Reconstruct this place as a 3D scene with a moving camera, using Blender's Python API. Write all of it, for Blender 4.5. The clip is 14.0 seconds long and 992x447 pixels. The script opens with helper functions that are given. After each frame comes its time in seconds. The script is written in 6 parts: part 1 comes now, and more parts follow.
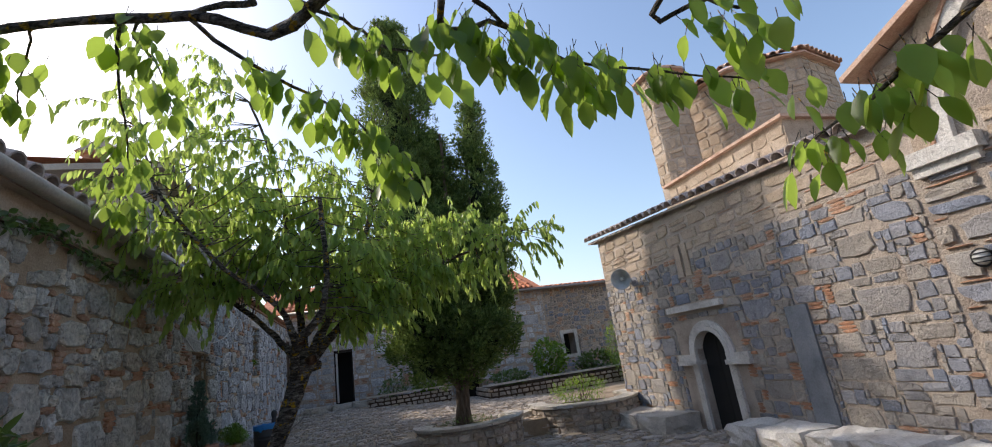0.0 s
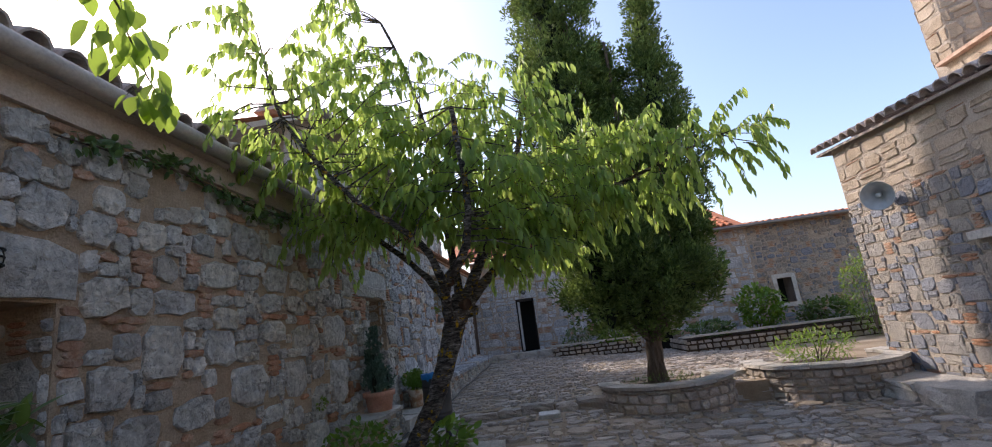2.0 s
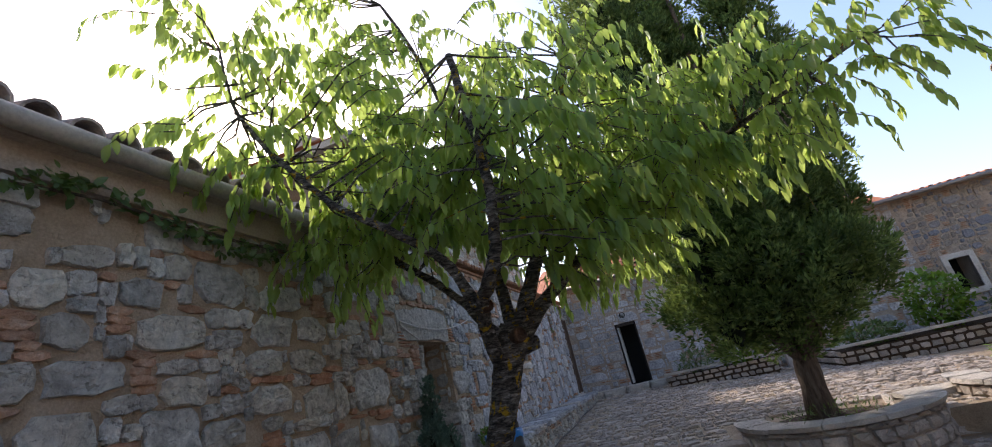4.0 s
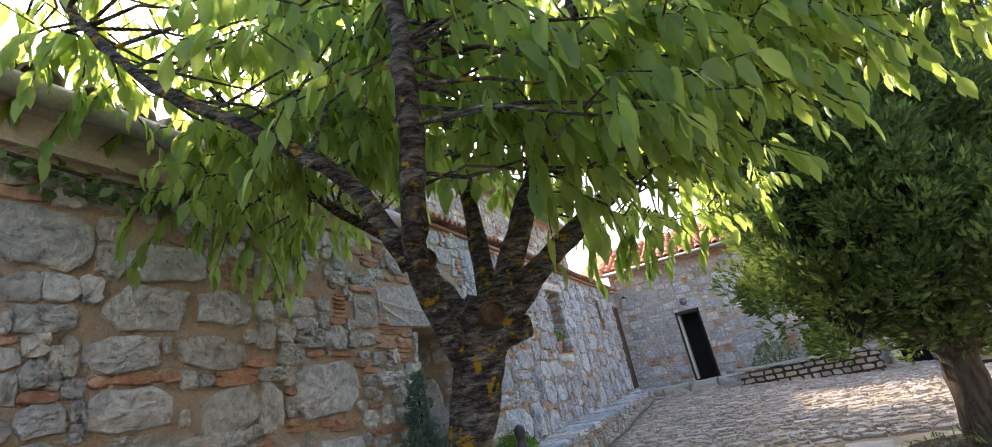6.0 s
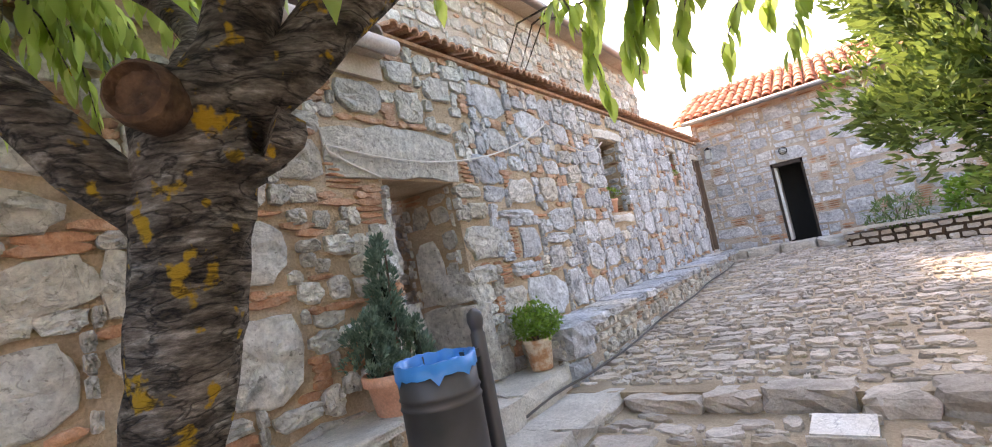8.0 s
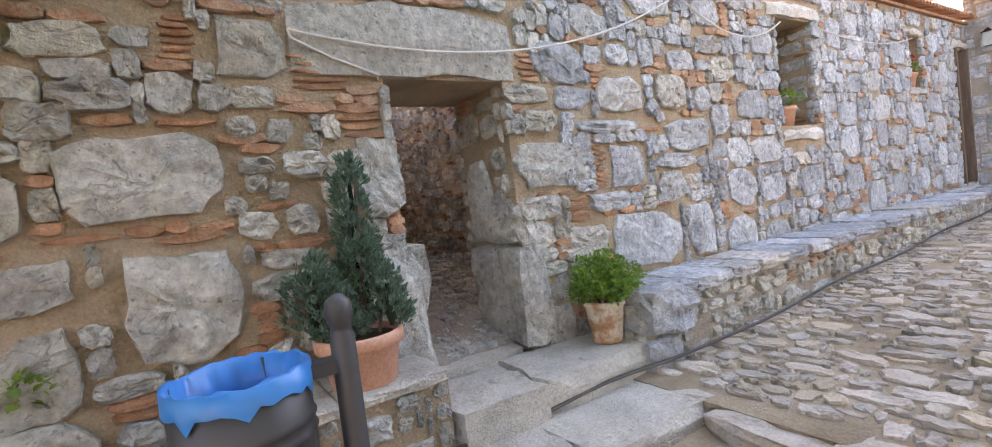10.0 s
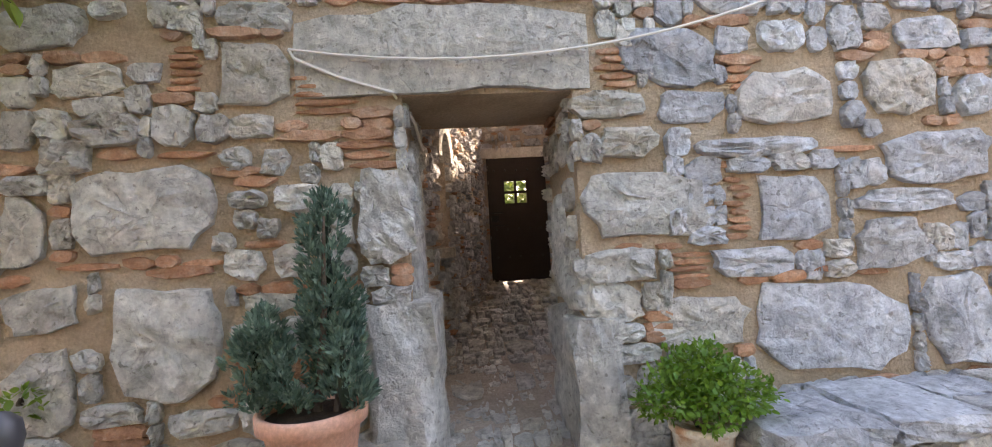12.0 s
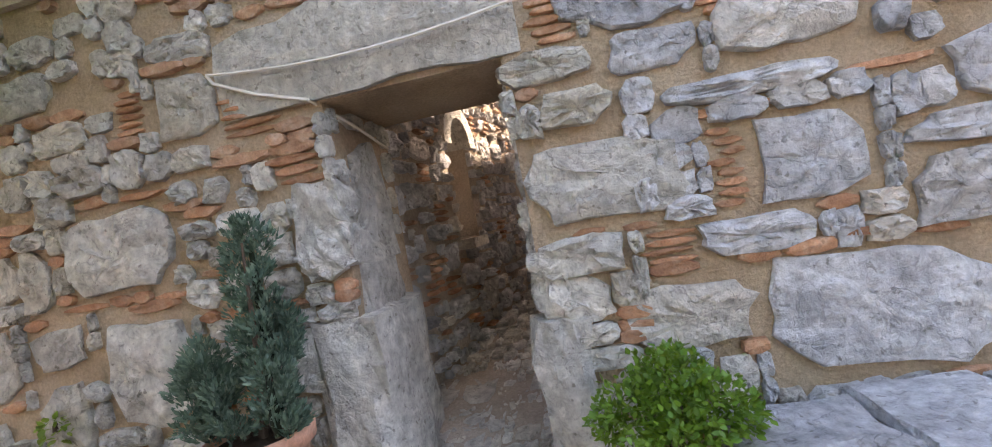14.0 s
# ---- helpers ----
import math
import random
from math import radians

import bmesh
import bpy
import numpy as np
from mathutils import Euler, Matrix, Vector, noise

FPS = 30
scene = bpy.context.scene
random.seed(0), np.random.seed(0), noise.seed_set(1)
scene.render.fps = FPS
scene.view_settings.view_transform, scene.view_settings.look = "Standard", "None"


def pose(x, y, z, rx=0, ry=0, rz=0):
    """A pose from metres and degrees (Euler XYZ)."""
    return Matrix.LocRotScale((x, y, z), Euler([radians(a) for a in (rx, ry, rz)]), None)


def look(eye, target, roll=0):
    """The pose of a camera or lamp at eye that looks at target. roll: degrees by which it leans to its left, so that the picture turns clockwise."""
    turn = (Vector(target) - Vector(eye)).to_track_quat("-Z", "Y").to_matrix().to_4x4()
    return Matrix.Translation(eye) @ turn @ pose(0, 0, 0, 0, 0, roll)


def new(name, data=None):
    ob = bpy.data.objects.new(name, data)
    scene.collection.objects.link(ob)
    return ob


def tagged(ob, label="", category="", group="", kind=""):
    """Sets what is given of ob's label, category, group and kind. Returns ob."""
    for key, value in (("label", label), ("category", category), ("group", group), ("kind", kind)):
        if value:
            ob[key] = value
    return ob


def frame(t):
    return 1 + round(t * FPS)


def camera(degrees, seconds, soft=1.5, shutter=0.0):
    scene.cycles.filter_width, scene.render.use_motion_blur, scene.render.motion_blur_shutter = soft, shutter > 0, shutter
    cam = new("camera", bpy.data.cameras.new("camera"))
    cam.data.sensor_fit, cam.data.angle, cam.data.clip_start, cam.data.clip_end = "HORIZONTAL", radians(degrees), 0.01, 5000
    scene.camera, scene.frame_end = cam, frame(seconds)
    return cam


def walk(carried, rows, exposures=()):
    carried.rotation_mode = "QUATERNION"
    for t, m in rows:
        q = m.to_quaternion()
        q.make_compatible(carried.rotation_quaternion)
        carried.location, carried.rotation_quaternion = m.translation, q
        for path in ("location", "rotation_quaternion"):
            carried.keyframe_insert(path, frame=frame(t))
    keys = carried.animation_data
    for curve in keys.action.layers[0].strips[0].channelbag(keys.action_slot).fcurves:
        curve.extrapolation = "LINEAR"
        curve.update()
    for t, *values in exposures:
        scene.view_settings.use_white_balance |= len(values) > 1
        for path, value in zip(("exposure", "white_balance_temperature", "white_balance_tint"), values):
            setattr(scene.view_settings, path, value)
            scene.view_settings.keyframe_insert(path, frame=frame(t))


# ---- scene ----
cam = camera(91.4, 14.0, soft=1.0)
METRES, EYE, TILT, LEAN, TURN = 10.0, 1.5, 0.0, 0.0, -17.0
ROWS = [
    (0.0, 0.0, 0.0, 0.0, 2.15, 15.31, 7.87),
    (0.5, 0.0031, 0.0365, -0.0001, 13.61, 12.44, 10.06),
    (1.0, -0.0045, 0.0672, -0.0041, 19.08, 12.1, 8.09),
    (1.5, -0.0104, 0.1026, -0.0052, 20.46, 12.2, 7.64),
    (2.0, -0.0144, 0.1459, -0.0055, 23.76, 12.6, 7.24),
    (2.5, -0.023, 0.1842, -0.0076, 24.6, 12.04, 5.97),
    (5.0, -0.0708, 0.3725, -0.0047, 43.87, 22.87, 14.47),
    (5.5, -0.0875, 0.4084, -0.0082, 44.39, 19.4, 11.84),
    (6.0, -0.1057, 0.4453, -0.0044, 43.17, 19.01, 11.42),
    (6.5, -0.1136, 0.4838, -0.0081, 45.2, 19.2, 12.59),
    (7.0, -0.1265, 0.5238, -0.0115, 47.34, 13.16, 12.03),
    (7.5, -0.1452, 0.5583, -0.0081, 47.88, 8.03, 8.78),
    (8.0, -0.1511, 0.5941, -0.0124, 53.69, 5.12, 11.15),
    (8.5, -0.156, 0.6308, -0.0101, 59.01, 0.07, 10.68),
    (11.0, -0.2372, 0.8022, -0.0091, 91.16, 0.27, 8.82),
    (11.5, -0.253, 0.8333, -0.0031, 100.53, 1.53, 8.7),
    (12.0, -0.2764, 0.8446, -0.0004, 102.85, 1.76, 3.26),
    (12.5, -0.2931, 0.8534, 0.0018, 105.08, 1.42, 4.32),
    (13.0, -0.3048, 0.8734, 0.0005, 108.84, 0.69, 6.65),
    (13.5, -0.314, 0.8999, 0.0051, 112.13, 1.09, 9.52),
    (14.0, -0.3289, 0.9124, 0.0026, 117.11, -0.1, 10.31),
]
EXPOSURES = [(0.0, 0.6, 6500, 14), (1.0, 0.7, 6500, 16), (2.5, 0.9, 6500, 19), (5.0, 1.15, 6600, 19), (5.5, 1.65, 6900, 18), (6.0, 2.2, 7100, 16), (6.5, 2.45, 7200, 17), (7.0, 2.75, 7500, 19), (7.5, 3.0, 7800, 22), (8.5, 3.1, 8000, 23), (11.0, 3.25, 8100, 23), (14.0, 3.15, 8100, 24)]
walk(cam, [(t, pose(0, 0, EYE, TILT, LEAN, TURN) @ pose(METRES * x, METRES * y, METRES * z, 90 + pitch, roll, yaw)) for t, x, y, z, yaw, pitch, roll in ROWS], EXPOSURES)

# ---- light ----
SUN_AZ, SUN_EL = -46.8, 36.0
world = bpy.data.worlds.new("sky")
scene.world = world
world.use_nodes = True
wn = world.node_tree.nodes
sky = wn.new("ShaderNodeTexSky")
sky.sky_type = 'NISHITA'
sky.sun_disc = False
sky.sun_elevation = radians(SUN_EL)
sky.sun_rotation = radians(SUN_AZ)
sky.air_density, sky.dust_density, sky.ozone_density = 1.2, 1.8, 1.8
wn["Background"].inputs["Strength"].default_value = 0.15
world.node_tree.links.new(sky.outputs[0], wn["Background"].inputs["Color"])
sun_data = bpy.data.lights.new("sun", 'SUN')
sun_data.energy, sun_data.angle, sun_data.color = 2.4, radians(2.5), (1.0, 0.92, 0.80)
sun = new("sun", sun_data)
sdir = Vector((math.sin(radians(SUN_AZ)) * math.cos(radians(SUN_EL)), math.cos(radians(SUN_AZ)) * math.cos(radians(SUN_EL)), math.sin(radians(SUN_EL))))
sun.matrix_world = look(sdir * 40, (0, 0, 0))

# ---- materials ----


def surf(name, cols, scale=5.0, rough=0.85, bump=0.5, bscale=45.0, rand="", var=0.35, alt=None, spots=None, metal=0.0, stretch=None, pits=0.0, cracks=None, grit=0.2, deep=0.03):
    """A rough surface: two scales of noise over cols, per-piece variation from rand, an optional second colour alt taken by chance, and spots."""
    m = bpy.data.materials.new(name)
    m.use_nodes = True
    n, l = m.node_tree.nodes, m.node_tree.links
    b = n["Principled BSDF"]
    pos = n.new("ShaderNodeNewGeometry")
    vec = pos.outputs["Position"]
    if stretch:
        mp = n.new("ShaderNodeMapping")
        mp.inputs["Scale"].default_value = stretch
        l.new(vec, mp.inputs["Vector"])
        vec = mp.outputs["Vector"]
    big = n.new("ShaderNodeTexNoise")
    big.inputs["Scale"].default_value, big.inputs["Detail"].default_value, big.inputs["Roughness"].default_value = scale, 6, 0.62
    l.new(vec, big.inputs["Vector"])
    ramp = n.new("ShaderNodeValToRGB")
    while len(ramp.color_ramp.elements) < len(cols):
        ramp.color_ramp.elements.new(0.5)
    for i, c in enumerate(cols):
        ramp.color_ramp.elements[i].position = 0.3 + 0.4 * i / max(1, len(cols) - 1)
        ramp.color_ramp.elements[i].color = (*c, 1)
    l.new(big.outputs["Fac"], ramp.inputs["Fac"])
    col = ramp.outputs["Color"]
    rnd = None
    if rand == "object":
        rnd = n.new("ShaderNodeObjectInfo").outputs["Random"]
    elif rand == "island":
        rnd = pos.outputs["Random Per Island"]
    if rnd is not None and alt:
        frac = n.new("ShaderNodeMath")
        frac.operation = 'MULTIPLY'
        frac.inputs[1].default_value = 7.31
        fr2 = n.new("ShaderNodeMath")
        fr2.operation = 'FRACT'
        l.new(rnd, frac.inputs[0])
        l.new(frac.outputs[0], fr2.inputs[0])
        mr = n.new("ShaderNodeMapRange")
        mr.inputs["From Min"].default_value, mr.inputs["From Max"].default_value = alt[1], 1.0
        l.new(fr2.outputs[0], mr.inputs["Value"])
        mx = n.new("ShaderNodeMix")
        mx.data_type = 'RGBA'
        mx.inputs["B"].default_value = (*alt[0], 1)
        l.new(mr.outputs[0], mx.inputs["Factor"])
        l.new(col, mx.inputs["A"])
        col = mx.outputs["Result"]
    fine = n.new("ShaderNodeTexNoise")
    fine.inputs["Scale"].default_value, fine.inputs["Detail"].default_value, fine.inputs["Roughness"].default_value = bscale, 8, 0.66
    l.new(vec, fine.inputs["Vector"])
    val = n.new("ShaderNodeMapRange")
    val.inputs["From Min"].default_value, val.inputs["From Max"].default_value = 0.3, 0.7
    val.inputs["To Min"].default_value, val.inputs["To Max"].default_value = 1 - grit, 1 + grit
    l.new(fine.outputs["Fac"], val.inputs["Value"])
    v = val.outputs[0]
    if rnd is not None:
        rv = n.new("ShaderNodeMapRange")
        rv.inputs["To Min"].default_value, rv.inputs["To Max"].default_value = 1 - var / 2, 1 + var / 2
        l.new(rnd, rv.inputs["Value"])
        mul = n.new("ShaderNodeMath")
        mul.operation = 'MULTIPLY'
        l.new(rv.outputs[0], mul.inputs[0])
        l.new(v, mul.inputs[1])
        v = mul.outputs[0]
    hsv = n.new("ShaderNodeHueSaturation")
    l.new(v, hsv.inputs["Value"])
    l.new(col, hsv.inputs["Color"])
    col = hsv.outputs["Color"]
    if spots:
        sp = n.new("ShaderNodeTexNoise")
        sp.inputs["Scale"].default_value, sp.inputs["Detail"].default_value = spots[1], 4
        l.new(pos.outputs["Position"], sp.inputs["Vector"])
        sr = n.new("ShaderNodeMapRange")
        sr.inputs["From Min"].default_value, sr.inputs["From Max"].default_value = spots[2], spots[2] + 0.05
        sr.inputs["To Max"].default_value = spots[3]
        l.new(sp.outputs["Fac"], sr.inputs["Value"])
        mx2 = n.new("ShaderNodeMix")
        mx2.data_type = 'RGBA'
        mx2.inputs["B"].default_value = (*spots[0], 1)
        l.new(sr.outputs[0], mx2.inputs["Factor"])
        l.new(col, mx2.inputs["A"])
        col = mx2.outputs["Result"]
    ridge = None
    if cracks:
        cn = n.new("ShaderNodeTexNoise")
        cn.inputs["Scale"].default_value, cn.inputs["Detail"].default_value, cn.inputs["Distortion"].default_value = cracks[0], 7, 0.6
        l.new(vec, cn.inputs["Vector"])
        sub = n.new("ShaderNodeMath")
        sub.operation = 'SUBTRACT'
        sub.inputs[1].default_value = 0.5
        ab = n.new("ShaderNodeMath")
        ab.operation = 'ABSOLUTE'
        cr_ = n.new("ShaderNodeMapRange")
        cr_.inputs["From Max"].default_value = cracks[1]
        cr_.inputs["To Min"].default_value, cr_.inputs["To Max"].default_value = 1 - cracks[2], 1.0
        l.new(cn.outputs["Fac"], sub.inputs[0])
        l.new(sub.outputs[0], ab.inputs[0])
        l.new(ab.outputs[0], cr_.inputs["Value"])
        hv = n.new("ShaderNodeHueSaturation")
        l.new(cr_.outputs[0], hv.inputs["Value"])
        l.new(col, hv.inputs["Color"])
        col = hv.outputs["Color"]
        ridge = cr_.outputs[0]
    l.new(col, b.inputs["Base Color"])
    b.inputs["Roughness"].default_value, b.inputs["Metallic"].default_value = rough, metal
    b.inputs["Specular IOR Level"].default_value = 0.3
    if bump:
        h = fine.outputs["Fac"]
        if pits:
            vo = n.new("ShaderNodeTexNoise")
            vo.inputs["Scale"].default_value, vo.inputs["Detail"].default_value = bscale * 0.3, 8
            vo.inputs["Roughness"].default_value = 0.7
            l.new(vec, vo.inputs["Vector"])
            ad = n.new("ShaderNodeMath")
            ad.operation = 'MULTIPLY_ADD'
            ad.inputs[1].default_value = pits
            l.new(vo.outputs["Fac"], ad.inputs[0])
            l.new(h, ad.inputs[2])
            h = ad.outputs[0]
        if ridge is not None:
            ad2 = n.new("ShaderNodeMath")
            ad2.operation = 'MULTIPLY_ADD'
            ad2.inputs[1].default_value = 1.2
            l.new(ridge, ad2.inputs[0])
            l.new(h, ad2.inputs[2])
            h = ad2.outputs[0]
        bp = n.new("ShaderNodeBump")
        bp.inputs["Strength"].default_value, bp.inputs["Distance"].default_value = bump, deep
        l.new(h, bp.inputs["Height"])
        l.new(bp.outputs["Normal"], b.inputs["Normal"])
    return m


def leafy(name, cols, trans=0.45, rough=0.45, glow=(0.35, 0.5, 0.06), grain=30, spread=0.3):
    """Leaves: per-leaf colour, and light coming through the blade."""
    m = bpy.data.materials.new(name)
    m.use_nodes = True
    n, l = m.node_tree.nodes, m.node_tree.links
    b = n["Principled BSDF"]
    g = n.new("ShaderNodeNewGeometry")
    ramp = n.new("ShaderNodeValToRGB")
    while len(ramp.color_ramp.elements) < len(cols):
        ramp.color_ramp.elements.new(0.5)
    for i, c in enumerate(cols):
        ramp.color_ramp.elements[i].position = i / max(1, len(cols) - 1)
        ramp.color_ramp.elements[i].color = (*c, 1)
    l.new(g.outputs["Random Per Island"], ramp.inputs["Fac"])
    ns = n.new("ShaderNodeTexNoise")
    ns.inputs["Scale"].default_value = grain
    hs = n.new("ShaderNodeHueSaturation")
    mr = n.new("ShaderNodeMapRange")
    mr.inputs["From Min"].default_value, mr.inputs["From Max"].default_value = 0.25, 0.75
    mr.inputs["To Min"].default_value, mr.inputs["To Max"].default_value = 1 - spread, 1 + spread
    l.new(g.outputs["Position"], ns.inputs["Vector"])
    l.new(ns.outputs["Fac"], mr.inputs["Value"])
    l.new(mr.outputs[0], hs.inputs["Value"])
    l.new(ramp.outputs["Color"], hs.inputs["Color"])
    l.new(hs.outputs["Color"], b.inputs["Base Color"])
    b.inputs["Roughness"].default_value = rough
    b.inputs["Specular IOR Level"].default_value = 0.35
    if trans:
        t = n.new("ShaderNodeBsdfTranslucent")
        t.inputs["Color"].default_value = (*glow, 1)
        mx = n.new("ShaderNodeMixShader")
        mx.inputs[0].default_value = trans
        l.new(b.outputs[0], mx.inputs[1])
        l.new(t.outputs[0], mx.inputs[2])
        l.new(mx.outputs[0], n["Material Output"].inputs["Surface"])
    return m


def plain(name, col, rough=0.5, metal=0.0, emit=0.0):
    m = bpy.data.materials.new(name)
    m.use_nodes = True
    n, l = m.node_tree.nodes, m.node_tree.links
    b = n["Principled BSDF"]
    ns = n.new("ShaderNodeTexNoise")
    ns.inputs["Scale"].default_value, ns.inputs["Detail"].default_value = 14, 5
    mr = n.new("ShaderNodeMapRange")
    mr.inputs["To Min"].default_value, mr.inputs["To Max"].default_value = 0.75, 1.25
    hs = n.new("ShaderNodeHueSaturation")
    hs.inputs["Color"].default_value = (*col, 1)
    g = n.new("ShaderNodeNewGeometry")
    l.new(g.outputs["Position"], ns.inputs["Vector"])
    l.new(ns.outputs["Fac"], mr.inputs["Value"])
    l.new(mr.outputs[0], hs.inputs["Value"])
    l.new(hs.outputs["Color"], b.inputs["Base Color"])
    b.inputs["Roughness"].default_value, b.inputs["Metallic"].default_value = rough, metal
    if emit:
        b.inputs["Emission Color"].default_value = (*col, 1)
        b.inputs["Emission Strength"].default_value = emit
    return m


LIME = [(0.37, 0.355, 0.325), (0.58, 0.56, 0.51), (0.70, 0.68, 0.63)]
BLUE = [(0.33, 0.335, 0.35), (0.53, 0.535, 0.55), (0.66, 0.665, 0.67)]
STONE = {"pits": 2.0, "cracks": (6.0, 0.012, 0.18), "grit": 0.34, "deep": 0.045}
stone_o = surf("limestone", LIME, 3, 0.92, 1.0, 17, "object", 0.4, ((0.60, 0.55, 0.46), 0.7), ((0.15, 0.13, 0.105), 26, 0.63, 0.55), **STONE)
stone_i = surf("limestone_far", LIME, 3, 0.92, 1.0, 17, "island", 0.4, ((0.60, 0.55, 0.46), 0.7), ((0.15, 0.13, 0.105), 26, 0.63, 0.55), **STONE)
blue_o = surf("blue_limestone", BLUE, 2.8, 0.92, 1.0, 17, "object", 0.38, ((0.60, 0.55, 0.48), 0.75), ((0.15, 0.135, 0.115), 24, 0.63, 0.55), **STONE)
blue_i = surf("blue_limestone_far", BLUE, 2.8, 0.92, 1.0, 17, "island", 0.38, ((0.60, 0.55, 0.48), 0.75), ((0.15, 0.135, 0.115), 24, 0.63, 0.55), **STONE)
brick_o = surf("old_brick", [(0.34, 0.165, 0.095), (0.48, 0.25, 0.145), (0.55, 0.36, 0.25)], 14, 0.92, 0.8, 70, "object", 0.5)
brick_i = surf("old_brick_far", [(0.34, 0.18, 0.11), (0.47, 0.28, 0.18), (0.54, 0.39, 0.29)], 14, 0.92, 0.8, 70, "island", 0.5)
mortar = surf("earth_mortar", [(0.36, 0.26, 0.17), (0.52, 0.39, 0.265), (0.60, 0.48, 0.355)], 2.2, 0.95, 0.9, 60, pits=2.0)
mortar_grey = surf("grey_mortar", [(0.36, 0.29, 0.235), (0.50, 0.42, 0.34), (0.58, 0.50, 0.42)], 2.5, 0.95, 0.9, 60, pits=2.0)
church_i = surf("church_block", [(0.286, 0.26, 0.235), (0.395, 0.353, 0.302), (0.479, 0.42, 0.353)], 2.0, 0.9, 0.8, 40, "island", 0.3, ((0.24, 0.265, 0.32), 0.25), pits=2.2, cracks=(3.0, 0.01, 0.3))
church_o = surf("church_block_near", [(0.286, 0.26, 0.235), (0.395, 0.353, 0.302), (0.479, 0.42, 0.353)], 2.0, 0.9, 0.8, 40, "object", 0.3, ((0.24, 0.265, 0.32), 0.25), pits=2.2, cracks=(3.0, 0.01, 0.3))
ashlar_i = surf("warm_ashlar", [(0.368, 0.28, 0.2), (0.464, 0.368, 0.272), (0.528, 0.432, 0.336)], 2.0, 0.9, 0.6, 40, "island", 0.2, pits=2.2, cracks=(3.0, 0.01, 0.3))
ashlar_o = surf("warm_ashlar_near", [(0.368, 0.28, 0.2), (0.464, 0.368, 0.272), (0.528, 0.432, 0.336)], 2.0, 0.9, 0.6, 40, "object", 0.2, pits=2.2, cracks=(3.0, 0.01, 0.3))
marble = surf("pale_marble", [(0.42, 0.38, 0.33), (0.60, 0.57, 0.52), (0.68, 0.66, 0.62)], 3, 0.8, 0.5, 40, pits=2.0, cracks=(3.0, 0.01, 0.3))
pave_o = surf("paving_stone", [(0.31, 0.27, 0.23), (0.46, 0.40, 0.34), (0.57, 0.50, 0.42)], 4, 0.88, 0.7, 50, "object", 0.45, ((0.46, 0.37, 0.27), 0.6), pits=1.4)
pave_i = surf("paving_stone_far", [(0.31, 0.27, 0.23), (0.46, 0.40, 0.34), (0.57, 0.50, 0.42)], 4, 0.88, 0.7, 50, "island", 0.45, ((0.46, 0.37, 0.27), 0.6), pits=1.4)
earth = surf("trodden_earth", [(0.26, 0.19, 0.125), (0.40, 0.31, 0.21), (0.50, 0.40, 0.29)], 1.3, 0.95, 0.8, 60, pits=2.0)
soil = surf("soil", [(0.06, 0.04, 0.03), (0.12, 0.08, 0.05)], 12, 1.0, 1.0, 80, pits=2.0)
slab = surf("worn_slab", [(0.42, 0.385, 0.33), (0.60, 0.55, 0.475), (0.70, 0.65, 0.57)], 3.5, 0.88, 0.8, 55, pits=2.5, spots=((0.16, 0.14, 0.11), 9, 0.66, 0.4))
dark_slab = surf("dark_blue_slab", [(0.13, 0.14, 0.16), (0.20, 0.215, 0.235), (0.26, 0.27, 0.28)], 3, 0.85, 0.4, 50, pits=1.5)
tile_o = surf("red_roof_tile", [(0.42, 0.13, 0.06), (0.58, 0.21, 0.10), (0.62, 0.32, 0.19)], 6, 0.85, 0.4, 50, "object", 0.45)
tile_i = surf("red_roof_tile_far", [(0.42, 0.13, 0.06), (0.58, 0.21, 0.10), (0.62, 0.32, 0.19)], 6, 0.85, 0.4, 50, "island", 0.45)
oldtile_o = surf("weathered_tile", [(0.28, 0.22, 0.195), (0.42, 0.35, 0.31), (0.52, 0.45, 0.40)], 6, 0.9, 0.5, 50, "object", 0.4)
pale_tile = surf("pale_weathered_tile", [(0.40, 0.25, 0.18), (0.52, 0.35, 0.26), (0.60, 0.45, 0.35)], 6, 0.9, 0.4, 50, "island", 0.35)
oldtile_i = surf("weathered_tile_far", [(0.28, 0.22, 0.195), (0.42, 0.35, 0.31), (0.52, 0.45, 0.40)], 6, 0.9, 0.5, 50, "island", 0.4)
plaster = surf("beige_plaster", [(0.36, 0.29, 0.23), (0.46, 0.38, 0.31), (0.52, 0.45, 0.38)], 2, 0.9, 0.4, 50)
bark = surf("cherry_bark", [(0.032, 0.025, 0.02), (0.115, 0.095, 0.076), (0.25, 0.22, 0.185), (0.52, 0.49, 0.44)], 7, 0.95, 1.0, 26, spots=((0.62, 0.38, 0.03), 17, 0.60, 1.0), stretch=(1.6, 1.6, 5.5), pits=2.0, cracks=(6, 0.05, 0.75), grit=0.45, deep=0.04)
bark_dark = surf("cypress_bark", [(0.07, 0.05, 0.04), (0.16, 0.12, 0.09), (0.24, 0.19, 0.15)], 8, 0.95, 1.0, 30, stretch=(3, 3, 0.5), pits=2.0)
cutwood = surf("cut_wood", [(0.03, 0.018, 0.012), (0.09, 0.05, 0.03), (0.17, 0.10, 0.06)], 18, 0.9, 0.8, 60)
cherry_leaf = leafy("cherry_leaf", [(0.035, 0.08, 0.03), (0.06, 0.125, 0.04), (0.095, 0.175, 0.05), (0.14, 0.23, 0.065)], 0.55, 0.33, (0.66, 0.82, 0.19))
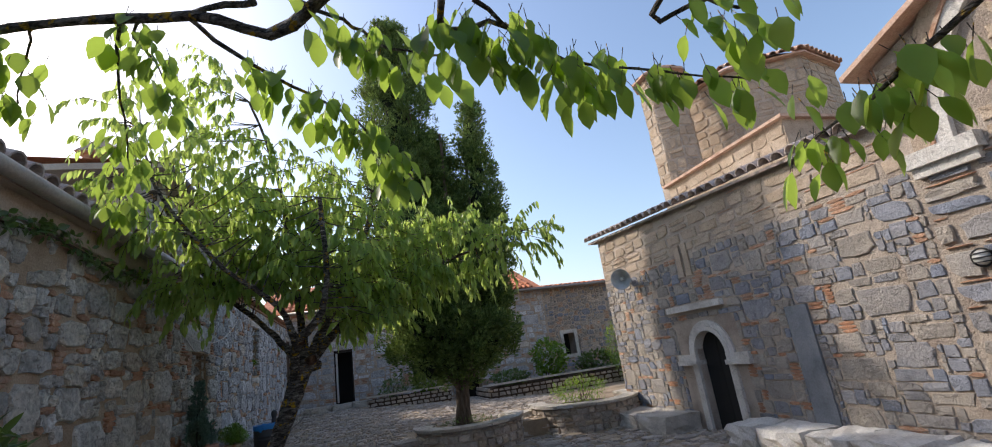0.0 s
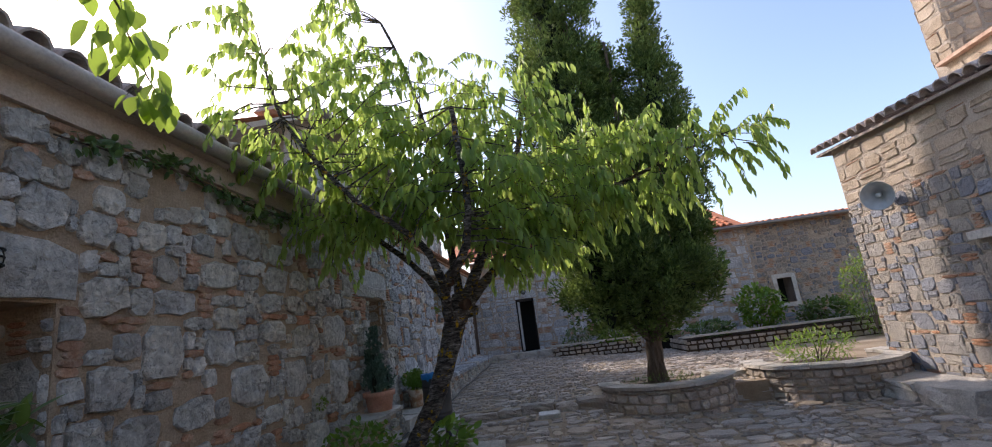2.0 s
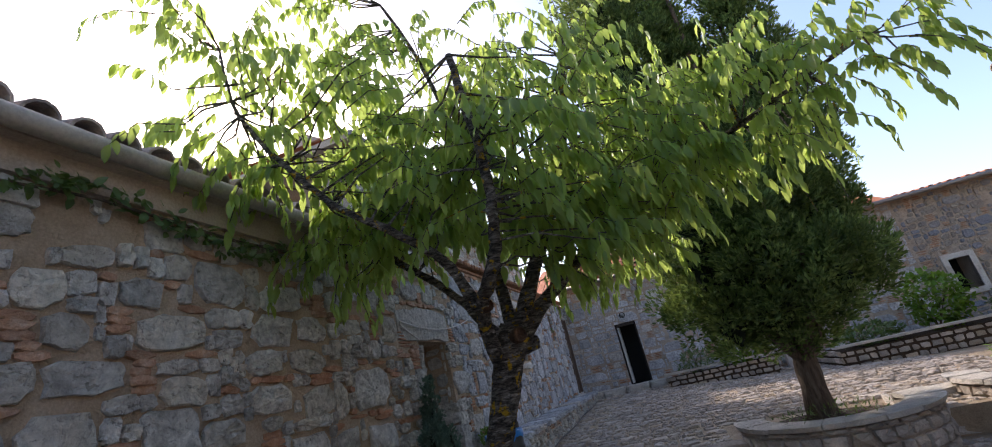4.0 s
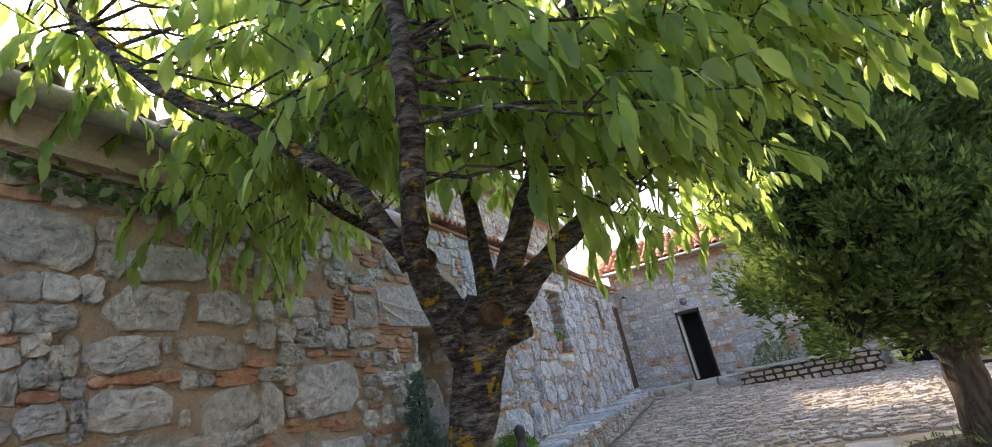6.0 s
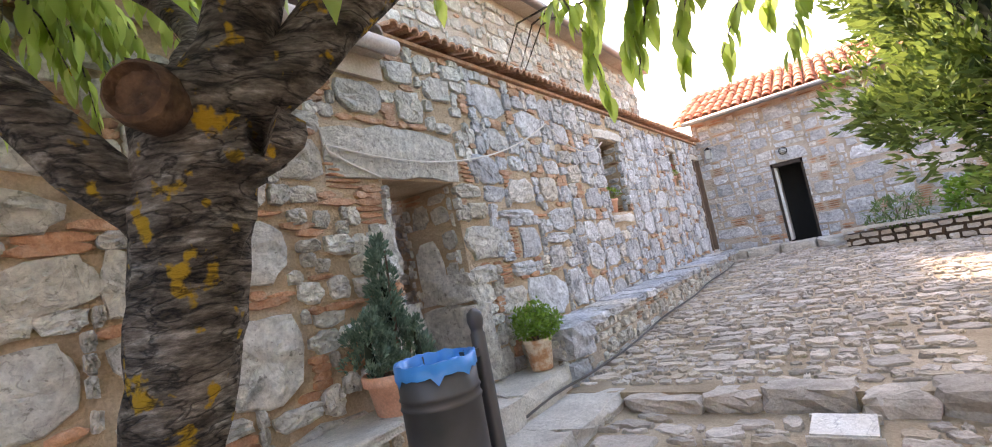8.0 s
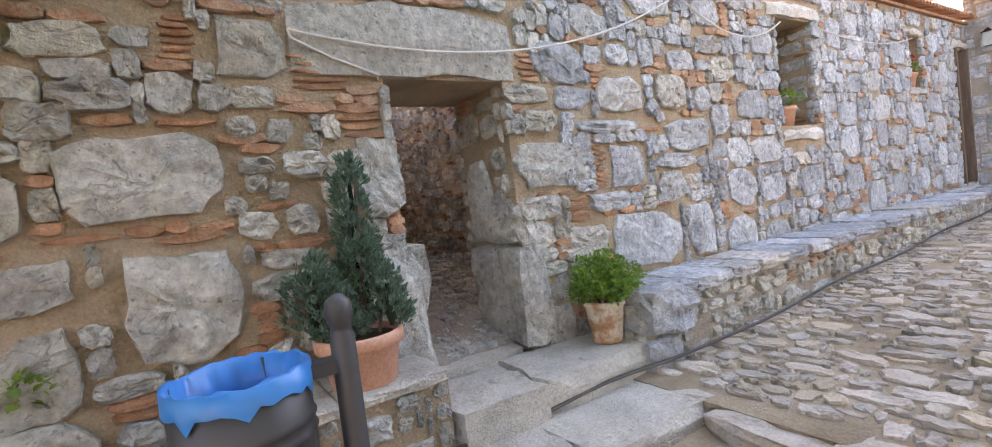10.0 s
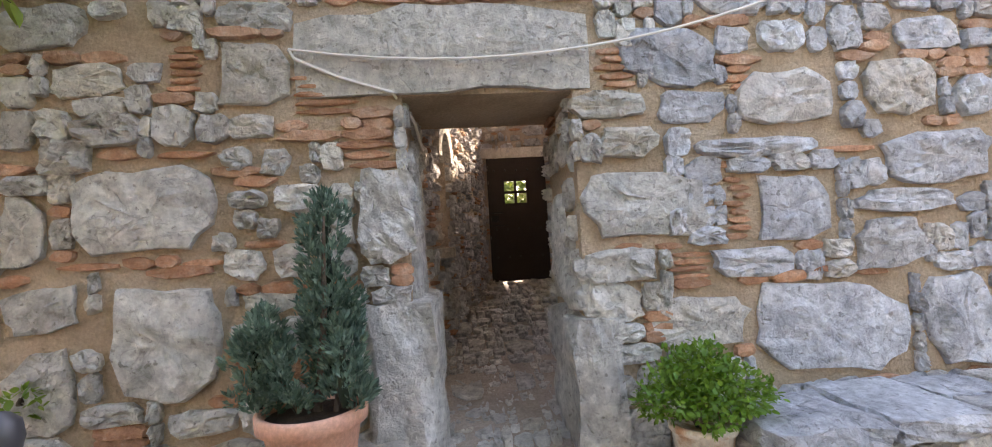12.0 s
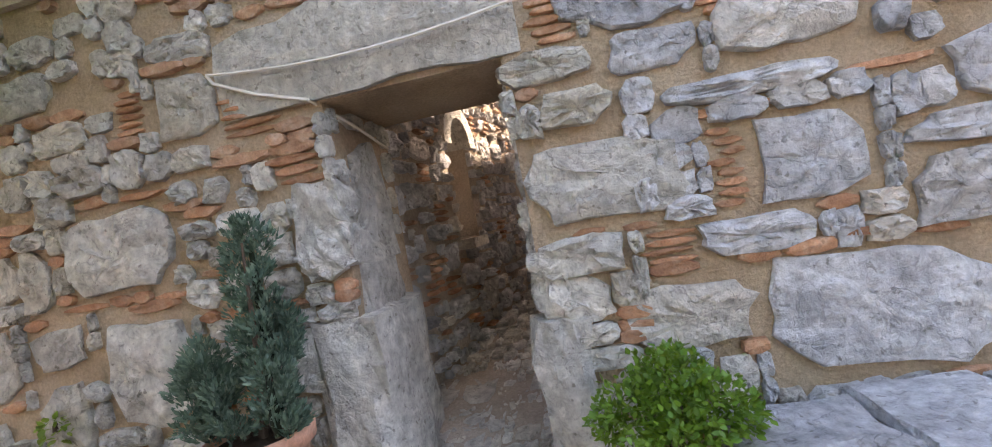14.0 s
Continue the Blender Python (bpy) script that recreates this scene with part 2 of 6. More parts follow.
big_leaf = leafy("mulberry_leaf", [(0.03, 0.075, 0.02), (0.05, 0.12, 0.025), (0.09, 0.17, 0.03)], 0.55, 0.4, (0.45, 0.62, 0.09))
cypress_leaf = leafy("cypress_frond", [(0.025, 0.055, 0.02), (0.06, 0.11, 0.035), (0.12, 0.19, 0.055), (0.22, 0.31, 0.09)], 0.2, 0.7, (0.34, 0.46, 0.10), 3.2, 0.75)
# near-black colour that stands for the shade deep inside the foliage
foliage_shade = plain("painted_foliage_shade", (0.012, 0.022, 0.010), 0.95)
conifer_leaf = leafy("blue_conifer_needle", [(0.05, 0.10, 0.07), (0.10, 0.17, 0.125), (0.19, 0.28, 0.21)], 0.2, 0.65, (0.2, 0.32, 0.24))
box_leaf = leafy("box_leaf", [(0.03, 0.09, 0.015), (0.07, 0.18, 0.025), (0.14, 0.27, 0.04)], 0.35, 0.4)
oleander_leaf = leafy("oleander_leaf", [(0.03, 0.065, 0.03), (0.06, 0.11, 0.05), (0.12, 0.18, 0.085)], 0.25, 0.3)
light_leaf = leafy("light_herb_leaf", [(0.08, 0.16, 0.03), (0.14, 0.22, 0.05), (0.24, 0.30, 0.10)], 0.4)
red_petal = leafy("red_petal", [(0.6, 0.02, 0.02), (0.75, 0.05, 0.03)], 0.3, 0.5, (0.8, 0.1, 0.05))
terracotta = surf("terracotta", [(0.54, 0.27, 0.18), (0.62, 0.33, 0.23), (0.66, 0.39, 0.28)], 6, 0.75, 0.15, 60)
oldpot = surf("peeling_pot_paint", [(0.36, 0.19, 0.10), (0.42, 0.24, 0.14), (0.60, 0.52, 0.42), (0.64, 0.57, 0.47)], 9, 0.85, 0.3, 60)
dark_metal = plain("dark_grey_paint", (0.055, 0.057, 0.062), 0.45, 0.2)
bag = plain("blue_bin_bag", (0.015, 0.21, 0.58), 0.35)
gate_brown = surf("dark_gate_paint", [(0.022, 0.014, 0.010), (0.032, 0.021, 0.016)], 4, 0.5, 0.05, 95)
iron = plain("black_iron", (0.02, 0.02, 0.02), 0.5, 0.6)
door_wood = surf("dark_door_wood", [(0.025, 0.018, 0.014), (0.05, 0.035, 0.025)], 6, 0.7, 0.4, 40, stretch=(6, 6, 0.6))
frame_wood = surf("worn_frame_wood", [(0.12, 0.08, 0.06), (0.20, 0.14, 0.10)], 6, 0.8, 0.4, 40, stretch=(6, 6, 0.6))
# near-black colour used where rooms and doorways are only in shade
shade_black = plain("painted_shade", (0.012, 0.011, 0.010), 0.95)
cable_white = plain("white_cable", (0.62, 0.58, 0.52), 0.5)
hose_black = plain("dark_hose", (0.06, 0.05, 0.045), 0.5)
horn_grey = plain("grey_horn_enamel", (0.50, 0.51, 0.50), 0.4, 0.1)
gutter_mat = surf("grey_gutter", [(0.36, 0.31, 0.27), (0.46, 0.41, 0.36)], 3, 0.6, 0.1, 40)
zinc = plain("zinc_gutter", (0.22, 0.20, 0.19), 0.45, 0.5)
white_paint = plain("white_cover", (0.62, 0.62, 0.60), 0.6)
glass_lamp = plain("lamp_glass", (0.45, 0.45, 0.42), 0.25)

# ---- mesh helpers ----


class M:
    """Collects vertices and faces of one mesh."""

    def __init__(self):
        self.v, self.f = [], []

    def add(self, v, f):
        k = len(self.v)
        self.v.extend(tuple(p) for p in v)
        self.f.extend(tuple(i + k for i in q) for q in f)
        return self

    def box(self, x0, y0, z0, x1, y1, z1):
        v = [(x0, y0, z0), (x1, y0, z0), (x1, y1, z0), (x0, y1, z0), (x0, y0, z1), (x1, y0, z1), (x1, y1, z1), (x0, y1, z1)]
        return self.add(v, [(0, 3, 2, 1), (4, 5, 6, 7), (0, 1, 5, 4), (1, 2, 6, 5), (2, 3, 7, 6), (3, 0, 4, 7)])

    def tube(self, pts, radii, n=8, rough=0.0, seed=0, caps=True):
        rng = random.Random(seed)
        pts = [Vector(p) for p in pts]
        rings = []
        side = None
        for i, p in enumerate(pts):
            d = (pts[min(i + 1, len(pts) - 1)] - pts[max(i - 1, 0)]).normalized()
            if side is None:
                side = d.orthogonal().normalized()
            side = (side - d * side.dot(d)).normalized()
            up = d.cross(side)
            r = radii[i] if isinstance(radii, (list, tuple)) else radii
            rings.append([p + (side * math.cos(2 * math.pi * k / n) + up * math.sin(2 * math.pi * k / n)) * r * (1 + rng.uniform(-rough, rough)) for k in range(n)])
        v = [q for ring in rings for q in ring]
        f = []
        for i in range(len(rings) - 1):
            for k in range(n):
                f.append((i * n + k, i * n + (k + 1) % n, (i + 1) * n + (k + 1) % n, (i + 1) * n + k))
        if caps:
            f.append(tuple(range(n))[::-1])
            f.append(tuple((len(rings) - 1) * n + k for k in range(n)))
        return self.add(v, f)

    def lathe(self, profile, cx, cy, n=28):
        v = [(cx + r * math.cos(2 * math.pi * k / n), cy + r * math.sin(2 * math.pi * k / n), z) for r, z in profile for k in range(n)]
        f = [(i * n + k, i * n + (k + 1) % n, (i + 1) * n + (k + 1) % n, (i + 1) * n + k) for i in range(len(profile) - 1) for k in range(n)]
        return self.add(v, f)

    def disc(self, cx, cy, z, r, n=28):
        return self.add([(cx + r * math.cos(2 * math.pi * k / n), cy + r * math.sin(2 * math.pi * k / n), z) for k in range(n)], [tuple(range(n))])


def part(name, m, mat, parent=None, label="", smooth=False, kind=""):
    me = bpy.data.meshes.new(name)
    if isinstance(m, M):
        me.from_pydata(m.v, [], m.f)
    else:
        m.to_mesh(me)
        m.free()
    me.materials.append(mat)
    if smooth:
        me.polygons.foreach_set("use_smooth", [True] * len(me.polygons))
    me.update()
    ob = new(name, me)
    ob.parent = parent
    return tagged(ob, label, kind=kind)


def thing(name, label, category, group="", at=(0, 0, 0), kind=""):
    e = new(name)
    e.location = at
    e.empty_display_size = 0.1
    return tagged(e, label, category, group, kind)


def joined(name, blocks, mat, parent=None, label="", kind="", smooth=False):
    """One mesh out of numpy blocks (vertices, faces of one size)."""
    me = bpy.data.meshes.new(name)
    vs, fs, k = [], [], 0
    for v, f in blocks:
        vs.append(v)
        fs.extend((f + k).tolist())
        k += len(v)
    me.from_pydata(np.concatenate(vs).tolist(), [], fs)
    me.materials.append(mat)
    if smooth:
        me.polygons.foreach_set("use_smooth", [True] * len(me.polygons))
    me.update()
    ob = new(name, me)
    ob.parent = parent
    return tagged(ob, label, kind=kind)


def stone_shape(rng, n, p, cuts, jit, rings, top):
    """A dressed or broken stone of unit size, face up: chipped many-sided outline, shoulder, uneven face."""
    chops = [(rng.uniform(0, 6.28), rng.uniform(0.45, 0.62)) for _ in range(cuts)]
    off, ph, am = rng.uniform(0, 6.28), rng.uniform(0, 6.28), rng.uniform(0, 0.04) * (cuts > 2)
    rim = []
    for k in range(n):
        a = off + 2 * math.pi * (k + rng.uniform(-0.3, 0.3)) / n
        c, s = math.cos(a), math.sin(a)
        r = 0.5 * (abs(c) ** p + abs(s) ** p) ** (-1 / p)
        for f, d in chops:
            if math.cos(a - f) > 0.1:
                r = min(r, d / math.cos(a - f))
        r *= 1 - am * (0.5 + 0.5 * math.sin(3 * a + ph)) - rng.uniform(0, jit)
        rim.append((c * r, s * r))
    v = []
    for sc, z, j in rings:
        v += [(x * sc + rng.uniform(-j, j) * 0.05, y * sc + rng.uniform(-j, j) * 0.05, z + rng.uniform(-j, j)) for x, y in rim]
    m = len(rings)
    v.append((rng.uniform(-0.1, 0.1), rng.uniform(-0.1, 0.1), 1.0 + rng.uniform(-top, top)))
    f = []
    for i in range(m - 1):
        for k in range(n):
            a, b, c, d = i * n + k, i * n + (k + 1) % n, (i + 1) * n + (k + 1) % n, (i + 1) * n + k
            f += [(a, b, c), (a, c, d)]
    for k in range(n):
        f.append(((m - 1) * n + k, (m - 1) * n + (k + 1) % n, m * n))
    return np.array(v), np.array(f)


def broken_stone(rng, per_side, rings, cut=0.85):
    """A broken wall stone of unit size: four crooked sides, some corners knocked off, ragged edges, a rough nearly flat face."""
    c = [Vector((sx * rng.uniform(0.37, 0.5), sy * rng.uniform(0.37, 0.5))) for sx, sy in ((-1, -1), (1, -1), (1, 1), (-1, 1))]
    out = []
    for k in range(4):
        a, b, d = c[k - 1], c[k], c[(k + 1) % 4]
        if rng.random() < cut:
            q = rng.uniform(0.12, 0.42)
            out += [b.lerp(a, q), b.lerp(d, rng.uniform(0.08, 0.3)) if q > 0.25 else b.lerp(d, rng.uniform(0.12, 0.42))]
        else:
            out.append(b)
    rim = []
    for k in range(len(out)):
        a, b = out[k], out[(k + 1) % len(out)]
        n = max(2, int((b - a).length * per_side))
        bow = rng.uniform(-0.035, 0.03)
        nn = Vector((b.y - a.y, a.x - b.x)).normalized()
        for j in range(n):
            t = j / n
            rim.append(a.lerp(b, t) + nn * (bow * 4 * t * (1 - t) + rng.uniform(-0.02, 0.014)))
    n = len(rim)
    v = []
    ox, oy = rng.uniform(0, 50), rng.uniform(0, 50)
    for sc, z, j in rings:
        for p in rim:
            x, y = p.x * sc + rng.uniform(-j, j) * 0.08, p.y * sc + rng.uniform(-j, j) * 0.08
            v.append((x, y, z + (j > 0) * 0.55 * noise.noise(Vector((x * 4 + ox, y * 4 + oy, 1.3))) + rng.uniform(-j, j)))
    m = len(rings)
    v.append((rng.uniform(-0.1, 0.1), rng.uniform(-0.1, 0.1), 1.0 + rng.uniform(-0.3, 0.3)))
    f = []
    for i in range(m - 1):
        for k in range(n):
            a, b, c2, d = i * n + k, i * n + (k + 1) % n, (i + 1) * n + (k + 1) % n, (i + 1) * n + k
            f += [(a, b, c2), (a, c2, d)]
    f += [((m - 1) * n + k, (m - 1) * n + (k + 1) % n, m * n) for k in range(n)]
    return np.array(v), np.array(f)


rs = random.Random(5)
LOW = ((1.0, -0.6, 0), (0.985, 0.55, 0.15), (0.88, 0.95, 0.2))
FINE = ((1.0, -0.6, 0), (1.0, 0.45, 0.12), (0.965, 0.9, 0.15), (0.7, 1.05, 0.3), (0.36, 1.1, 0.3))
ROUGH = ((1.0, -0.6, 0), (1.0, 0.5, 0.12), (0.94, 0.98, 0.2))
LIB = {
    "rubble": [broken_stone(rs, 3.2, ROUGH) for _ in range(30)],
    "rubble_near": [broken_stone(rs, 6.5, FINE) for _ in range(34)],
    "block": [broken_stone(rs, 3.2, ROUGH, 0.35) for _ in range(22)],
    "brick": [stone_shape(rs, 8, 6, 1, 0.1, LOW, 0.2) for _ in range(8)],
    "pave": [broken_stone(rs, 2.6, ROUGH, 0.95) for _ in range(26)],
}
LIBMESH = {}


def lib_mesh(kind, i, mat):
    key = (kind, i, mat.name)
    if key not in LIBMESH:
        v, f = LIB[kind][i]
        me = bpy.data.meshes.new(kind)
        me.from_pydata(v.tolist(), [], f.tolist())
        me.materials.append(mat)
        LIBMESH[key] = me
    return LIBMESH[key]


def pack(length, height, cell, hand, blocked, sizes, seed, fill, min_h=1):
    """Fills a wall of length x height with stones: hand-placed first, then large ones by chance, then whatever fits.
    Gives (u, v, w, h, kind) with u, v the middle."""
    rng = random.Random(seed)
    nu, nv = int(length / cell), int(height / cell)
    g = np.zeros((nu, nv), bool)
    out = []
    for u0, v0, u1, v1 in blocked:
        g[max(0, round(u0 / cell)):max(0, round(u1 / cell)), max(0, round(v0 / cell)):max(0, round(v1 / cell))] = True
    for u, v, w, h in hand:
        g[max(0, round((u - w / 2) / cell)):max(0, round((u + w / 2) / cell)), max(0, round((v - h / 2) / cell)):max(0, round((v + h / 2) / cell))] = True
        out.append((u, v, w, h, "stone"))
    for w0, w1, h0, h1, tries in sizes:
        for _ in range(tries):
            w, h = max(1, round(rng.uniform(w0, w1) / cell)), max(1, round(rng.uniform(h0, h1) / cell))
            if w >= nu or h >= nv:
                continue
            i, j = rng.randrange(nu - w), rng.randrange(nv - h)
            if not g[i:i + w, j:j + h].any():
                g[i:i + w, j:j + h] = True
                out.append(((i + w / 2) * cell, (j + h / 2) * cell, w * cell, h * cell, "stone"))
    for j in range(nv):
        for i in range(nu):
            if g[i, j]:
                continue
            w, h = rng.randint(*fill[0]), rng.randint(*fill[1])
            w, h = min(w, nu - i), min(h, nv - j, w + 1)
            row = g[i:i + w, j]
            if row.any():
                w = int(np.argmax(row))
                h = min(h, w + 1)
            while h > 1 and g[i:i + w, j:j + h].any():
                h -= 1
            g[i:i + w, j:j + h] = True
            if fill[2] > 0 and (h < min_h or (h == 1 and w > 1)):
                if rng.random() < fill[2]:
                    out.append(((i + w / 2) * cell, (j + h / 2) * cell, w * cell, min(h * cell, 0.05), "brick"))
            elif fill[2] > 0 and h >= 2 and w >= 3 and rng.random() < 0.2:
                k = max(2, int(h * cell / 0.042))
                for q in range(k):
                    out.append(((i + w / 2 + rng.uniform(-0.3, 0.3)) * cell, (j + h * (q + 0.5) / k) * cell, w * cell * rng.uniform(0.75, 1.1), h * cell / k, "brick"))
            elif w * h > 1 and rng.random() < fill[3]:
                out.append(((i + w / 2) * cell, (j + h / 2) * cell, w * cell, h * cell, "stone"))
    return out


def courses(length, height, row, block, gap, seed, blocked=(), brick=0.5):
    """Roughly coursed squared blocks with brick slivers in the beds."""
    rng = random.Random(seed)
    out, v = [], 0.0
    inside = lambda u, w, y, h: any(u + w > b[0] and u < b[2] and y + h > b[1] and y < b[3] for b in blocked)
    while v < height - 0.08:
        h = min(rng.uniform(*row), height - v)
        u = -rng.uniform(0, 0.3)
        while u < length:
            w = rng.uniform(*block)
            u0, w1 = max(u, 0), min(u + w, length) - max(u, 0)
            if w1 > 0.06 and not inside(u0, w1, v, h):
                if rng.random() < 0.18 and h > 0.16:
                    out += [(u0 + w1 / 2, v + h * 0.25, w1, h * 0.46, "stone"), (u0 + w1 / 2, v + h * 0.75, w1, h * 0.46, "stone")]
                else:
                    out.append((u0 + w1 / 2, v + h / 2, w1, h * rng.uniform(0.92, 1.0), "stone"))
                if rng.random() < brick:
                    out.append((u0 + w1 / 2, v + h + gap / 2, w1 * 0.9, gap, "brick"))
            u += w + gap * 0.6
        v += h + gap
    return out


def lay(parent, pieces, O, U, V, N, depth, lib, mats, seed, near=None, limit=290, shrink=0.014, warp=None, turn=0.06, stuff="stones_beyond"):
    """Lays packed pieces on a face. Pieces whose u, v lie in near become objects of their own, the rest one mesh."""
    rng = random.Random(seed)
    O, U, V, N = Vector(O), Vector(U), Vector(V), Vector(N)
    far = {"stone": [], "brick": []}
    count = 0
    for u, v, w, h, kind in pieces:
        lk = lib if kind == "stone" else "brick"
        i = rng.randrange(len(LIB[lk]))
        a = rng.uniform(-turn, turn) * (min(w, h) / max(w, h)) + rng.choice((0, math.pi))
        d = rng.uniform(0.55, 1.25) * depth * (1 if kind == "stone" else 0.8)
        c = O + U * u + V * v
        if warp:
            c = warp(c)
        sx, sy = max(0.02, w - shrink), max(0.015, h - shrink)
        ca, sa = math.cos(a), math.sin(a)
        ux, uy = U * ca + V * sa, V * ca - U * sa
        if count < limit and near and near[0] < u < near[2] and near[1] < v < near[3]:
            count += 1
            if lk == "rubble":
                lk, i = "rubble_near", rng.randrange(34)
            ob = new("stone" if kind == "stone" else "brick", lib_mesh(lk, i, mats[0] if kind == "stone" else mats[2]))
            ob.parent = parent
            m = Matrix(((ux.x * sx, uy.x * sy, N.x * d, c.x), (ux.y * sx, uy.y * sy, N.y * d, c.y), (ux.z * sx, uy.z * sy, N.z * d, c.z), (0, 0, 0, 1)))
            ob.matrix_basis = m
        else:
            lv, lf = LIB[lk][i]
            w3 = np.outer(lv[:, 0] * sx, np.array(ux)) + np.outer(lv[:, 1] * sy, np.array(uy)) + np.outer(lv[:, 2] * d, np.array(N)) + np.array(c)
            far[kind].append((w3, lf))
    if far["stone"]:
        joined(stuff, far["stone"], mats[1], parent, kind="stuff")
    if far["brick"]:
        joined("brick_sliver", far["brick"], mats[3], parent, kind="stuff")


def wall_body(length, height, openings, O, U, N, thick):
    """A wall with openings that go through it. u along U, v up."""
    O, U, N = Vector(O), Vector(U), Vector(N)
    us = sorted({0.0, length, *[o[0] for o in openings], *[o[2] for o in openings]})
    m = M()
    for a, b in zip(us, us[1:]):
        mid = (a + b) / 2
        blocks = sorted([(o[1], o[3]) for o in openings if o[0] < mid < o[2]])
        v = 0.0
        spans = []
        for lo, hi in blocks:
            if lo > v:
                spans.append((v, lo))
            v = hi
        if v < height:
            spans.append((v, height))
        for lo, hi in spans:
            q = [O + U * uu + Vector((0, 0, vv)) - N * nn for nn in (0, thick) for uu, vv in ((a, lo), (b, lo), (b, hi), (a, hi))]
            m.add(q, [(0, 1, 2, 3), (5, 4, 7, 6), (1, 0, 4, 5), (3, 2, 6, 7), (0, 3, 7, 4), (2, 1, 5, 6)])
    place, keep, number = {}, [], []
    for p in m.v:
        key = tuple(round(c, 4) for c in p)
        if key not in place:
            place[key] = len(keep)
            keep.append(p)
        number.append(place[key])
    sides = {}
    for q in m.f:
        q = tuple(number[i] for i in q)
        sides.setdefault(tuple(sorted(q)), []).append(q)
    m.v, m.f = keep, [qs[0] for qs in sides.values() if len(qs) == 1]
    return m


def leaf_shape(wide=0.27, fold=0.07, droop=0.12):
    """A pointed blade, folded along its rib and curling down to the tip."""
    v = [(0, 0, 0)]
    for t, w in ((0.16, 0.72), (0.42, 1.0), (0.72, 0.66)):
        z = -droop * t * t
        v += [(-wide * w, t + 0.03, z + fold * w), (0, t, z - 0.01), (wide * w, t + 0.03, z + fold * w)]
    v.append((0, 1, -droop))
    f = [(0, 2, 1), (0, 3, 2), (1, 2, 5, 4), (2, 3, 6, 5), (4, 5, 8, 7), (5, 6, 9, 8), (7, 8, 10), (8, 9, 10)]
    return np.array(v), f


def leaves(name, places, mat, parent=None, shape=None, label="", kind=""):
    """places: rows of position, direction of the blade, its upper side, length."""
    v0, f0 = shape or leaf_shape()
    P = np.array([p[0] for p in places], float)
    D = np.array([p[1] for p in places], float)
    Nn = np.array([p[2] for p in places], float)
    S = np.array([p[3] for p in places], float)
    D /= np.linalg.norm(D, axis=1)[:, None]
    Xv = np.cross(D, Nn)
    Xv /= np.maximum(np.linalg.norm(Xv, axis=1), 1e-6)[:, None]
    Z = np.cross(Xv, D)
    W = P[:, None, :] + S[:, None, None] * (v0[None, :, 0, None] * Xv[:, None, :] + v0[None, :, 1, None] * D[:, None, :] + v0[None, :, 2, None] * Z[:, None, :])
    nv = len(v0)
    faces = [tuple(i + k * nv for i in q) for k in range(len(P)) for q in f0]
    me = bpy.data.meshes.new(name)
    me.from_pydata(W.reshape(-1, 3).tolist(), [], faces)
    me.materials.append(mat)
    me.polygons.foreach_set("use_smooth", [True] * len(me.polygons))
    me.update()
    ob = new(name, me)
    ob.parent = parent
    return tagged(ob, label, kind=kind)


def unit(rng):
    z = rng.uniform(-1, 1)
    a = rng.uniform(0, 2 * math.pi)
    r = math.sqrt(1 - z * z)
    return Vector((r * math.cos(a), r * math.sin(a), z))

# ---- ground ----
WX, CX, NY = -2.5, 5.45, 19.2      # face of the west wall, of the church, of the north house


def low_z(x, y):
    rise = min(1.0, max(0.0, (y - 7.6) / 1.6)) * min(1.0, max(0.0, (1.3 - x) / 0.8))
    return -0.12 * min(1.0, max(0.0, (x - 1.0) / 3.0)) + 0.09 * rise


def up_z(x, y):
    k = max(0.0, y - 10.0)
    return 0.21 + 0.03 * k - 0.009 * k * max(0.0, min(x, 6.0))


gm = M()
gx = [-400, -60, -12, -2.6, -1, 0, 0.5, 0.9, 1.3, 2, 3, 4, 5, 7, 12, 60, 400]
gy = [-400, -60, -12, -6, -3, 0, 3, 6, 7.6, 8.4, 9.2, 9.8, 11, 14, 20, 60, 400]
gm.add([(x, y, low_z(x, y) - 0.03) for y in gy for x in gx], [(j * len(gx) + i, j * len(gx) + i + 1, (j + 1) * len(gx) + i + 1, (j + 1) * len(gx) + i) for j in range(len(gy) - 1) for i in range(len(gx) - 1)])
ground = tagged(part("ground", gm, earth), "trodden brown earth between the flagstones of the yard", "ground", kind="structure")

# raised upper yard behind the kerb
tm = M()
ux = [-2.5, -1.5, -0.5, 0.5, 1.5, 2.5, 3.5, 4.5, 5.4, 7, 9, 12]
uy = [9.85, 10.4, 11.2, 12.5, 14, 15.5, 17, 18.2, 19.25]
nu_ = len(ux)
tm.add([(x, y, up_z(x, y) - 0.03) for y in uy for x in ux], [(j * nu_ + i, j * nu_ + i + 1, (j + 1) * nu_ + i + 1, (j + 1) * nu_ + i) for j in range(len(uy) - 1) for i in range(nu_ - 1)])
tm.add([(x, 9.85, z) for z in (-0.3, 0.18) for x in ux], [(i, i + 1, nu_ + i + 1, nu_ + i) for i in range(nu_ - 1)])
terrace = tagged(part("pavement_upper", tm, earth), "sloping upper yard paved with narrow upright stones", "pavement", kind="structure")

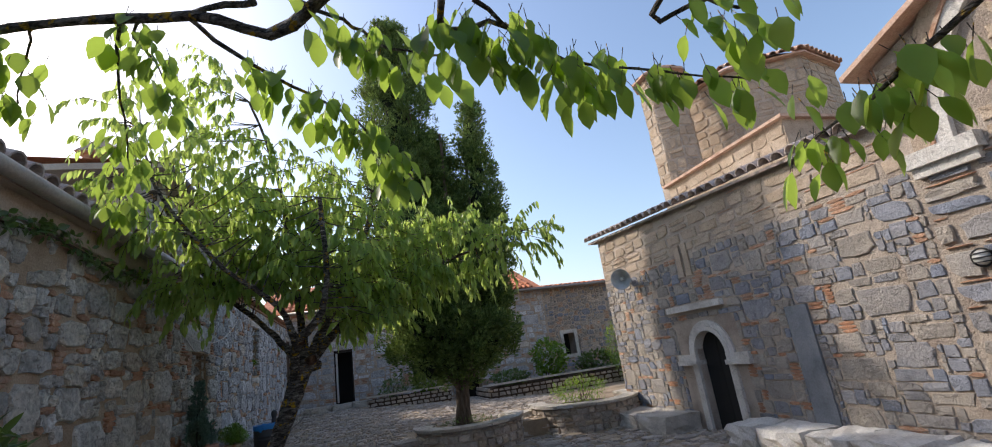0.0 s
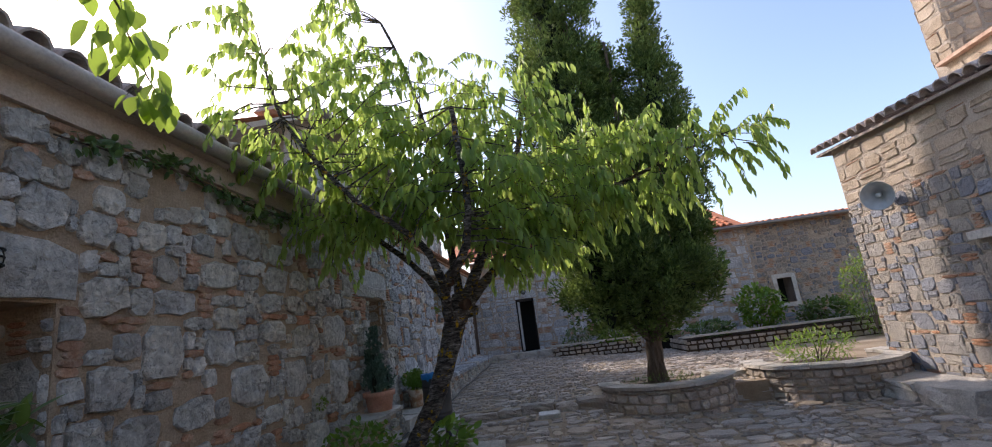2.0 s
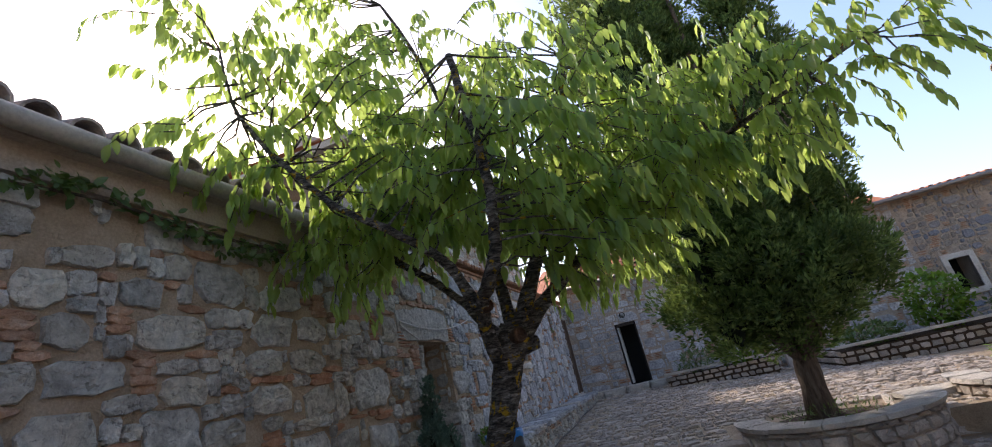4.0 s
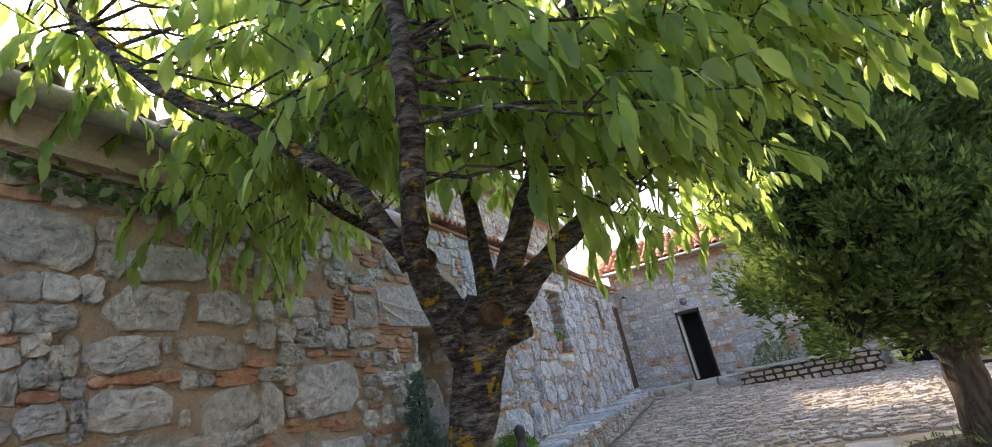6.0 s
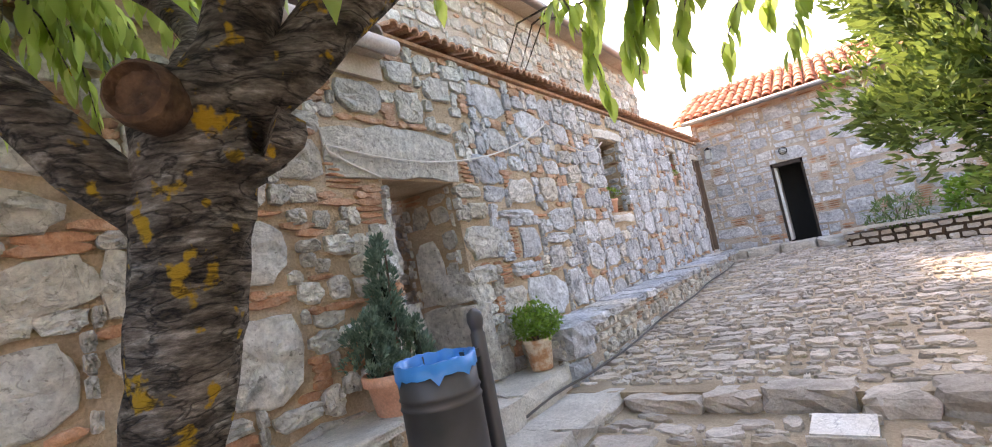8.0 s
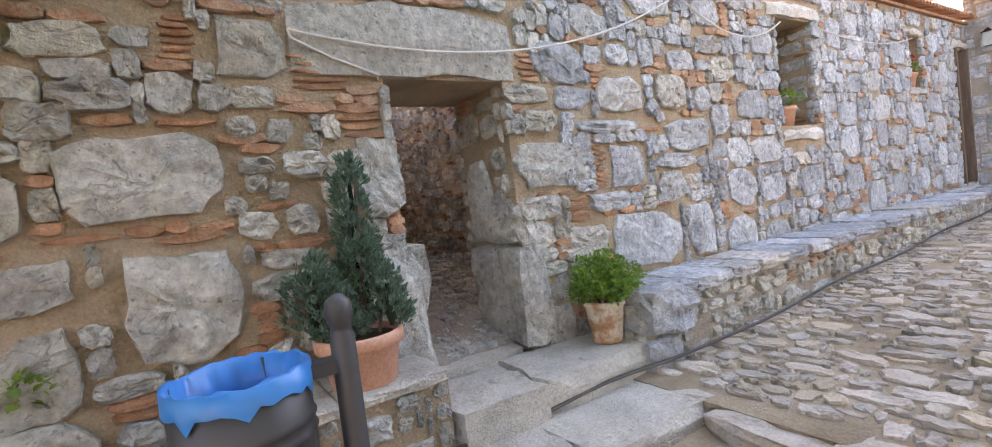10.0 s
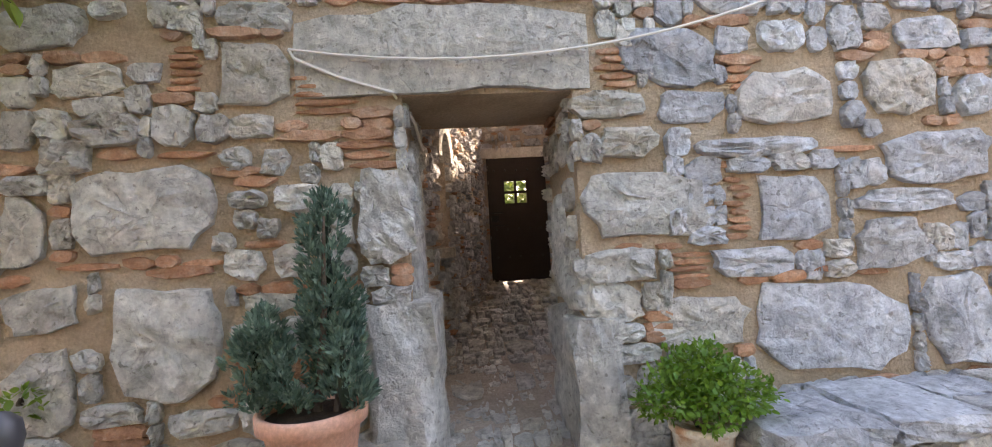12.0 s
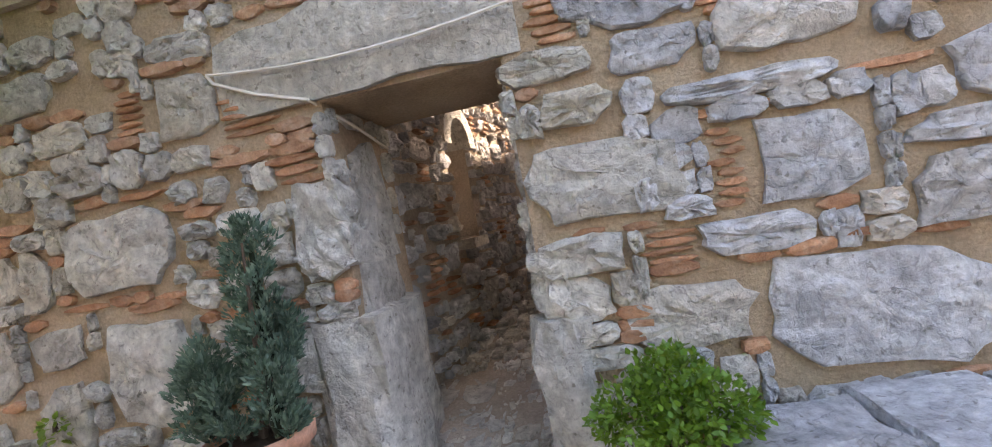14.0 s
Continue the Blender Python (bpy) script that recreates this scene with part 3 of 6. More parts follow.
# ---- west wall, with the passage door, windows and the doors at both ends ----
WY0, WLEN = -5.0, 24.2
openings = [(2.75, 0.0, 3.93, 1.92), (8.64, 0.0, 9.47, 2.2), (12.95, 1.83, 13.72, 2.98), (16.56, 2.32, 17.02, 3.06), (18.45, 0.75, 19.05, 3.0)]
wopen = [(a - WY0, b, c - WY0, d) for a, b, c, d in openings]
wm = wall_body(14.5, 3.2, [o for o in wopen if o[0] < 14.5], (WX, WY0, 0), (0, 1, 0), (1, 0, 0), 0.7)
wm2 = wall_body(WLEN - 14.5, 3.42, [(o[0] - 14.5, o[1], o[2] - 14.5, o[3]) for o in wopen if o[0] > 14.5], (WX, WY0 + 14.5, 0), (0, 1, 0), (1, 0, 0), 0.7)
wm.add(wm2.v, wm2.f).box(WX - 0.7, 8.85, 3.201, WX - 0.001, 9.5, 3.42)
wall_west = tagged(part("wall_west", wm, mortar), "old rubble stone wall with brown mortar and brick slivers", "wall", kind="structure")

STONES_L = [(7.97, 2.33, 0.37, 0.32), (7.46, 1.71, 0.62, 0.45), (7.52, 1.12, 0.54, 0.56), (7.0, 1.28, 0.37, 0.23), (6.98, 0.93, 0.34, 0.4), (7.22, 2.32, 0.34, 0.18), (7.3, 2.09, 0.33, 0.16), (7.12, 1.97, 0.26, 0.17), (6.93, 1.64, 0.2, 0.34), (8.14, 1.73, 0.25, 0.15), (7.92, 1.74, 0.17, 0.09), (7.87, 1.93, 0.14, 0.11), (8.05, 1.91, 0.13, 0.12), (7.88, 1.44, 0.2, 0.15), (8.1, 1.45, 0.18, 0.18), (7.99, 1.26, 0.26, 0.12), (7.67, 2.6, 0.18, 0.14), (7.98, 2.6, 0.35, 0.14), (7.94, 2.08, 0.21, 0.12), (7.04, 2.57, 0.38, 0.23), (7.68, 0.74, 0.33, 0.14)]
STONES_R = [(9.64, 2.12, 0.43, 0.14), (9.96, 2.35, 0.5, 0.31), (10.06, 2.09, 0.35, 0.18), (9.74, 1.93, 0.32, 0.15), (9.54, 1.91, 0.12, 0.16), (9.79, 1.62, 0.74, 0.34), (10.57, 1.57, 0.44, 0.35), (10.56, 2.13, 0.54, 0.31), (10.37, 1.88, 0.68, 0.1), (11.36, 1.79, 0.63, 0.32), (11.18, 2.16, 0.44, 0.31), (11.15, 1.58, 0.58, 0.13), (11.06, 1.37, 0.42, 0.26), (10.72, 0.96, 0.83, 0.48), (11.4, 0.97, 0.39, 0.5), (10.31, 1.31, 0.48, 0.15), (10.03, 1.03, 0.55, 0.3), (9.65, 1.33, 0.38, 0.18), (11.35, 2.44, 0.39, 0.19), (10.55, 2.44, 0.25, 0.18), (10.91, 2.47, 0.19, 0.25), (11.59, 2.1, 0.24, 0.22)]
STONES_S = [(6.16, 2.25, 0.46, 0.26), (6.06, 2.0, 0.37, 0.22), (6.54, 1.99, 0.45, 0.22), (6.65, 1.67, 0.47, 0.28), (6.11, 1.73, 0.44, 0.24), (6.63, 2.28, 0.42, 0.26), (5.98, 2.88, 0.29, 0.24), (4.29, 1.4, 0.37, 0.3), (4.5, 1.07, 0.35, 0.3), (4.14, 2.39, 0.26, 0.25), (4.58, 2.42, 0.26, 0.23), (5.3, 2.22, 0.5, 0.27), (4.15, 2.85, 0.29, 0.22), (4.44, 2.77, 0.21, 0.19), (3.67, 2.67, 0.19, 0.18), (5.7, 1.25, 0.6, 0.4), (4.71, 2.2, 0.24, 0.21), (5.02, 1.13, 0.44, 0.23), (6.5, 1.25, 0.5, 0.4), (5.3, 1.6, 0.4, 0.3)]
hand = [(y - WY0, z, w, h) for y, z, w, h in STONES_L + STONES_R + STONES_S]
blocked = wopen + [(8.12 - WY0, 2.2, 9.58 - WY0, 2.66), (2.5 - WY0, 1.92, 4.05 - WY0, 2.32), (12.8 - WY0, 2.98, 14.0 - WY0, 3.2), (12.9 - WY0, 1.62, 13.85 - WY0, 1.83), (16.5 - WY0, 3.06, 17.1 - WY0, 3.18), (16.5 - WY0, 2.2, 17.1 - WY0, 2.32), (18.35 - WY0, 3.0, 19.15 - WY0, 3.15), (0, 3.02, 13.8, 3.6)]
STACKS = [(7.66, 2.25, 2.47, 0.17, 6), (8.27, 2.12, 2.32, 0.3, 5), (8.48, 1.85, 2.0, 0.27, 3), (10.27, 1.42, 1.74, 0.13, 8), (9.7, 2.2, 2.41, 0.2, 5), (10.34, 2.16, 2.3, 0.2, 3), (10.0, 1.24, 1.38, 0.22, 4)]
SLIVERS = [(10.27, 1.8, 0.45), (7.65, 1.96, 0.28), (7.7, 1.46, 0.2), (8.3, 1.33, 0.25), (7.98, 1.53, 0.22), (10.87, 1.85, 0.33), (10.72, 1.25, 0.22), (10.95, 1.22, 0.2), (9.7, 1.42, 0.15), (9.9, 1.41, 0.15), (7.2, 1.47, 0.3)]
rk = random.Random(18)
slips = [(y - WY0 + rk.uniform(-0.03, 0.03), z0 + (z1 - z0) * (k + 0.5) / n, w * rk.uniform(0.75, 1.1), (z1 - z0) / n, "brick") for y, z0, z1, w, n in STACKS for k in range(n)]
slips += [(y - WY0, z, w, 0.045, "brick") for y, z, w in SLIVERS]
blocked += [(y - w / 2 - WY0, z0, y + w / 2 - WY0, z1) for y, z0, z1, w, n in STACKS] + [(y - w / 2 - WY0, z - 0.02, y + w / 2 - WY0, z + 0.025) for y, z, w in SLIVERS]
lay(wall_west, slips, (WX, WY0, 0), (0, 1, 0), (0, 0, 1), (1, 0, 0), 0.03, "rubble", (stone_o, stone_i, brick_o, brick_i), 19, near=(0, 0, 30, 5), shrink=0.008)
south = pack(14.9, 3.48, 0.05, [h for h in hand if h[0] < 14.9], blocked, [(0.42, 0.7, 0.3, 0.48, 260), (0.28, 0.48, 0.2, 0.34, 700), (0.2, 0.34, 0.14, 0.24, 700)], 11, ((2, 6), (1, 4), 0.5, 0.82))
lay(wall_west, south, (WX, WY0, 0), (0, 1, 0), (0, 0, 1), (1, 0, 0), 0.038, "rubble", (stone_o, stone_i, brick_o, brick_i), 12, turn=0.14, near=(10.6, 0.3, 14.9, 2.9), limit=200, shrink=-0.012)
farther = pack(WLEN, 3.4, 0.05, [h for h in hand if h[0] >= 14.9], blocked + [(0, 0, 14.9, 3.5)], [(0.4, 0.62, 0.28, 0.42, 520), (0.28, 0.44, 0.2, 0.32, 1200), (0.18, 0.3, 0.14, 0.22, 900)], 15, ((2, 5), (2, 4), 0.6, 0.97))
lay(wall_west, farther, (WX, WY0, 0), (0, 1, 0), (0, 0, 1), (1, 0, 0), 0.036, "rubble", (blue_o, blue_i, brick_o, brick_i), 13, turn=0.1, near=(14.9, 0.3, 17.2, 2.9), limit=120, shrink=-0.014)


def lintel(name, y0, y1, z0, z1, depth, mat, seed, parent, label=""):
    """A long rough block set into the west wall, a little proud of it."""
    rng = random.Random(seed)
    n = 9
    m = M()
    v, f = [], []
    for i in range(n):
        y = y0 + (y1 - y0) * i / (n - 1)
        e = 0.03 if i in (0, n - 1) else 0.0
        for x, z in ((WX - depth, z0 + 0.02), (WX + 0.035 - e, z0 + rng.uniform(0, 0.03)), (WX + 0.055 - e, (z0 + z1) / 2 + rng.uniform(-0.03, 0.03)), (WX + 0.035 - e, z1 - rng.uniform(0, 0.06) - e), (WX - depth, z1)):
            v.append((x, y + rng.uniform(-0.01, 0.01), z))
    for i in range(n - 1):
        for k in range(5):
            a, b = i * 5 + k, i * 5 + (k + 1) % 5
            f.append((a, a + 5, b + 5, b))
    f += [(0, 1, 2, 3, 4), tuple((n - 1) * 5 + k for k in (4, 3, 2, 1, 0))]
    m.add(v, f)
    return part(name, m, mat, parent, label)


lintel("lintel", 8.15, 9.56, 2.2, 2.64, 0.66, stone_o, 1, wall_west, "massive rough grey lintel block over the passage")
lintel("lintel", 2.5, 4.03, 1.92, 2.3, 0.6, stone_o, 2, wall_west, "long pale lintel block over the low door")
lintel("lintel", 12.85, 13.95, 2.98, 3.17, 0.3, marble, 3, wall_west, "white marble window lintel")
lintel("lintel", 12.95, 13.8, 1.66, 1.82, 0.3, marble, 4, wall_west, "white marble window sill")
lintel("lintel", 16.5, 17.08, 3.06, 3.16, 0.2, marble, 5, wall_west)
lintel("lintel", 16.5, 17.08, 2.2, 2.31, 0.2, marble, 6, wall_west)
lintel("lintel", 18.35, 19.12, 3.0, 3.14, 0.3, marble, 7, wall_west)
# jamb stones lining the passage door
for y, n, u, sd in ((8.64, (0, 1, 0), (-1, 0, 0), 21), (9.47, (0, -1, 0), (1, 0, 0), 22)):
    o = (WX if n[1] > 0 else WX - 0.7, y, 0)
    js = pack(0.7, 2.2, 0.05, [], [], [(0.4, 0.68, 0.35, 0.7, 20), (0.25, 0.45, 0.2, 0.35, 30)], sd, ((3, 6), (2, 4), 0.5, 0.8))
    lay(wall_west, js, o, u, (0, 0, 1), n, 0.035, "rubble", (stone_o, stone_i, brick_o, brick_i), sd, near=(-1, -1, 9, 9))

JAMBS = [(-3.1, 8.40, -2.44, 8.75, 0.38, 1.24), (-3.0, 8.42, -2.45, 8.67, 1.45, 1.86), (-3.1, 9.40, -2.44, 9.64, 0.42, 1.10), (-3.15, 9.43, -2.46, 9.60, 1.12, 1.38)]

lay(wall_west, pack(0.45, 1.9, 0.05, [], [], [(0.25, 0.42, 0.2, 0.4, 20)], 25, ((2, 5), (2, 4), 0.3, 0.95)), (WX - 0.45, 3.93, 0), (1, 0, 0), (0, 0, 1), (0, -1, 0), 0.03, "rubble", (stone_o, stone_i, brick_o, brick_i), 26, near=(-1, -1, 2, 3), limit=40)

# near-black sheets that paint the shade at the back of the openings
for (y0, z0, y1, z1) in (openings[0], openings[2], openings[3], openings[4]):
    part("shade_sheet", M().box(WX - 0.75, y0 - 0.1, z0 - 0.1, WX - 0.71, y1 + 0.1, z1 + 0.1), shade_black, wall_west)


def window_bars(y0, y1, z0, z1):
    w = thing("window_1", "narrow deep window with dark wooden shutter frame", "window", kind="structure")
    part("window_frame", M().box(WX - 0.42, y0 + 0.004, z0, WX - 0.36, y0 + 0.07, z1).box(WX - 0.42, y1 - 0.07, z0, WX - 0.36, y1 - 0.004, z1).box(WX - 0.42, y0 + 0.07, z1 - 0.07, WX - 0.36, y1 - 0.07, z1 - 0.003).box(WX - 0.42, y0 + 0.07, z0 + 0.003, WX - 0.36, y1 - 0.07, z0 + 0.07), door_wood, w)
    part("pane", M().box(WX - 0.40, y0 + 0.07, z0 + 0.07, WX - 0.385, y1 - 0.07, z1 - 0.07), dark_metal, w)


lay(wall_west, pack(0.36, 1.15, 0.05, [], [], [(0.15, 0.34, 0.15, 0.3, 20)], 23, ((2, 5), (2, 4), 0.2, 0.95)), (WX - 0.36, 13.72, 1.83), (1, 0, 0), (0, 0, 1), (0, -1, 0), 0.02, "rubble", (blue_o, blue_i, brick_o, brick_i), 24, near=(-1, -1, 2, 3), limit=40)
window_bars(12.95, 13.72, 1.83, 2.98)
window_bars(16.56, 17.02, 2.32, 3.06)
ld = thing("door_2", "tall narrow dark wooden door in the corner", "door", kind="structure")
part("door_leaf", M().box(WX - 0.2, 18.5, 0.75, WX - 0.15, 19.0, 2.95), door_wood, ld)
part("door_frame", M().box(WX - 0.12, 18.455, 0.75, WX + 0.05, 18.52, 2.99).box(WX - 0.12, 18.98, 0.75, WX + 0.05, 19.045, 2.99), frame_wood, ld)
ld0 = thing("door_3", "low dark wooden door deep in the wall", "door", kind="structure")
dm = M()
for i in range(6):
    dm.box(WX - 0.5, 2.76 + i * 0.194, 0.0, WX - 0.46, 2.945 + i * 0.194, 1.9)
part("door_leaf", dm, door_wood, ld0)

# brick cornice over the northern part, and the set-back upper storey
co = thing("cornice", "row of red brick dentils along the wall top", "cornice", kind="structure")
part("ledge", M().box(WX - 0.7, 8.85, 3.425, WX + 0.05, NY, 3.46), brick_i, co)
CORNICE = co
UX = -3.1
up = tagged(part("wall_upper", wall_body(8.9, 1.9, [], (UX, 8.4, 3.2), (0, 1, 0), (1, 0, 0), 0.5), mortar_grey), "set-back upper storey wall of grey rubble", "wall", kind="structure")
lay(up, pack(8.9, 1.85, 0.06, [], [], [(0.3, 0.5, 0.18, 0.3, 160), (0.2, 0.3, 0.12, 0.2, 200)], 31, ((2, 5), (2, 3), 0.3, 0.8)), (UX, 8.4, 3.2), (0, 1, 0), (0, 0, 1), (1, 0, 0), 0.03, "rubble", (stone_o, stone_i, brick_o, brick_i), 32)
ug = thing("upper_roof_edge", "grey zinc gutter and eave of the upper storey", "roof", kind="structure")
part("eave", M().box(UX - 4.0, 8.2, 5.1, UX + 0.25, 17.5, 5.2), plaster, ug)
part("gutter", M().tube([(UX + 0.3, 8.2, 5.15), (UX + 0.3, 17.5, 5.15)], 0.07, 10), zinc, ug, smooth=True)
part("roof_back", M().add([(UX + 0.3, 8.2, 5.2), (UX + 0.3, 17.5, 5.2), (UX - 4, 17.5, 5.5), (UX - 4, 8.2, 5.5)], [(0, 1, 2, 3)]), tile_i, ug)

# southern roof of the west building: plastered eave, gutter, weathered barrel tiles
rw = thing("roof_west", "weathered brown barrel tiles on a plastered eave", "roof", kind="structure")
part("eave", M().box(WX - 0.7, WY0, 3.2, WX + 0.12, 8.8, 3.27), plaster, rw)
part("fascia", M().box(WX - 0.6, WY0, 3.02, WX + 0.04, 8.8, 3.198), plaster, rw)
part("gutter", M().tube([(WX + 0.2, WY0, 3.235), (WX + 0.2, 8.84, 3.235)], 0.062, 12), gutter_mat, rw, smooth=True)
part("roof_deck", M().add([(WX + 0.1, WY0, 3.28), (WX + 0.1, 8.8, 3.28), (WX - 4.5, 8.8, 4.9), (WX - 4.5, WY0, 4.9)], [(0, 1, 2, 3)]), oldtile_i, rw)


def barrel(length, r0, r1, thick=0.016):
    """A half-round roof tile, running up local x, on its two edges."""
    v, f, n = [], [], 6
    for x, r in ((0, r0), (length, r1)):
        for q in (r, r - thick):
            v += [(x, -q * math.cos(math.pi * k / n), q * math.sin(math.pi * k / n)) for k in range(n + 1)]
    k = n + 1
    for i in range(n):
        f += [(i, i + 1, 2 * k + i + 1, 2 * k + i), (k + i + 1, k + i, 3 * k + i, 3 * k + i + 1), (i + 1, i, k + i, k + i + 1)]
    return np.array(v), np.array(f)


def tiles(parent, O, across, up_dir, columns, rows, step, length, mats, limit=280, r=0.085, seed=3):
    """Columns of barrel tiles; up_dir climbs the slope."""
    rng = random.Random(seed)
    O, A, Q = Vector(O), Vector(across).normalized(), Vector(up_dir).normalized()
    Nn = Q.cross(A) * -1
    if Nn.z < 0:
        Nn = -Nn
    v0, f0 = barrel(length, r, r * 0.82)
    me = bpy.data.meshes.new("roof_tile")
    me.from_pydata(v0.tolist(), [], f0.tolist())
    me.materials.append(mats[0])
    rest, count = [], 0
    for rr in range(rows):
        for c in range(columns):
            p = O + A * (step * (c + 0.5) + rng.uniform(-0.012, 0.012)) + Q * (rr * length * 0.86) + Nn * (0.012 * (rr % 2) + rng.uniform(0, 0.012))
            m = Matrix(((Q.x, A.x, Nn.x, p.x), (Q.y, A.y, Nn.y, p.y), (Q.z, A.z, Nn.z, p.z), (0, 0, 0, 1)))
            if count < limit:
                ob = new("tile", me)
                ob.parent = parent
                ob.matrix_basis = m
                count += 1
            else:
                rest.append((np.array([tuple(m @ Vector(q)) for q in v0]), f0))
    if rest:
        joined("tiles_beyond", rest, mats[1], parent, kind="stuff")


tiles(CORNICE, (WX + 0.16, 8.86, 3.47), (0, 1, 0), (-1, 0, 0.25), 84, 1, 0.123, 0.5, (brick_o, brick_i), r=0.058, seed=4)
tiles(rw, (WX + 0.18, WY0, 3.3), (0, 1, 0), (-4.6, 0, 1.62), 62, 4, 0.222, 0.42, (oldtile_o, oldtile_i), r=0.1)

# chimney on the west roof
ch = thing("chimney", "small plastered chimney with a little gabled tile cap", "chimney", at=(0, 0, 0))
cxx, cyy, cz = -4.0, 9.1, 5.2
part("shaft", M().box(cxx - 0.22, cyy - 0.22, 3.9, cxx + 0.22, cyy + 0.22, cz + 0.3), plaster, ch)
for dx in (-0.2, 0.2):
    for dy in (-0.2, 0.2):
        part("post", M().box(cxx + dx - 0.05, cyy + dy - 0.05, cz + 0.3, cxx + dx + 0.05, cyy + dy + 0.05, cz + 0.48), brick_i, ch)
part("cap", M().add([(cxx - 0.34, cyy - 0.34, cz + 0.48), (cxx + 0.34, cyy - 0.34, cz + 0.48), (cxx + 0.34, cyy + 0.34, cz + 0.48), (cxx - 0.34, cyy + 0.34, cz + 0.48), (cxx, cyy - 0.3, cz + 0.72), (cxx, cyy + 0.3, cz + 0.72)], [(0, 3, 2, 1), (1, 2, 5, 4), (3, 0, 4, 5), (0, 1, 4), (2, 3, 5)]), oldtile_i, ch)

# ---- passage behind the west wall ----
GX = -7.2
pf = M()
pf.add([(WX + 0.0, 8.64, 0.40), (WX, 9.40, 0.40), (-3.2, 9.40, 0.50), (-3.2, 8.64, 0.50), (-3.2, 8.5, 0.50), (-3.2, 10.5, 0.50), (GX - 1.5, 10.5, 0.86), (GX - 1.5, 8.5, 0.86)], [(0, 1, 2, 3), (4, 5, 6, 7)])
pfl = tagged(part("floor_passage", pf, mortar_grey), "steep alley floor of rough small stones", "floor", kind="structure")


def alley_z(c):
    return Vector((c.x, c.y, 0.40 + (WX - c.x) * 0.098))


lay(pfl, pack(4.6, 1.0, 0.05, [], [(0, 0.9, 0.7, 1.1)], [(0.35, 0.6, 0.16, 0.28, 20), (0.2, 0.35, 0.1, 0.15, 60)], 41, ((2, 5), (1, 2), 0.0, 0.9)), (GX, 8.55, 0), (1, 0, 0), (0, 1, 0), (0, 0, 1), 0.03, "pave", (stone_o, stone_i, stone_o, stone_i), 42, near=(-1, -1, 9, 9), warp=alley_z, turn=0.25, shrink=-0.01)
lay(pfl, pack(4.0, 1.0, 0.06, [], [], [(0.2, 0.35, 0.1, 0.15, 60)], 43, ((2, 5), (1, 2), 0.0, 0.9)), (GX, 9.5, 0), (1, 0, 0), (0, 1, 0), (0, 0, 1), 0.03, "pave", (stone_o, stone_i, stone_o, stone_i), 44, warp=alley_z, turn=0.25, shrink=-0.01)
for nm, o, u, n, ln, ops in (("wall_passage_south", (-3.2, 8.5, 0.3), (-0.9842, 0.1772, 0), (0.1772, 0.9842, 0), 4.1, [(1.1, 1.15, 1.5, 2.15)]), ("wall_passage_north", (GX - 0.6, 10.45, 0.3), (1, 0, 0), (0, -1, 0), 4.6, []), ("wall_passage_end", (GX, 8.5, 0.3), (0, 1, 0), (1, 0, 0), 1.95, [(0.83, 0.0, 1.64, 2.36)])):
    wb = tagged(part(nm, wall_body(ln, 3.0 if nm != "wall_passage_north" else 3.55, ops, o, u, n, 0.5), mortar_grey), "dark rough rubble wall of the alley", "wall", kind="structure")
    lay(wb, pack(ln, 2.95 if nm != "wall_passage_north" else 3.5, 0.05, [], ops, [(0.25, 0.4, 0.15, 0.25, 90), (0.15, 0.28, 0.1, 0.18, 200)], 51, ((2, 4), (1, 3), 0.3, 1.0)), o, u, (0, 0, 1), n, 0.05, "rubble", (blue_o, blue_i, brick_o, brick_i), 52, near=(-1, -1, 9, 9), limit=250)
# sheet of painted shade behind the small alley window
part("shade_sheet", M().box(-4.75, 7.98, 1.3, -4.25, 8.0, 2.6), shade_black, pfl)
nx, nz = -4.48, 2.22
na = 10
x_of = lambda r, k: nx + r * math.cos(math.pi * k / na)
v = [(x_of(r, k), 8.5 - (x_of(r, k) + 3.2) * 0.18 + y, nz + (1.25 if r < 0.25 else 1.15) * r * math.sin(math.pi * k / na)) for y in (0.07, -0.2) for r in (0.19, 0.31) for k in range(na + 1)]
q = na + 1
f = []
for k in range(na):
    f += [(k, k + 1, q + k + 1, q + k), (k + 1, k, 2 * q + k, 2 * q + k + 1), (q + k, q + k + 1, 3 * q + k + 1, 3 * q + k)]
niche = thing("window_2", "small arched window with a pale stone hood in the alley", "window", kind="structure")
part("arch", M().add(v, f), stone_i, niche)
part("window_sill", M().box(nx - 0.28, 8.5, 1.36, nx + 0.28, 8.83, 1.44), slab, niche)
gate = thing("gate", "dark brown iron-studded gate with a small four-pane opening", "gate", at=(0, 0, 0))
GZ, GH = 0.87, 1.78
gy0, gy1 = 9.31, 10.16
oy0, oy1, oz0, oz1 = 9.55, 9.87, GZ + 1.12, GZ + 1.44
gx0, gx1 = GX + 0.02, GX + 0.07
part("leaf", M().box(gx0, gy0, GZ, gx1, oy0, GZ + GH).box(gx0, oy1, GZ, gx1, gy1, GZ + GH).box(gx0, oy0, GZ, gx1, oy1, oz0).box(gx0, oy0, oz1, gx1, oy1, GZ + GH), gate_brown, gate)
part("bar", M().box(gx0 + 0.01, (oy0 + oy1) / 2 - 0.018, oz0, gx1 + 0.004, (oy0 + oy1) / 2 + 0.018, oz1), gate_brown, gate)
part("bar", M().box(gx0 + 0.012, oy0, (oz0 + oz1) / 2 - 0.018, gx1 + 0.002, oy1, (oz0 + oz1) / 2 + 0.018), gate_brown, gate)
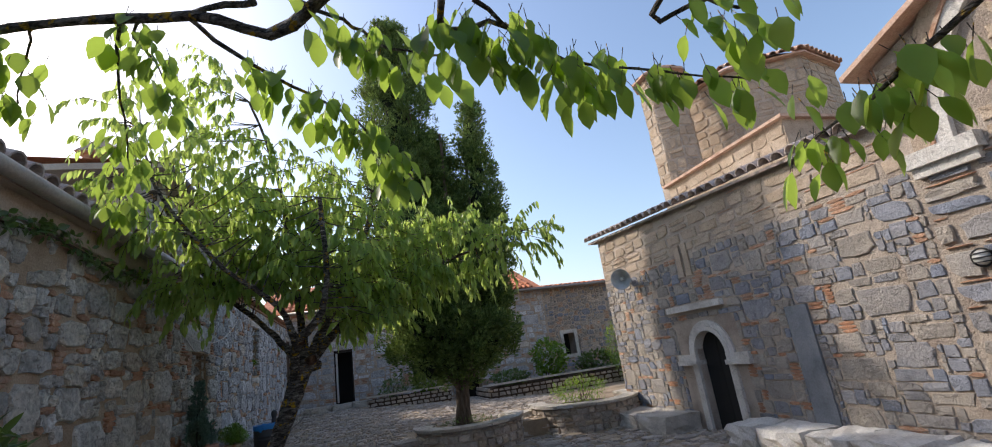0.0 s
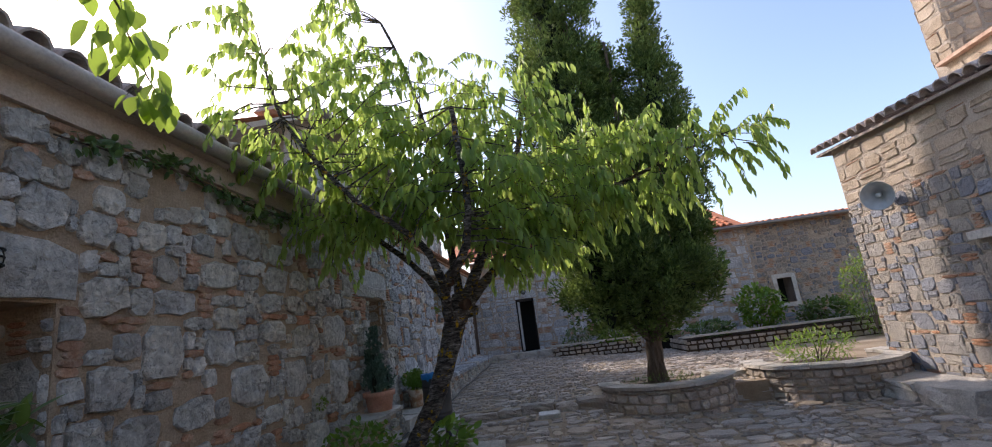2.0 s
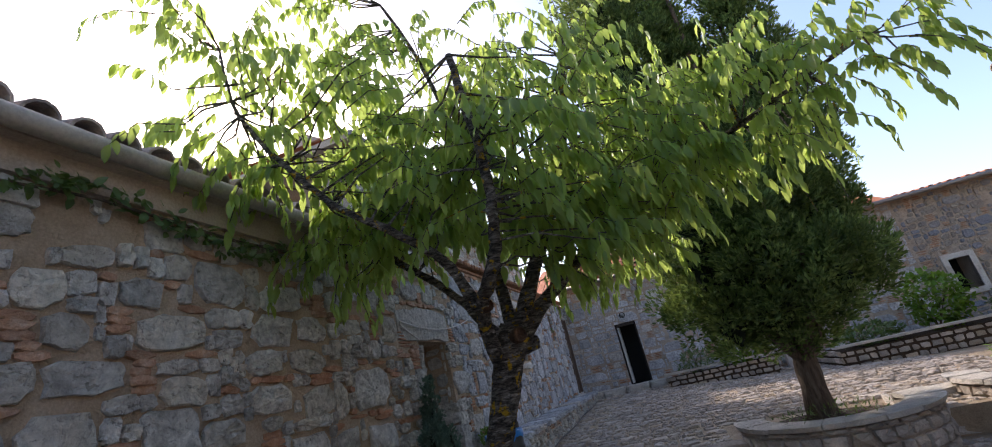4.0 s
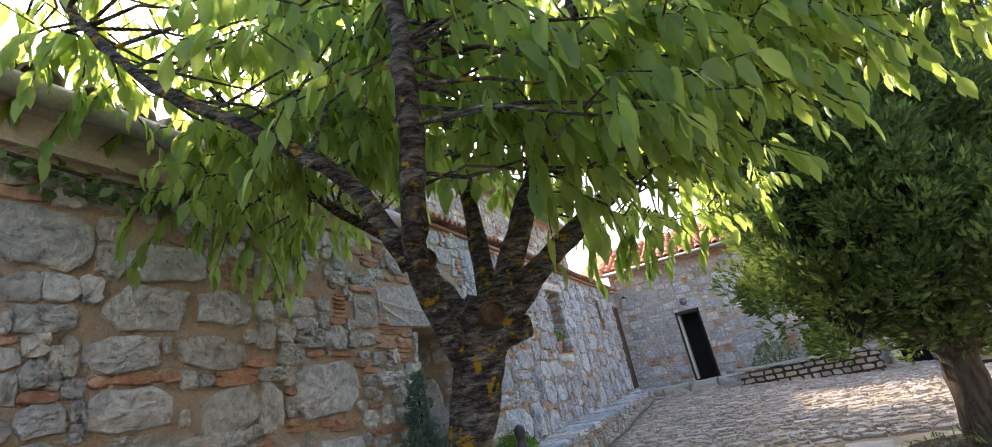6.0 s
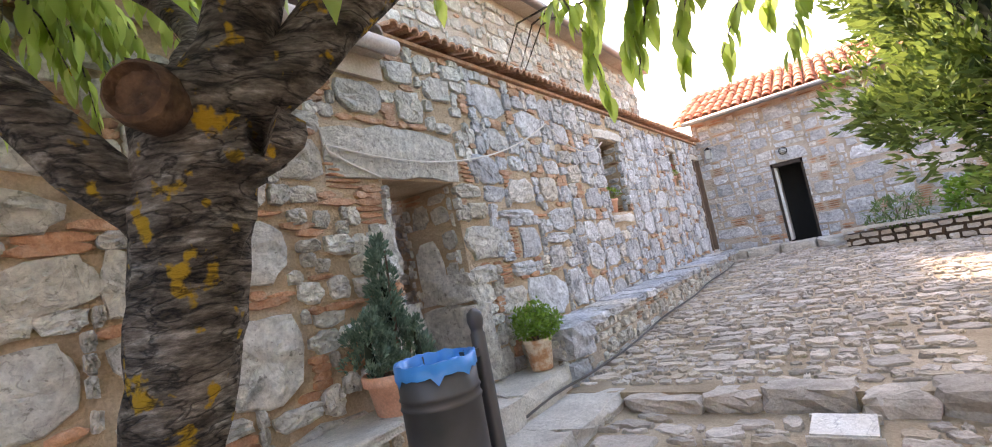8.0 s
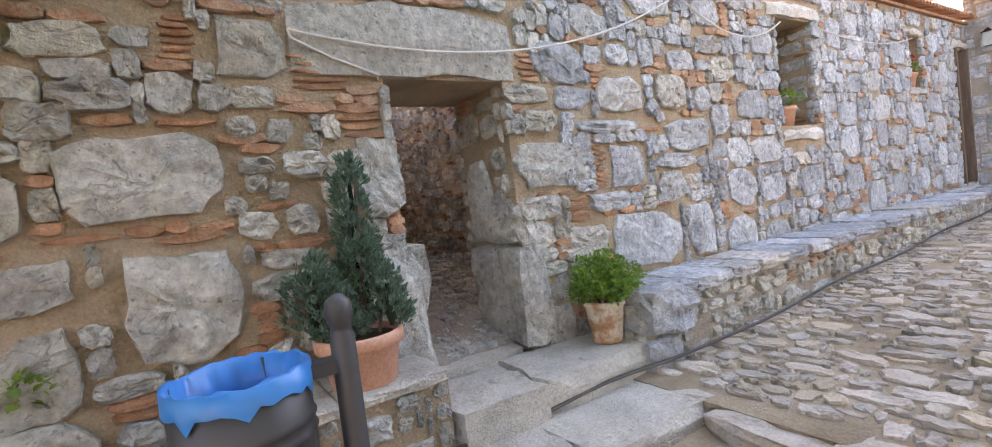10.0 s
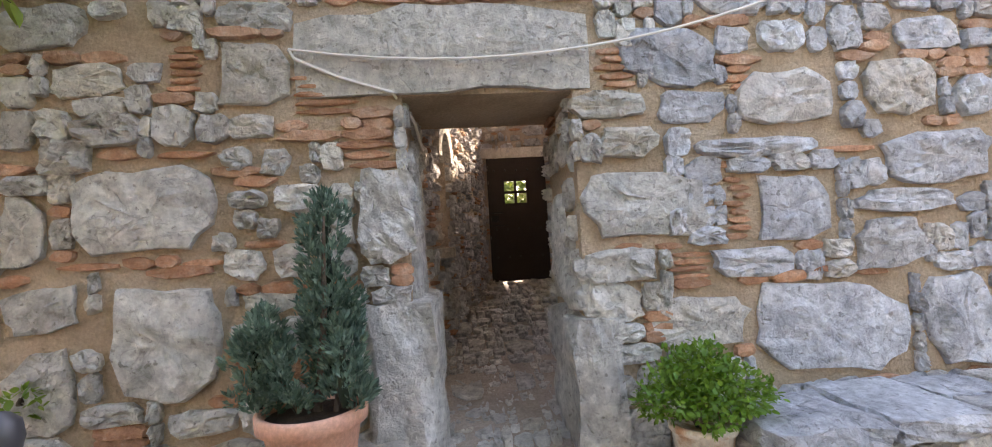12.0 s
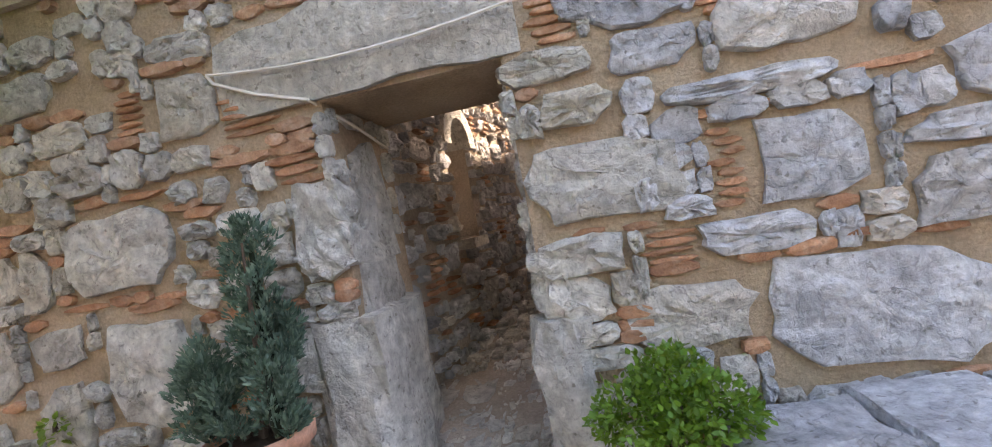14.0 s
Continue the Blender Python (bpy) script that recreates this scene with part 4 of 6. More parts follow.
for zz in (0.35, 0.75, 1.6):
    for k in range(5):
        part("stud", M().lathe([(0.016, 0), (0.011, 0.012), (0.0, 0.016)], 0, 0, 8), iron, gate).matrix_basis = pose(gx1, gy0 + 0.1 + k * 0.162, GZ + zz, 0, 90, 0)
part("latch", M().box(gx1, gy0 + 0.0, GZ + 0.98, gx1 + 0.02, gy0 + 0.2, GZ + 1.0).box(gx1, gy0 + 0.03, GZ + 0.86, gx1 + 0.03, gy0 + 0.14, GZ + 0.95).box(gx1, gy0 + 0.0, GZ + 0.8, gx1 + 0.02, gy0 + 0.26, GZ + 0.815), iron, gate)
part("gate_lintel", M().box(GX - 0.3, 9.2, 2.66, GX + 0.06, 10.3, 2.8), marble, gate)
# light-coloured slope outside the gate
part("bank_outside", M().add([(GX - 1.0, 5, 0.6), (GX - 1.0, 14, 0.6), (GX - 6, 14, 1.6), (GX - 6, 5, 1.6), (GX - 20, 14, 3.4), (GX - 20, 5, 3.4)], [(0, 1, 2, 3), (3, 2, 4, 5)]), earth, None, kind="structure")

# ---- steps, ledges and bench along the west wall ----


def slab_piece(name, x0, y0, x1, y1, z0, z1, mat, parent, seed, label="", worn=0.02):
    """A worn block: bevelled box with an uneven top."""
    rng = random.Random(seed)
    b = bmesh.new()
    bmesh.ops.create_cube(b, size=1)
    bmesh.ops.scale(b, vec=(x1 - x0, y1 - y0, z1 - z0), verts=b.verts)
    bmesh.ops.translate(b, vec=((x0 + x1) / 2, (y0 + y1) / 2, (z0 + z1) / 2), verts=b.verts)
    bmesh.ops.subdivide_edges(b, edges=b.edges, cuts=3, use_grid_fill=True)
    mid = Vector(((x0 + x1) / 2, (y0 + y1) / 2, (z0 + z1) / 2))
    for v in b.verts:
        edge = sum((abs(v.co.x - x0) < 1e-4 or abs(v.co.x - x1) < 1e-4, abs(v.co.y - y0) < 1e-4 or abs(v.co.y - y1) < 1e-4, abs(v.co.z - z1) < 1e-4))
        v.co += Vector((rng.uniform(-worn, worn), rng.uniform(-worn, worn), rng.uniform(-worn, worn) * 0.5))
        if edge >= 2:
            v.co += (mid - v.co).normalized() * worn * 0.8
    return part(name, b, mat, parent, label)


for i, (x0, y0, x1, y1, z0, z1) in enumerate(JAMBS):
    slab_piece("jamb_block", x0, y0, x1, y1, z0, z1, stone_o, wall_west, 300 + i, "rounded pale jamb block of the passage" if i != 1 else "", worn=0.028)
st = thing("door_steps", "worn grey stone steps up to the passage door", "steps", kind="structure")
slab_piece("step", -2.49, 8.62, -1.95, 9.15, -0.05, 0.38, slab, st, 1)
slab_piece("step", -2.49, 9.15, -1.98, 10.02, -0.05, 0.385, slab, st, 2)
slab_piece("step", -1.97, 8.1, -1.5, 9.05, -0.05, 0.18, slab, st, 3)
slab_piece("step", -1.99, 9.05, -1.48, 9.95, -0.05, 0.18, slab, st, 4)
slab_piece("threshold", -3.1, 8.66, -2.5, 9.38, 0.2, 0.42, slab, st, 5, worn=0.008)
lg = thing("stone_ledge", "low rubble ledge with a flat grey slab on top", "ledge", kind="structure")
part("body", M().box(-2.49, 7.5, -0.05, -2.05, 8.6, 0.55), mortar, lg)
lay(lg, pack(1.1, 0.55, 0.05, [], [], [(0.2, 0.35, 0.12, 0.2, 20)], 61, ((2, 4), (2, 3), 0.2, 0.9)), (-2.05, 7.5, 0), (0, 1, 0), (0, 0, 1), (1, 0, 0), 0.03, "rubble", (stone_o, stone_i, brick_o, brick_i), 62, near=(-1, -1, 9, 9))
slab_piece("slab", -2.49, 7.48, -2.0, 8.05, 0.55, 0.6, slab, lg, 6, worn=0.01)
slab_piece("slab", -2.49, 8.06, -2.02, 8.6, 0.55, 0.6, slab, lg, 7, worn=0.01)

be = thing("stone_bench", "long rubble bench with uneven grey slabs on top", "bench", kind="structure")
part("body", M().box(-2.49, 10.04, -0.05, -2.0, 18.3, 0.64), mortar_grey, be)
lay(be, pack(8.2, 0.62, 0.05, [], [], [(0.25, 0.45, 0.18, 0.3, 40), (0.15, 0.3, 0.1, 0.2, 80)], 63, ((2, 4), (2, 3), 0.1, 0.9)), (-2.0, 10.06, 0.02), (0, 1, 0), (0, 0, 1), (1, 0, 0), 0.035, "rubble", (stone_o, stone_i, brick_o, brick_i), 64, near=(-1, -1, 9, 9), limit=120)
lay(be, pack(0.5, 0.62, 0.05, [], [], [(0.25, 0.45, 0.25, 0.4, 10)], 67, ((2, 4), (2, 4), 0.1, 0.9)), (-2.5, 10.04, 0.02), (1, 0, 0), (0, 0, 1), (0, -1, 0), 0.04, "rubble", (stone_o, stone_i, brick_o, brick_i), 68, near=(-1, -1, 9, 9), limit=120)
rb = random.Random(8)
slab_piece("end_block", -2.38, 10.0, -1.9, 10.5, 0.42, 0.71, blue_o, be, 77, worn=0.03)
slab_piece("end_block", -2.1, 9.98, -1.92, 10.3, 0.1, 0.38, blue_o, be, 78, worn=0.03)
yy = 10.52
while yy < 18.2:
    w = rb.uniform(0.35, 0.75)
    if rb.random() < 0.5:
        sp = rb.uniform(-2.3, -2.15)
        slab_piece("slab", -2.47, yy, sp - 0.015, yy + w - 0.02, 0.62, 0.69 + rb.uniform(0, 0.03), blue_o, be, rb.random(), worn=0.014)
        slab_piece("slab", sp, yy + rb.uniform(-0.03, 0.03), -1.94, yy + w - 0.02, 0.62, 0.69 + rb.uniform(0, 0.03), blue_o, be, rb.random(), worn=0.014)
    else:
        slab_piece("slab", -2.47, yy, -1.93, yy + w - 0.02, 0.62, 0.70 + rb.uniform(0, 0.03), blue_o, be, rb.random(), worn=0.014)
    yy += w
# kerb of the upper yard
kb = thing("kerb", "worn irregular kerb stones of the upper yard", "kerb", kind="structure")
xx = -1.42
while xx < 1.0:
    w = rb.uniform(0.35, 0.75)
    slab_piece("kerbstone", xx, 9.76 + rb.uniform(-0.06, 0.05), xx + w - 0.005, 10.05, -0.05, 0.2 + rb.uniform(-0.035, 0.02), pave_o, kb, rb.random(), worn=0.026)
    xx += w
sl = thing("far_step", "low stone step along the north house door", "step", kind="structure")
xx = -2.4
while xx < 0.0:
    w = rb.uniform(0.4, 0.7)
    slab_piece("step", xx, 18.45, xx + w - 0.02, 19.19, 0.3, 0.64, slab, sl, rb.random(), worn=0.02)
    xx += w

# ---- church ----
church = thing("church", "old stone church with brick joints and a tiled drum", "church")
CZ, CH = -0.2, 3.5
c_open = [(2.68, 0.0, 3.40, 1.66), (2.85, 2.63, 2.91, 3.06)]
cw = wall_body(6.7, CH, c_open, (CX, 10.0, CZ), (0, -1, 0), (-1, 0, 0), 0.7)
cwall = part("wall", cw, mortar_grey, church)
c_block = [(2.2, 0, 3.72, 1.85), (2.12, 1.94, 3.65, 2.12), (2.72, 2.5, 3.05, 3.15), (4.68, 0, 5.06, 1.82), (5.4, 3.2, 5.55, 3.4)]
cp = pack(6.7, 2.95, 0.045, [], c_block, [(0.4, 0.6, 0.25, 0.34, 40), (0.24, 0.42, 0.14, 0.24, 300), (0.16, 0.3, 0.1, 0.18, 500)], 71, ((3, 7), (2, 4), 0.6, 0.95))
EAVE0, EAVE1 = 3.76, 3.34          # height of the aisle eave at its north and south end


def eave_z(u):
    return EAVE0 + (EAVE1 - EAVE0) * u / 6.7


cq = [(u, v + 2.96, w, h, k) for u, v, w, h, k in courses(6.7, 0.95, (0.16, 0.24), (0.3, 0.6), 0.02, 72, [], 0.3) if v + 2.96 + h / 2 + CZ < eave_z(u) - 0.03]
part("wall_head", M().add([(CX + dx, y, z) for dx in (0.0, 0.7) for y, z in ((10.0, 3.3), (3.3, 3.3), (3.3, EAVE1 - 0.02), (10.0, EAVE0 - 0.02))], [(0, 1, 2, 3), (7, 6, 5, 4), (0, 4, 5, 1), (3, 2, 6, 7), (0, 3, 7, 4), (1, 5, 6, 2)]), mortar_grey, church)
lay(cwall, cp, (CX, 10.0, CZ), (0, -1, 0), (0, 0, 1), (-1, 0, 0), 0.018, "block", (church_o, church_i, brick_o, brick_i), 73, near=(1.0, 0.2, 5.6, 2.9), shrink=0.0)
lay(cwall, cq, (CX, 10.0, CZ), (0, -1, 0), (0, 0, 1), (-1, 0, 0), 0.016, "block", (ashlar_o, ashlar_i, brick_o, brick_i), 74, shrink=0.01)
part("upright_slab", M().box(CX - 0.035, 4.96, CZ, CX + 0.1, 5.30, 1.6), dark_slab, church, "tall smooth grey slab set upright")
# church mass coloured near-black, so the hollow behind the door reads as shade
part("wall_back", M().box(CX + 0.7, 3.0, CZ, 12.5, 6.2, 3.4).box(CX + 0.7, 7.8, CZ, 12.5, 9.99, 3.4).box(CX + 0.7, 6.2, 1.8, 12.5, 7.8, 3.4).box(CX + 4.0, 6.2, CZ, 12.5, 7.8, 1.8), shade_black, church)
part("end_wall", M().box(CX + 0.001, 9.7, CZ, CX + 0.7, 9.99, 3.44), mortar, church)
lay(church, courses(3.0, 3.4, (0.15, 0.3), (0.2, 0.55), 0.035, 75, [], 0.3), (CX, 10.0, CZ), (1, 0, 0), (0, 0, 1), (0, 1, 0), 0.03, "block", (church_o, church_i, brick_o, brick_i), 76)
# arched door surround
dc, dz, ri, ro = 6.96, 1.06, 0.37, 0.535
fr = thing("door_1", "arched doorway filled with painted shade, pale marble surround", "door", kind="structure")
am = M()
na = 16
for x0, x1, r0, r1 in ((CX - 0.06, CX + 0.35, ri, ro - 0.09), (CX - 0.035, CX + 0.3, ro - 0.09, ro)):
    v = [(x, dc + r * math.cos(math.pi * k / na), dz + r * math.sin(math.pi * k / na)) for x in (x0, x1) for r in (r0, r1) for k in range(na + 1)]
    q = na + 1
    f = []
    for k in range(na):
        f += [(k, k + 1, q + k + 1, q + k), (k + 1, k, 2 * q + k, 2 * q + k + 1), (q + k, q + k + 1, 3 * q + k + 1, 3 * q + k)]
    am.add(v, f)
part("arch", am, marble, fr)
for s in (-1, 1):
    a, b = sorted((dc + s * ri, dc + s * (ro - 0.03)))
    part("jamb", M().box(CX - 0.05, a, CZ, CX + 0.35, b, dz - 0.17), marble, fr)
    a, b = sorted((dc + s * (ri - 0.02), dc + s * (ro + 0.32)))
    part("impost", M().box(CX - 0.09, a, dz - 0.17, CX + 0.35, b, dz - 0.1).box(CX - 0.06, a + 0.01, dz - 0.1, CX + 0.34, b - 0.01, dz), marble, fr)
# two panels added to black out the doorway: its shade as colour
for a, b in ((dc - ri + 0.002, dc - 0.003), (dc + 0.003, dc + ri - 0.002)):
    part("door_leaf", M().box(CX + 0.12, a, CZ, CX + 0.17, b, dz + ri * 0.9), shade_black, fr, "added near-black panel for the shade in the doorway")
hb = M().box(CX - 0.09, 6.42, 1.79, CX + 0.1, 7.82, 1.89)
part("hood_slab", hb, marble, fr)
part("slit_frame", M().box(CX - 0.03, 6.95, 2.36, CX + 0.02, 7.085, 2.92).box(CX - 0.03, 7.155, 2.36, CX + 0.02, 7.3, 2.92), ashlar_i, church)
# low benches of rough blocks at the foot of the church
bn = thing("church_bench", "rough pale stone bench at the foot of the church", "bench", kind="structure")
for i, (y0, y1, zt) in enumerate(((7.62, 8.55, 0.14), (8.57, 9.6, 0.12))):
    slab_piece("block", 4.72, y0, CX, y1, -0.2, zt, slab, bn, 80 + i, worn=0.035)
yy = 6.3
while yy > -2.5:
    w = rb.uniform(0.5, 0.95)
    slab_piece("block", 4.78 + rb.uniform(-0.05, 0.05), yy - w + 0.02, CX, yy, -0.2, 0.16 + rb.uniform(-0.03, 0.04), marble, bn, rb.random(), worn=0.035)
    yy -= w
# eave tiles of the aisle
ce = part("aisle_roof", M().add([(CX - 0.12, 10.25, EAVE0), (CX - 0.12, 3.5, EAVE1), (8.3, 3.5, EAVE1 + 0.85), (8.3, 10.25, EAVE0 + 0.85), (CX - 0.12, 10.25, EAVE0 - 0.04), (CX - 0.12, 3.5, EAVE1 - 0.04), (8.3, 10.25, EAVE0 - 0.04)], [(0, 1, 2, 3), (4, 5, 1, 0), (0, 3, 6, 4)]), oldtile_i, church)
tiles(ce, (CX - 0.2, 10.25, EAVE0 + 0.02), (0, -6.7, EAVE1 - EAVE0), (2.9, 0, 0.85), 31, 3, 0.215, 0.45, (oldtile_o, oldtile_i), r=0.1, seed=9)
# taller gabled arm with the blind arch
g0, g1, ga = 3.3, -3.7, -0.2
gw = M()
gv = [(CX, g0, CZ), (CX, g1, CZ), (CX, g1, 3.9), (CX, ga, 5.2), (CX, g0, 3.9)]
gw.add([(x + dx, y, z) for dx in (0, 7.0) for x, y, z in gv], [(0, 1, 2, 3, 4), (5, 9, 8, 7, 6), (0, 4, 9, 5), (4, 3, 8, 9), (3, 2, 7, 8), (2, 1, 6, 7)])
gwall = part("gable_wall", gw, mortar_grey, church)
AC, AZ, AR = 1.1, 2.8, 1.74


def in_gable(p):
    u, v = p[0], p[1] + CZ
    y = g0 - u
    return v < 3.9 + 1.3 * (1 - abs(y - ga) / 3.5) - 0.1


gp = [p for p in courses(6.8, 2.85, (0.2, 0.34), (0.3, 0.7), 0.035, 77, [(0.35, 2.85, 1.2, 3.2)], 0.8) if in_gable(p)]
gp2 = [p for p in [(u, v + 2.92, w, h, k) for u, v, w, h, k in courses(6.8, 3.4, (0.22, 0.36), (0.3, 0.7), 0.02, 78, [], 0.2)] if in_gable(p) and math.hypot(g0 - p[0] - AC, p[1] + CZ - AZ) > AR + 0.42 or (p[1] + CZ > AZ and math.hypot(g0 - p[0] - AC, p[1] + CZ - AZ) < AR - 0.15)]
lay(gwall, gp, (CX, g0, CZ), (0, -1, 0), (0, 0, 1), (-1, 0, 0), 0.03, "block", (church_o, church_i, brick_o, brick_i), 79)
lay(gwall, gp2, (CX, g0, CZ), (0, -1, 0), (0, 0, 1), (-1, 0, 0), 0.025, "block", (ashlar_o, ashlar_i, brick_o, brick_i), 81, shrink=0.01)
na = 22
for nm, r0, r1, x0, mat in (("arch_ring", AR, AR + 0.14, CX - 0.07, marble), ("arch_brick", AR + 0.14, AR + 0.18, CX - 0.09, brick_i), ("arch_ring", AR + 0.18, AR + 0.36, CX - 0.05, ashlar_i)):
    v = [(x, AC + r * math.cos(math.pi * k / na), AZ + r * math.sin(math.pi * k / na)) for x in (x0, CX + 0.02) for r in (r0, r1) for k in range(na + 1)]
    q = na + 1
    f = []
    for k in range(na):
        f += [(k, k + 1, q + k + 1, q + k), (k + 1, k, 2 * q + k, 2 * q + k + 1), (q + k, q + k + 1, 3 * q + k + 1, 3 * q + k)]
    part(nm, M().add(v, f), mat, church)
part("impost_block", M().box(CX - 0.13, 2.66, 2.7, CX, 3.3, 2.85).box(CX - 0.08, 2.7, 2.6, CX, 3.26, 2.7), marble, church)
for s, y0, y1 in ((1, g0 + 0.2, ga), (-1, ga, g1 - 0.25)):
    z0, z1 = (3.9, 5.32) if s == 1 else (5.32, 3.9)
    part("gable_eave", M().add([(CX - 0.24, y0, z0), (CX - 0.24, y1, z1), (13, y1, z1), (13, y0, z0), (CX - 0.24, y0, z0 - 0.06), (CX - 0.24, y1, z1 - 0.06), (13, y1, z1 - 0.06), (13, y0, z0 - 0.06)], [(0, 1, 2, 3), (7, 6, 5, 4), (0, 4, 5, 1), (0, 3, 7, 4)]), pale_tile, church)
# drum with its lower block and the stair turret
DX, DY, DR, DT = 11.84, 10.84, 2.37, 38.0


def prism(cx, cy, r, z0, z1, n=8, turn=22.5):
    m = M()
    v = [(cx + r * math.cos(radians(turn + 360 * k / n)), cy + r * math.sin(radians(turn + 360 * k / n)), z) for z in (z0, z1) for k in range(n)]
    return m.add(v, [(k, (k + 1) % n, n + (k + 1) % n, n + k) for k in range(n)] + [tuple(range(n))[::-1], tuple(range(n, 2 * n))])


def prism_stones(parent, cx, cy, r, z0, z1, seed, n=8, turn=22.5, mats=None):
    for k in range(n):
        a0, a1 = radians(turn + 360 * k / n), radians(turn + 360 * (k + 1) / n)
        p, q = Vector((cx + r * math.cos(a0), cy + r * math.sin(a0), z0)), Vector((cx + r * math.cos(a1), cy + r * math.sin(a1), z0))
        u = (q - p).normalized()
        nn = u.cross(Vector((0, 0, 1)))
        if nn.dot(p - Vector((cx, cy, z0))) < 0 or nn.x + nn.y * 0.5 > 0.6:
            continue
        lay(parent, courses((q - p).length, z1 - z0, (0.22, 0.34), (0.3, 0.6), 0.015, seed + k, [], 0.1), p, u, (0, 0, 1), nn, 0.02, "block", (ashlar_o, ashlar_i, brick_o, brick_i), seed + k, shrink=0.008)


dbase = part("drum_base", M().box(7.98, 6.6, 3.6, 12.0, 10.3, 5.1), ashlar_i, church)
lay(dbase, courses(3.7, 1.45, (0.22, 0.34), (0.3, 0.6), 0.015, 90, [], 0.1), (7.98, 10.3, 3.6), (0, -1, 0), (0, 0, 1), (-1, 0, 0), 0.02, "block", (ashlar_o, ashlar_i, brick_o, brick_i), 90, shrink=0.008)
part("drum_ledge", M().box(7.86, 6.5, 5.1, 12.1, 10.4, 5.16), pale_tile, church)
plinth = part("drum_plinth", prism(DX, DY, DR + 0.22, 3.7, 5.62, 8, DT), mortar_grey, church)
prism_stones(plinth, DX, DY, DR + 0.22, 5.0, 5.6, 95, 8, DT)
part("drum_ledge", prism(DX, DY, DR + 0.36, 5.62, 5.68, 8, DT), pale_tile, church)
drum = part("drum", prism(DX, DY, DR, 5.6, 8.0, 8, DT), mortar_grey, church)
prism_stones(drum, DX, DY, DR, 5.7, 8.0, 91, 8, DT)
part("drum_roof", prism(DX, DY, DR + 0.18, 8.0, 8.05, 8, DT).lathe([(DR + 0.1, 8.06), (1.2, 8.75), (0.05, 9.2)], DX, DY, 16), pale_tile, church)
for k in range(8):
    a0, a1 = radians(DT + 45 * k), radians(DT + 45 * k + 45)
    p0, p1 = [Vector((DX + (DR + 0.24) * math.cos(a), DY + (DR + 0.24) * math.sin(a), 8.07)) for a in (a0, a1)]
    for q in range(9):
        bv, bf = barrel(0.55, 0.105, 0.075)
        o = part("tile", M().add([tuple(e) for e in bv], [tuple(e) for e in bf]), pale_tile, church)
        o.matrix_basis = Matrix.Translation(p0.lerp(p1, (q + 0.5) / 9)) @ pose(0, 0, 0, 0, -28, DT + 45 * k + 22.5 + 180)
tur = part("turret", prism(8.55, 10.35, 0.6, 4.6, 8.3), mortar_grey, church)
prism_stones(tur, 8.55, 10.35, 0.6, 5.2, 8.3, 93)
part("turret_roof", prism(8.55, 10.35, 0.76, 8.3, 8.36).lathe([(0.74, 8.365), (0.35, 8.62), (0.02, 8.72)], 8.55, 10.35, 8), pale_tile, church)

# ---- north house ----
north = thing("north_house", "low grey stone house with red tiled roof", "house")
n_open = [(1.53, 0.4, 2.18, 2.48), (6.05, 0.0, 6.9, 2.0), (10.56, 1.16, 11.05, 2.0)]
nwall = part("wall", wall_body(16.0, 3.95, n_open, (WX, NY, 0), (1, 0, 0), (0, -1, 0), 0.6), mortar_grey, north)
n_block = n_open + [(10.4, 1.0, 11.2, 2.15)]
npz = pack(9.9, 3.9, 0.06, [], n_block, [(0.5, 0.85, 0.3, 0.45, 90), (0.35, 0.6, 0.22, 0.34, 260), (0.25, 0.4, 0.16, 0.26, 300)], 101, ((3, 7), (2, 4), 0.4, 0.95))
npb = [(u, v, w, h, k) for u, v, w, h, k in pack(16.0, 3.9, 0.06, [], n_block + [(0, 0, 9.95, 4)], [(0.3, 0.5, 0.2, 0.3, 200)], 102, ((2, 5), (2, 3), 0.3, 0.85))]
lay(nwall, npz, (WX, NY, 0), (1, 0, 0), (0, 0, 1), (0, -1, 0), 0.02, "block", (blue_o, blue_i, brick_o, brick_i), 103, near=(0, 0.4, 5.6, 3.2), limit=200)
lay(nwall, npb, (WX, NY, 0), (1, 0, 0), (0, 0, 1), (0, -1, 0), 0.03, "rubble", (church_o, church_i, brick_o, brick_i), 104)
# sheets of painted shade close the house openings from behind
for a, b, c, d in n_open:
    part("shade_sheet", M().box(WX + a - 0.2, NY + 0.62, b - 0.1, WX + c + 0.2, NY + 0.65, d + 0.1), shade_black, north)
nd = thing("door_4", "dark open doorway with a worn wooden frame", "door", kind="structure")
part("door_frame", M().box(-0.97, NY - 0.03, 0.64, -0.92, NY + 0.3, 2.47).box(-0.37, NY - 0.03, 0.64, -0.325, NY + 0.3, 2.47).box(-0.97, NY - 0.03, 2.39, -0.325, NY + 0.3, 2.475), door_wood, nd)
part("door_leaf", M().box(-0.92, NY + 0.05, 0.66, -0.87, NY + 0.55, 2.38), white_paint, nd, "pale inner edge of the open door")
part("window_frame", M().box(7.93, NY - 0.05, 1.02, 8.06, NY + 0.1, 2.14).box(8.55, NY - 0.05, 1.02, 8.68, NY + 0.1, 2.14).box(8.06, NY - 0.05, 2.0, 8.55, NY + 0.1, 2.14).box(8.06, NY - 0.05, 1.02, 8.55, NY + 0.1, 1.16), marble, north)
part("jamb_block", M().box(3.38, NY - 0.25, 0.0, 3.56, NY, 2.1), marble, north)
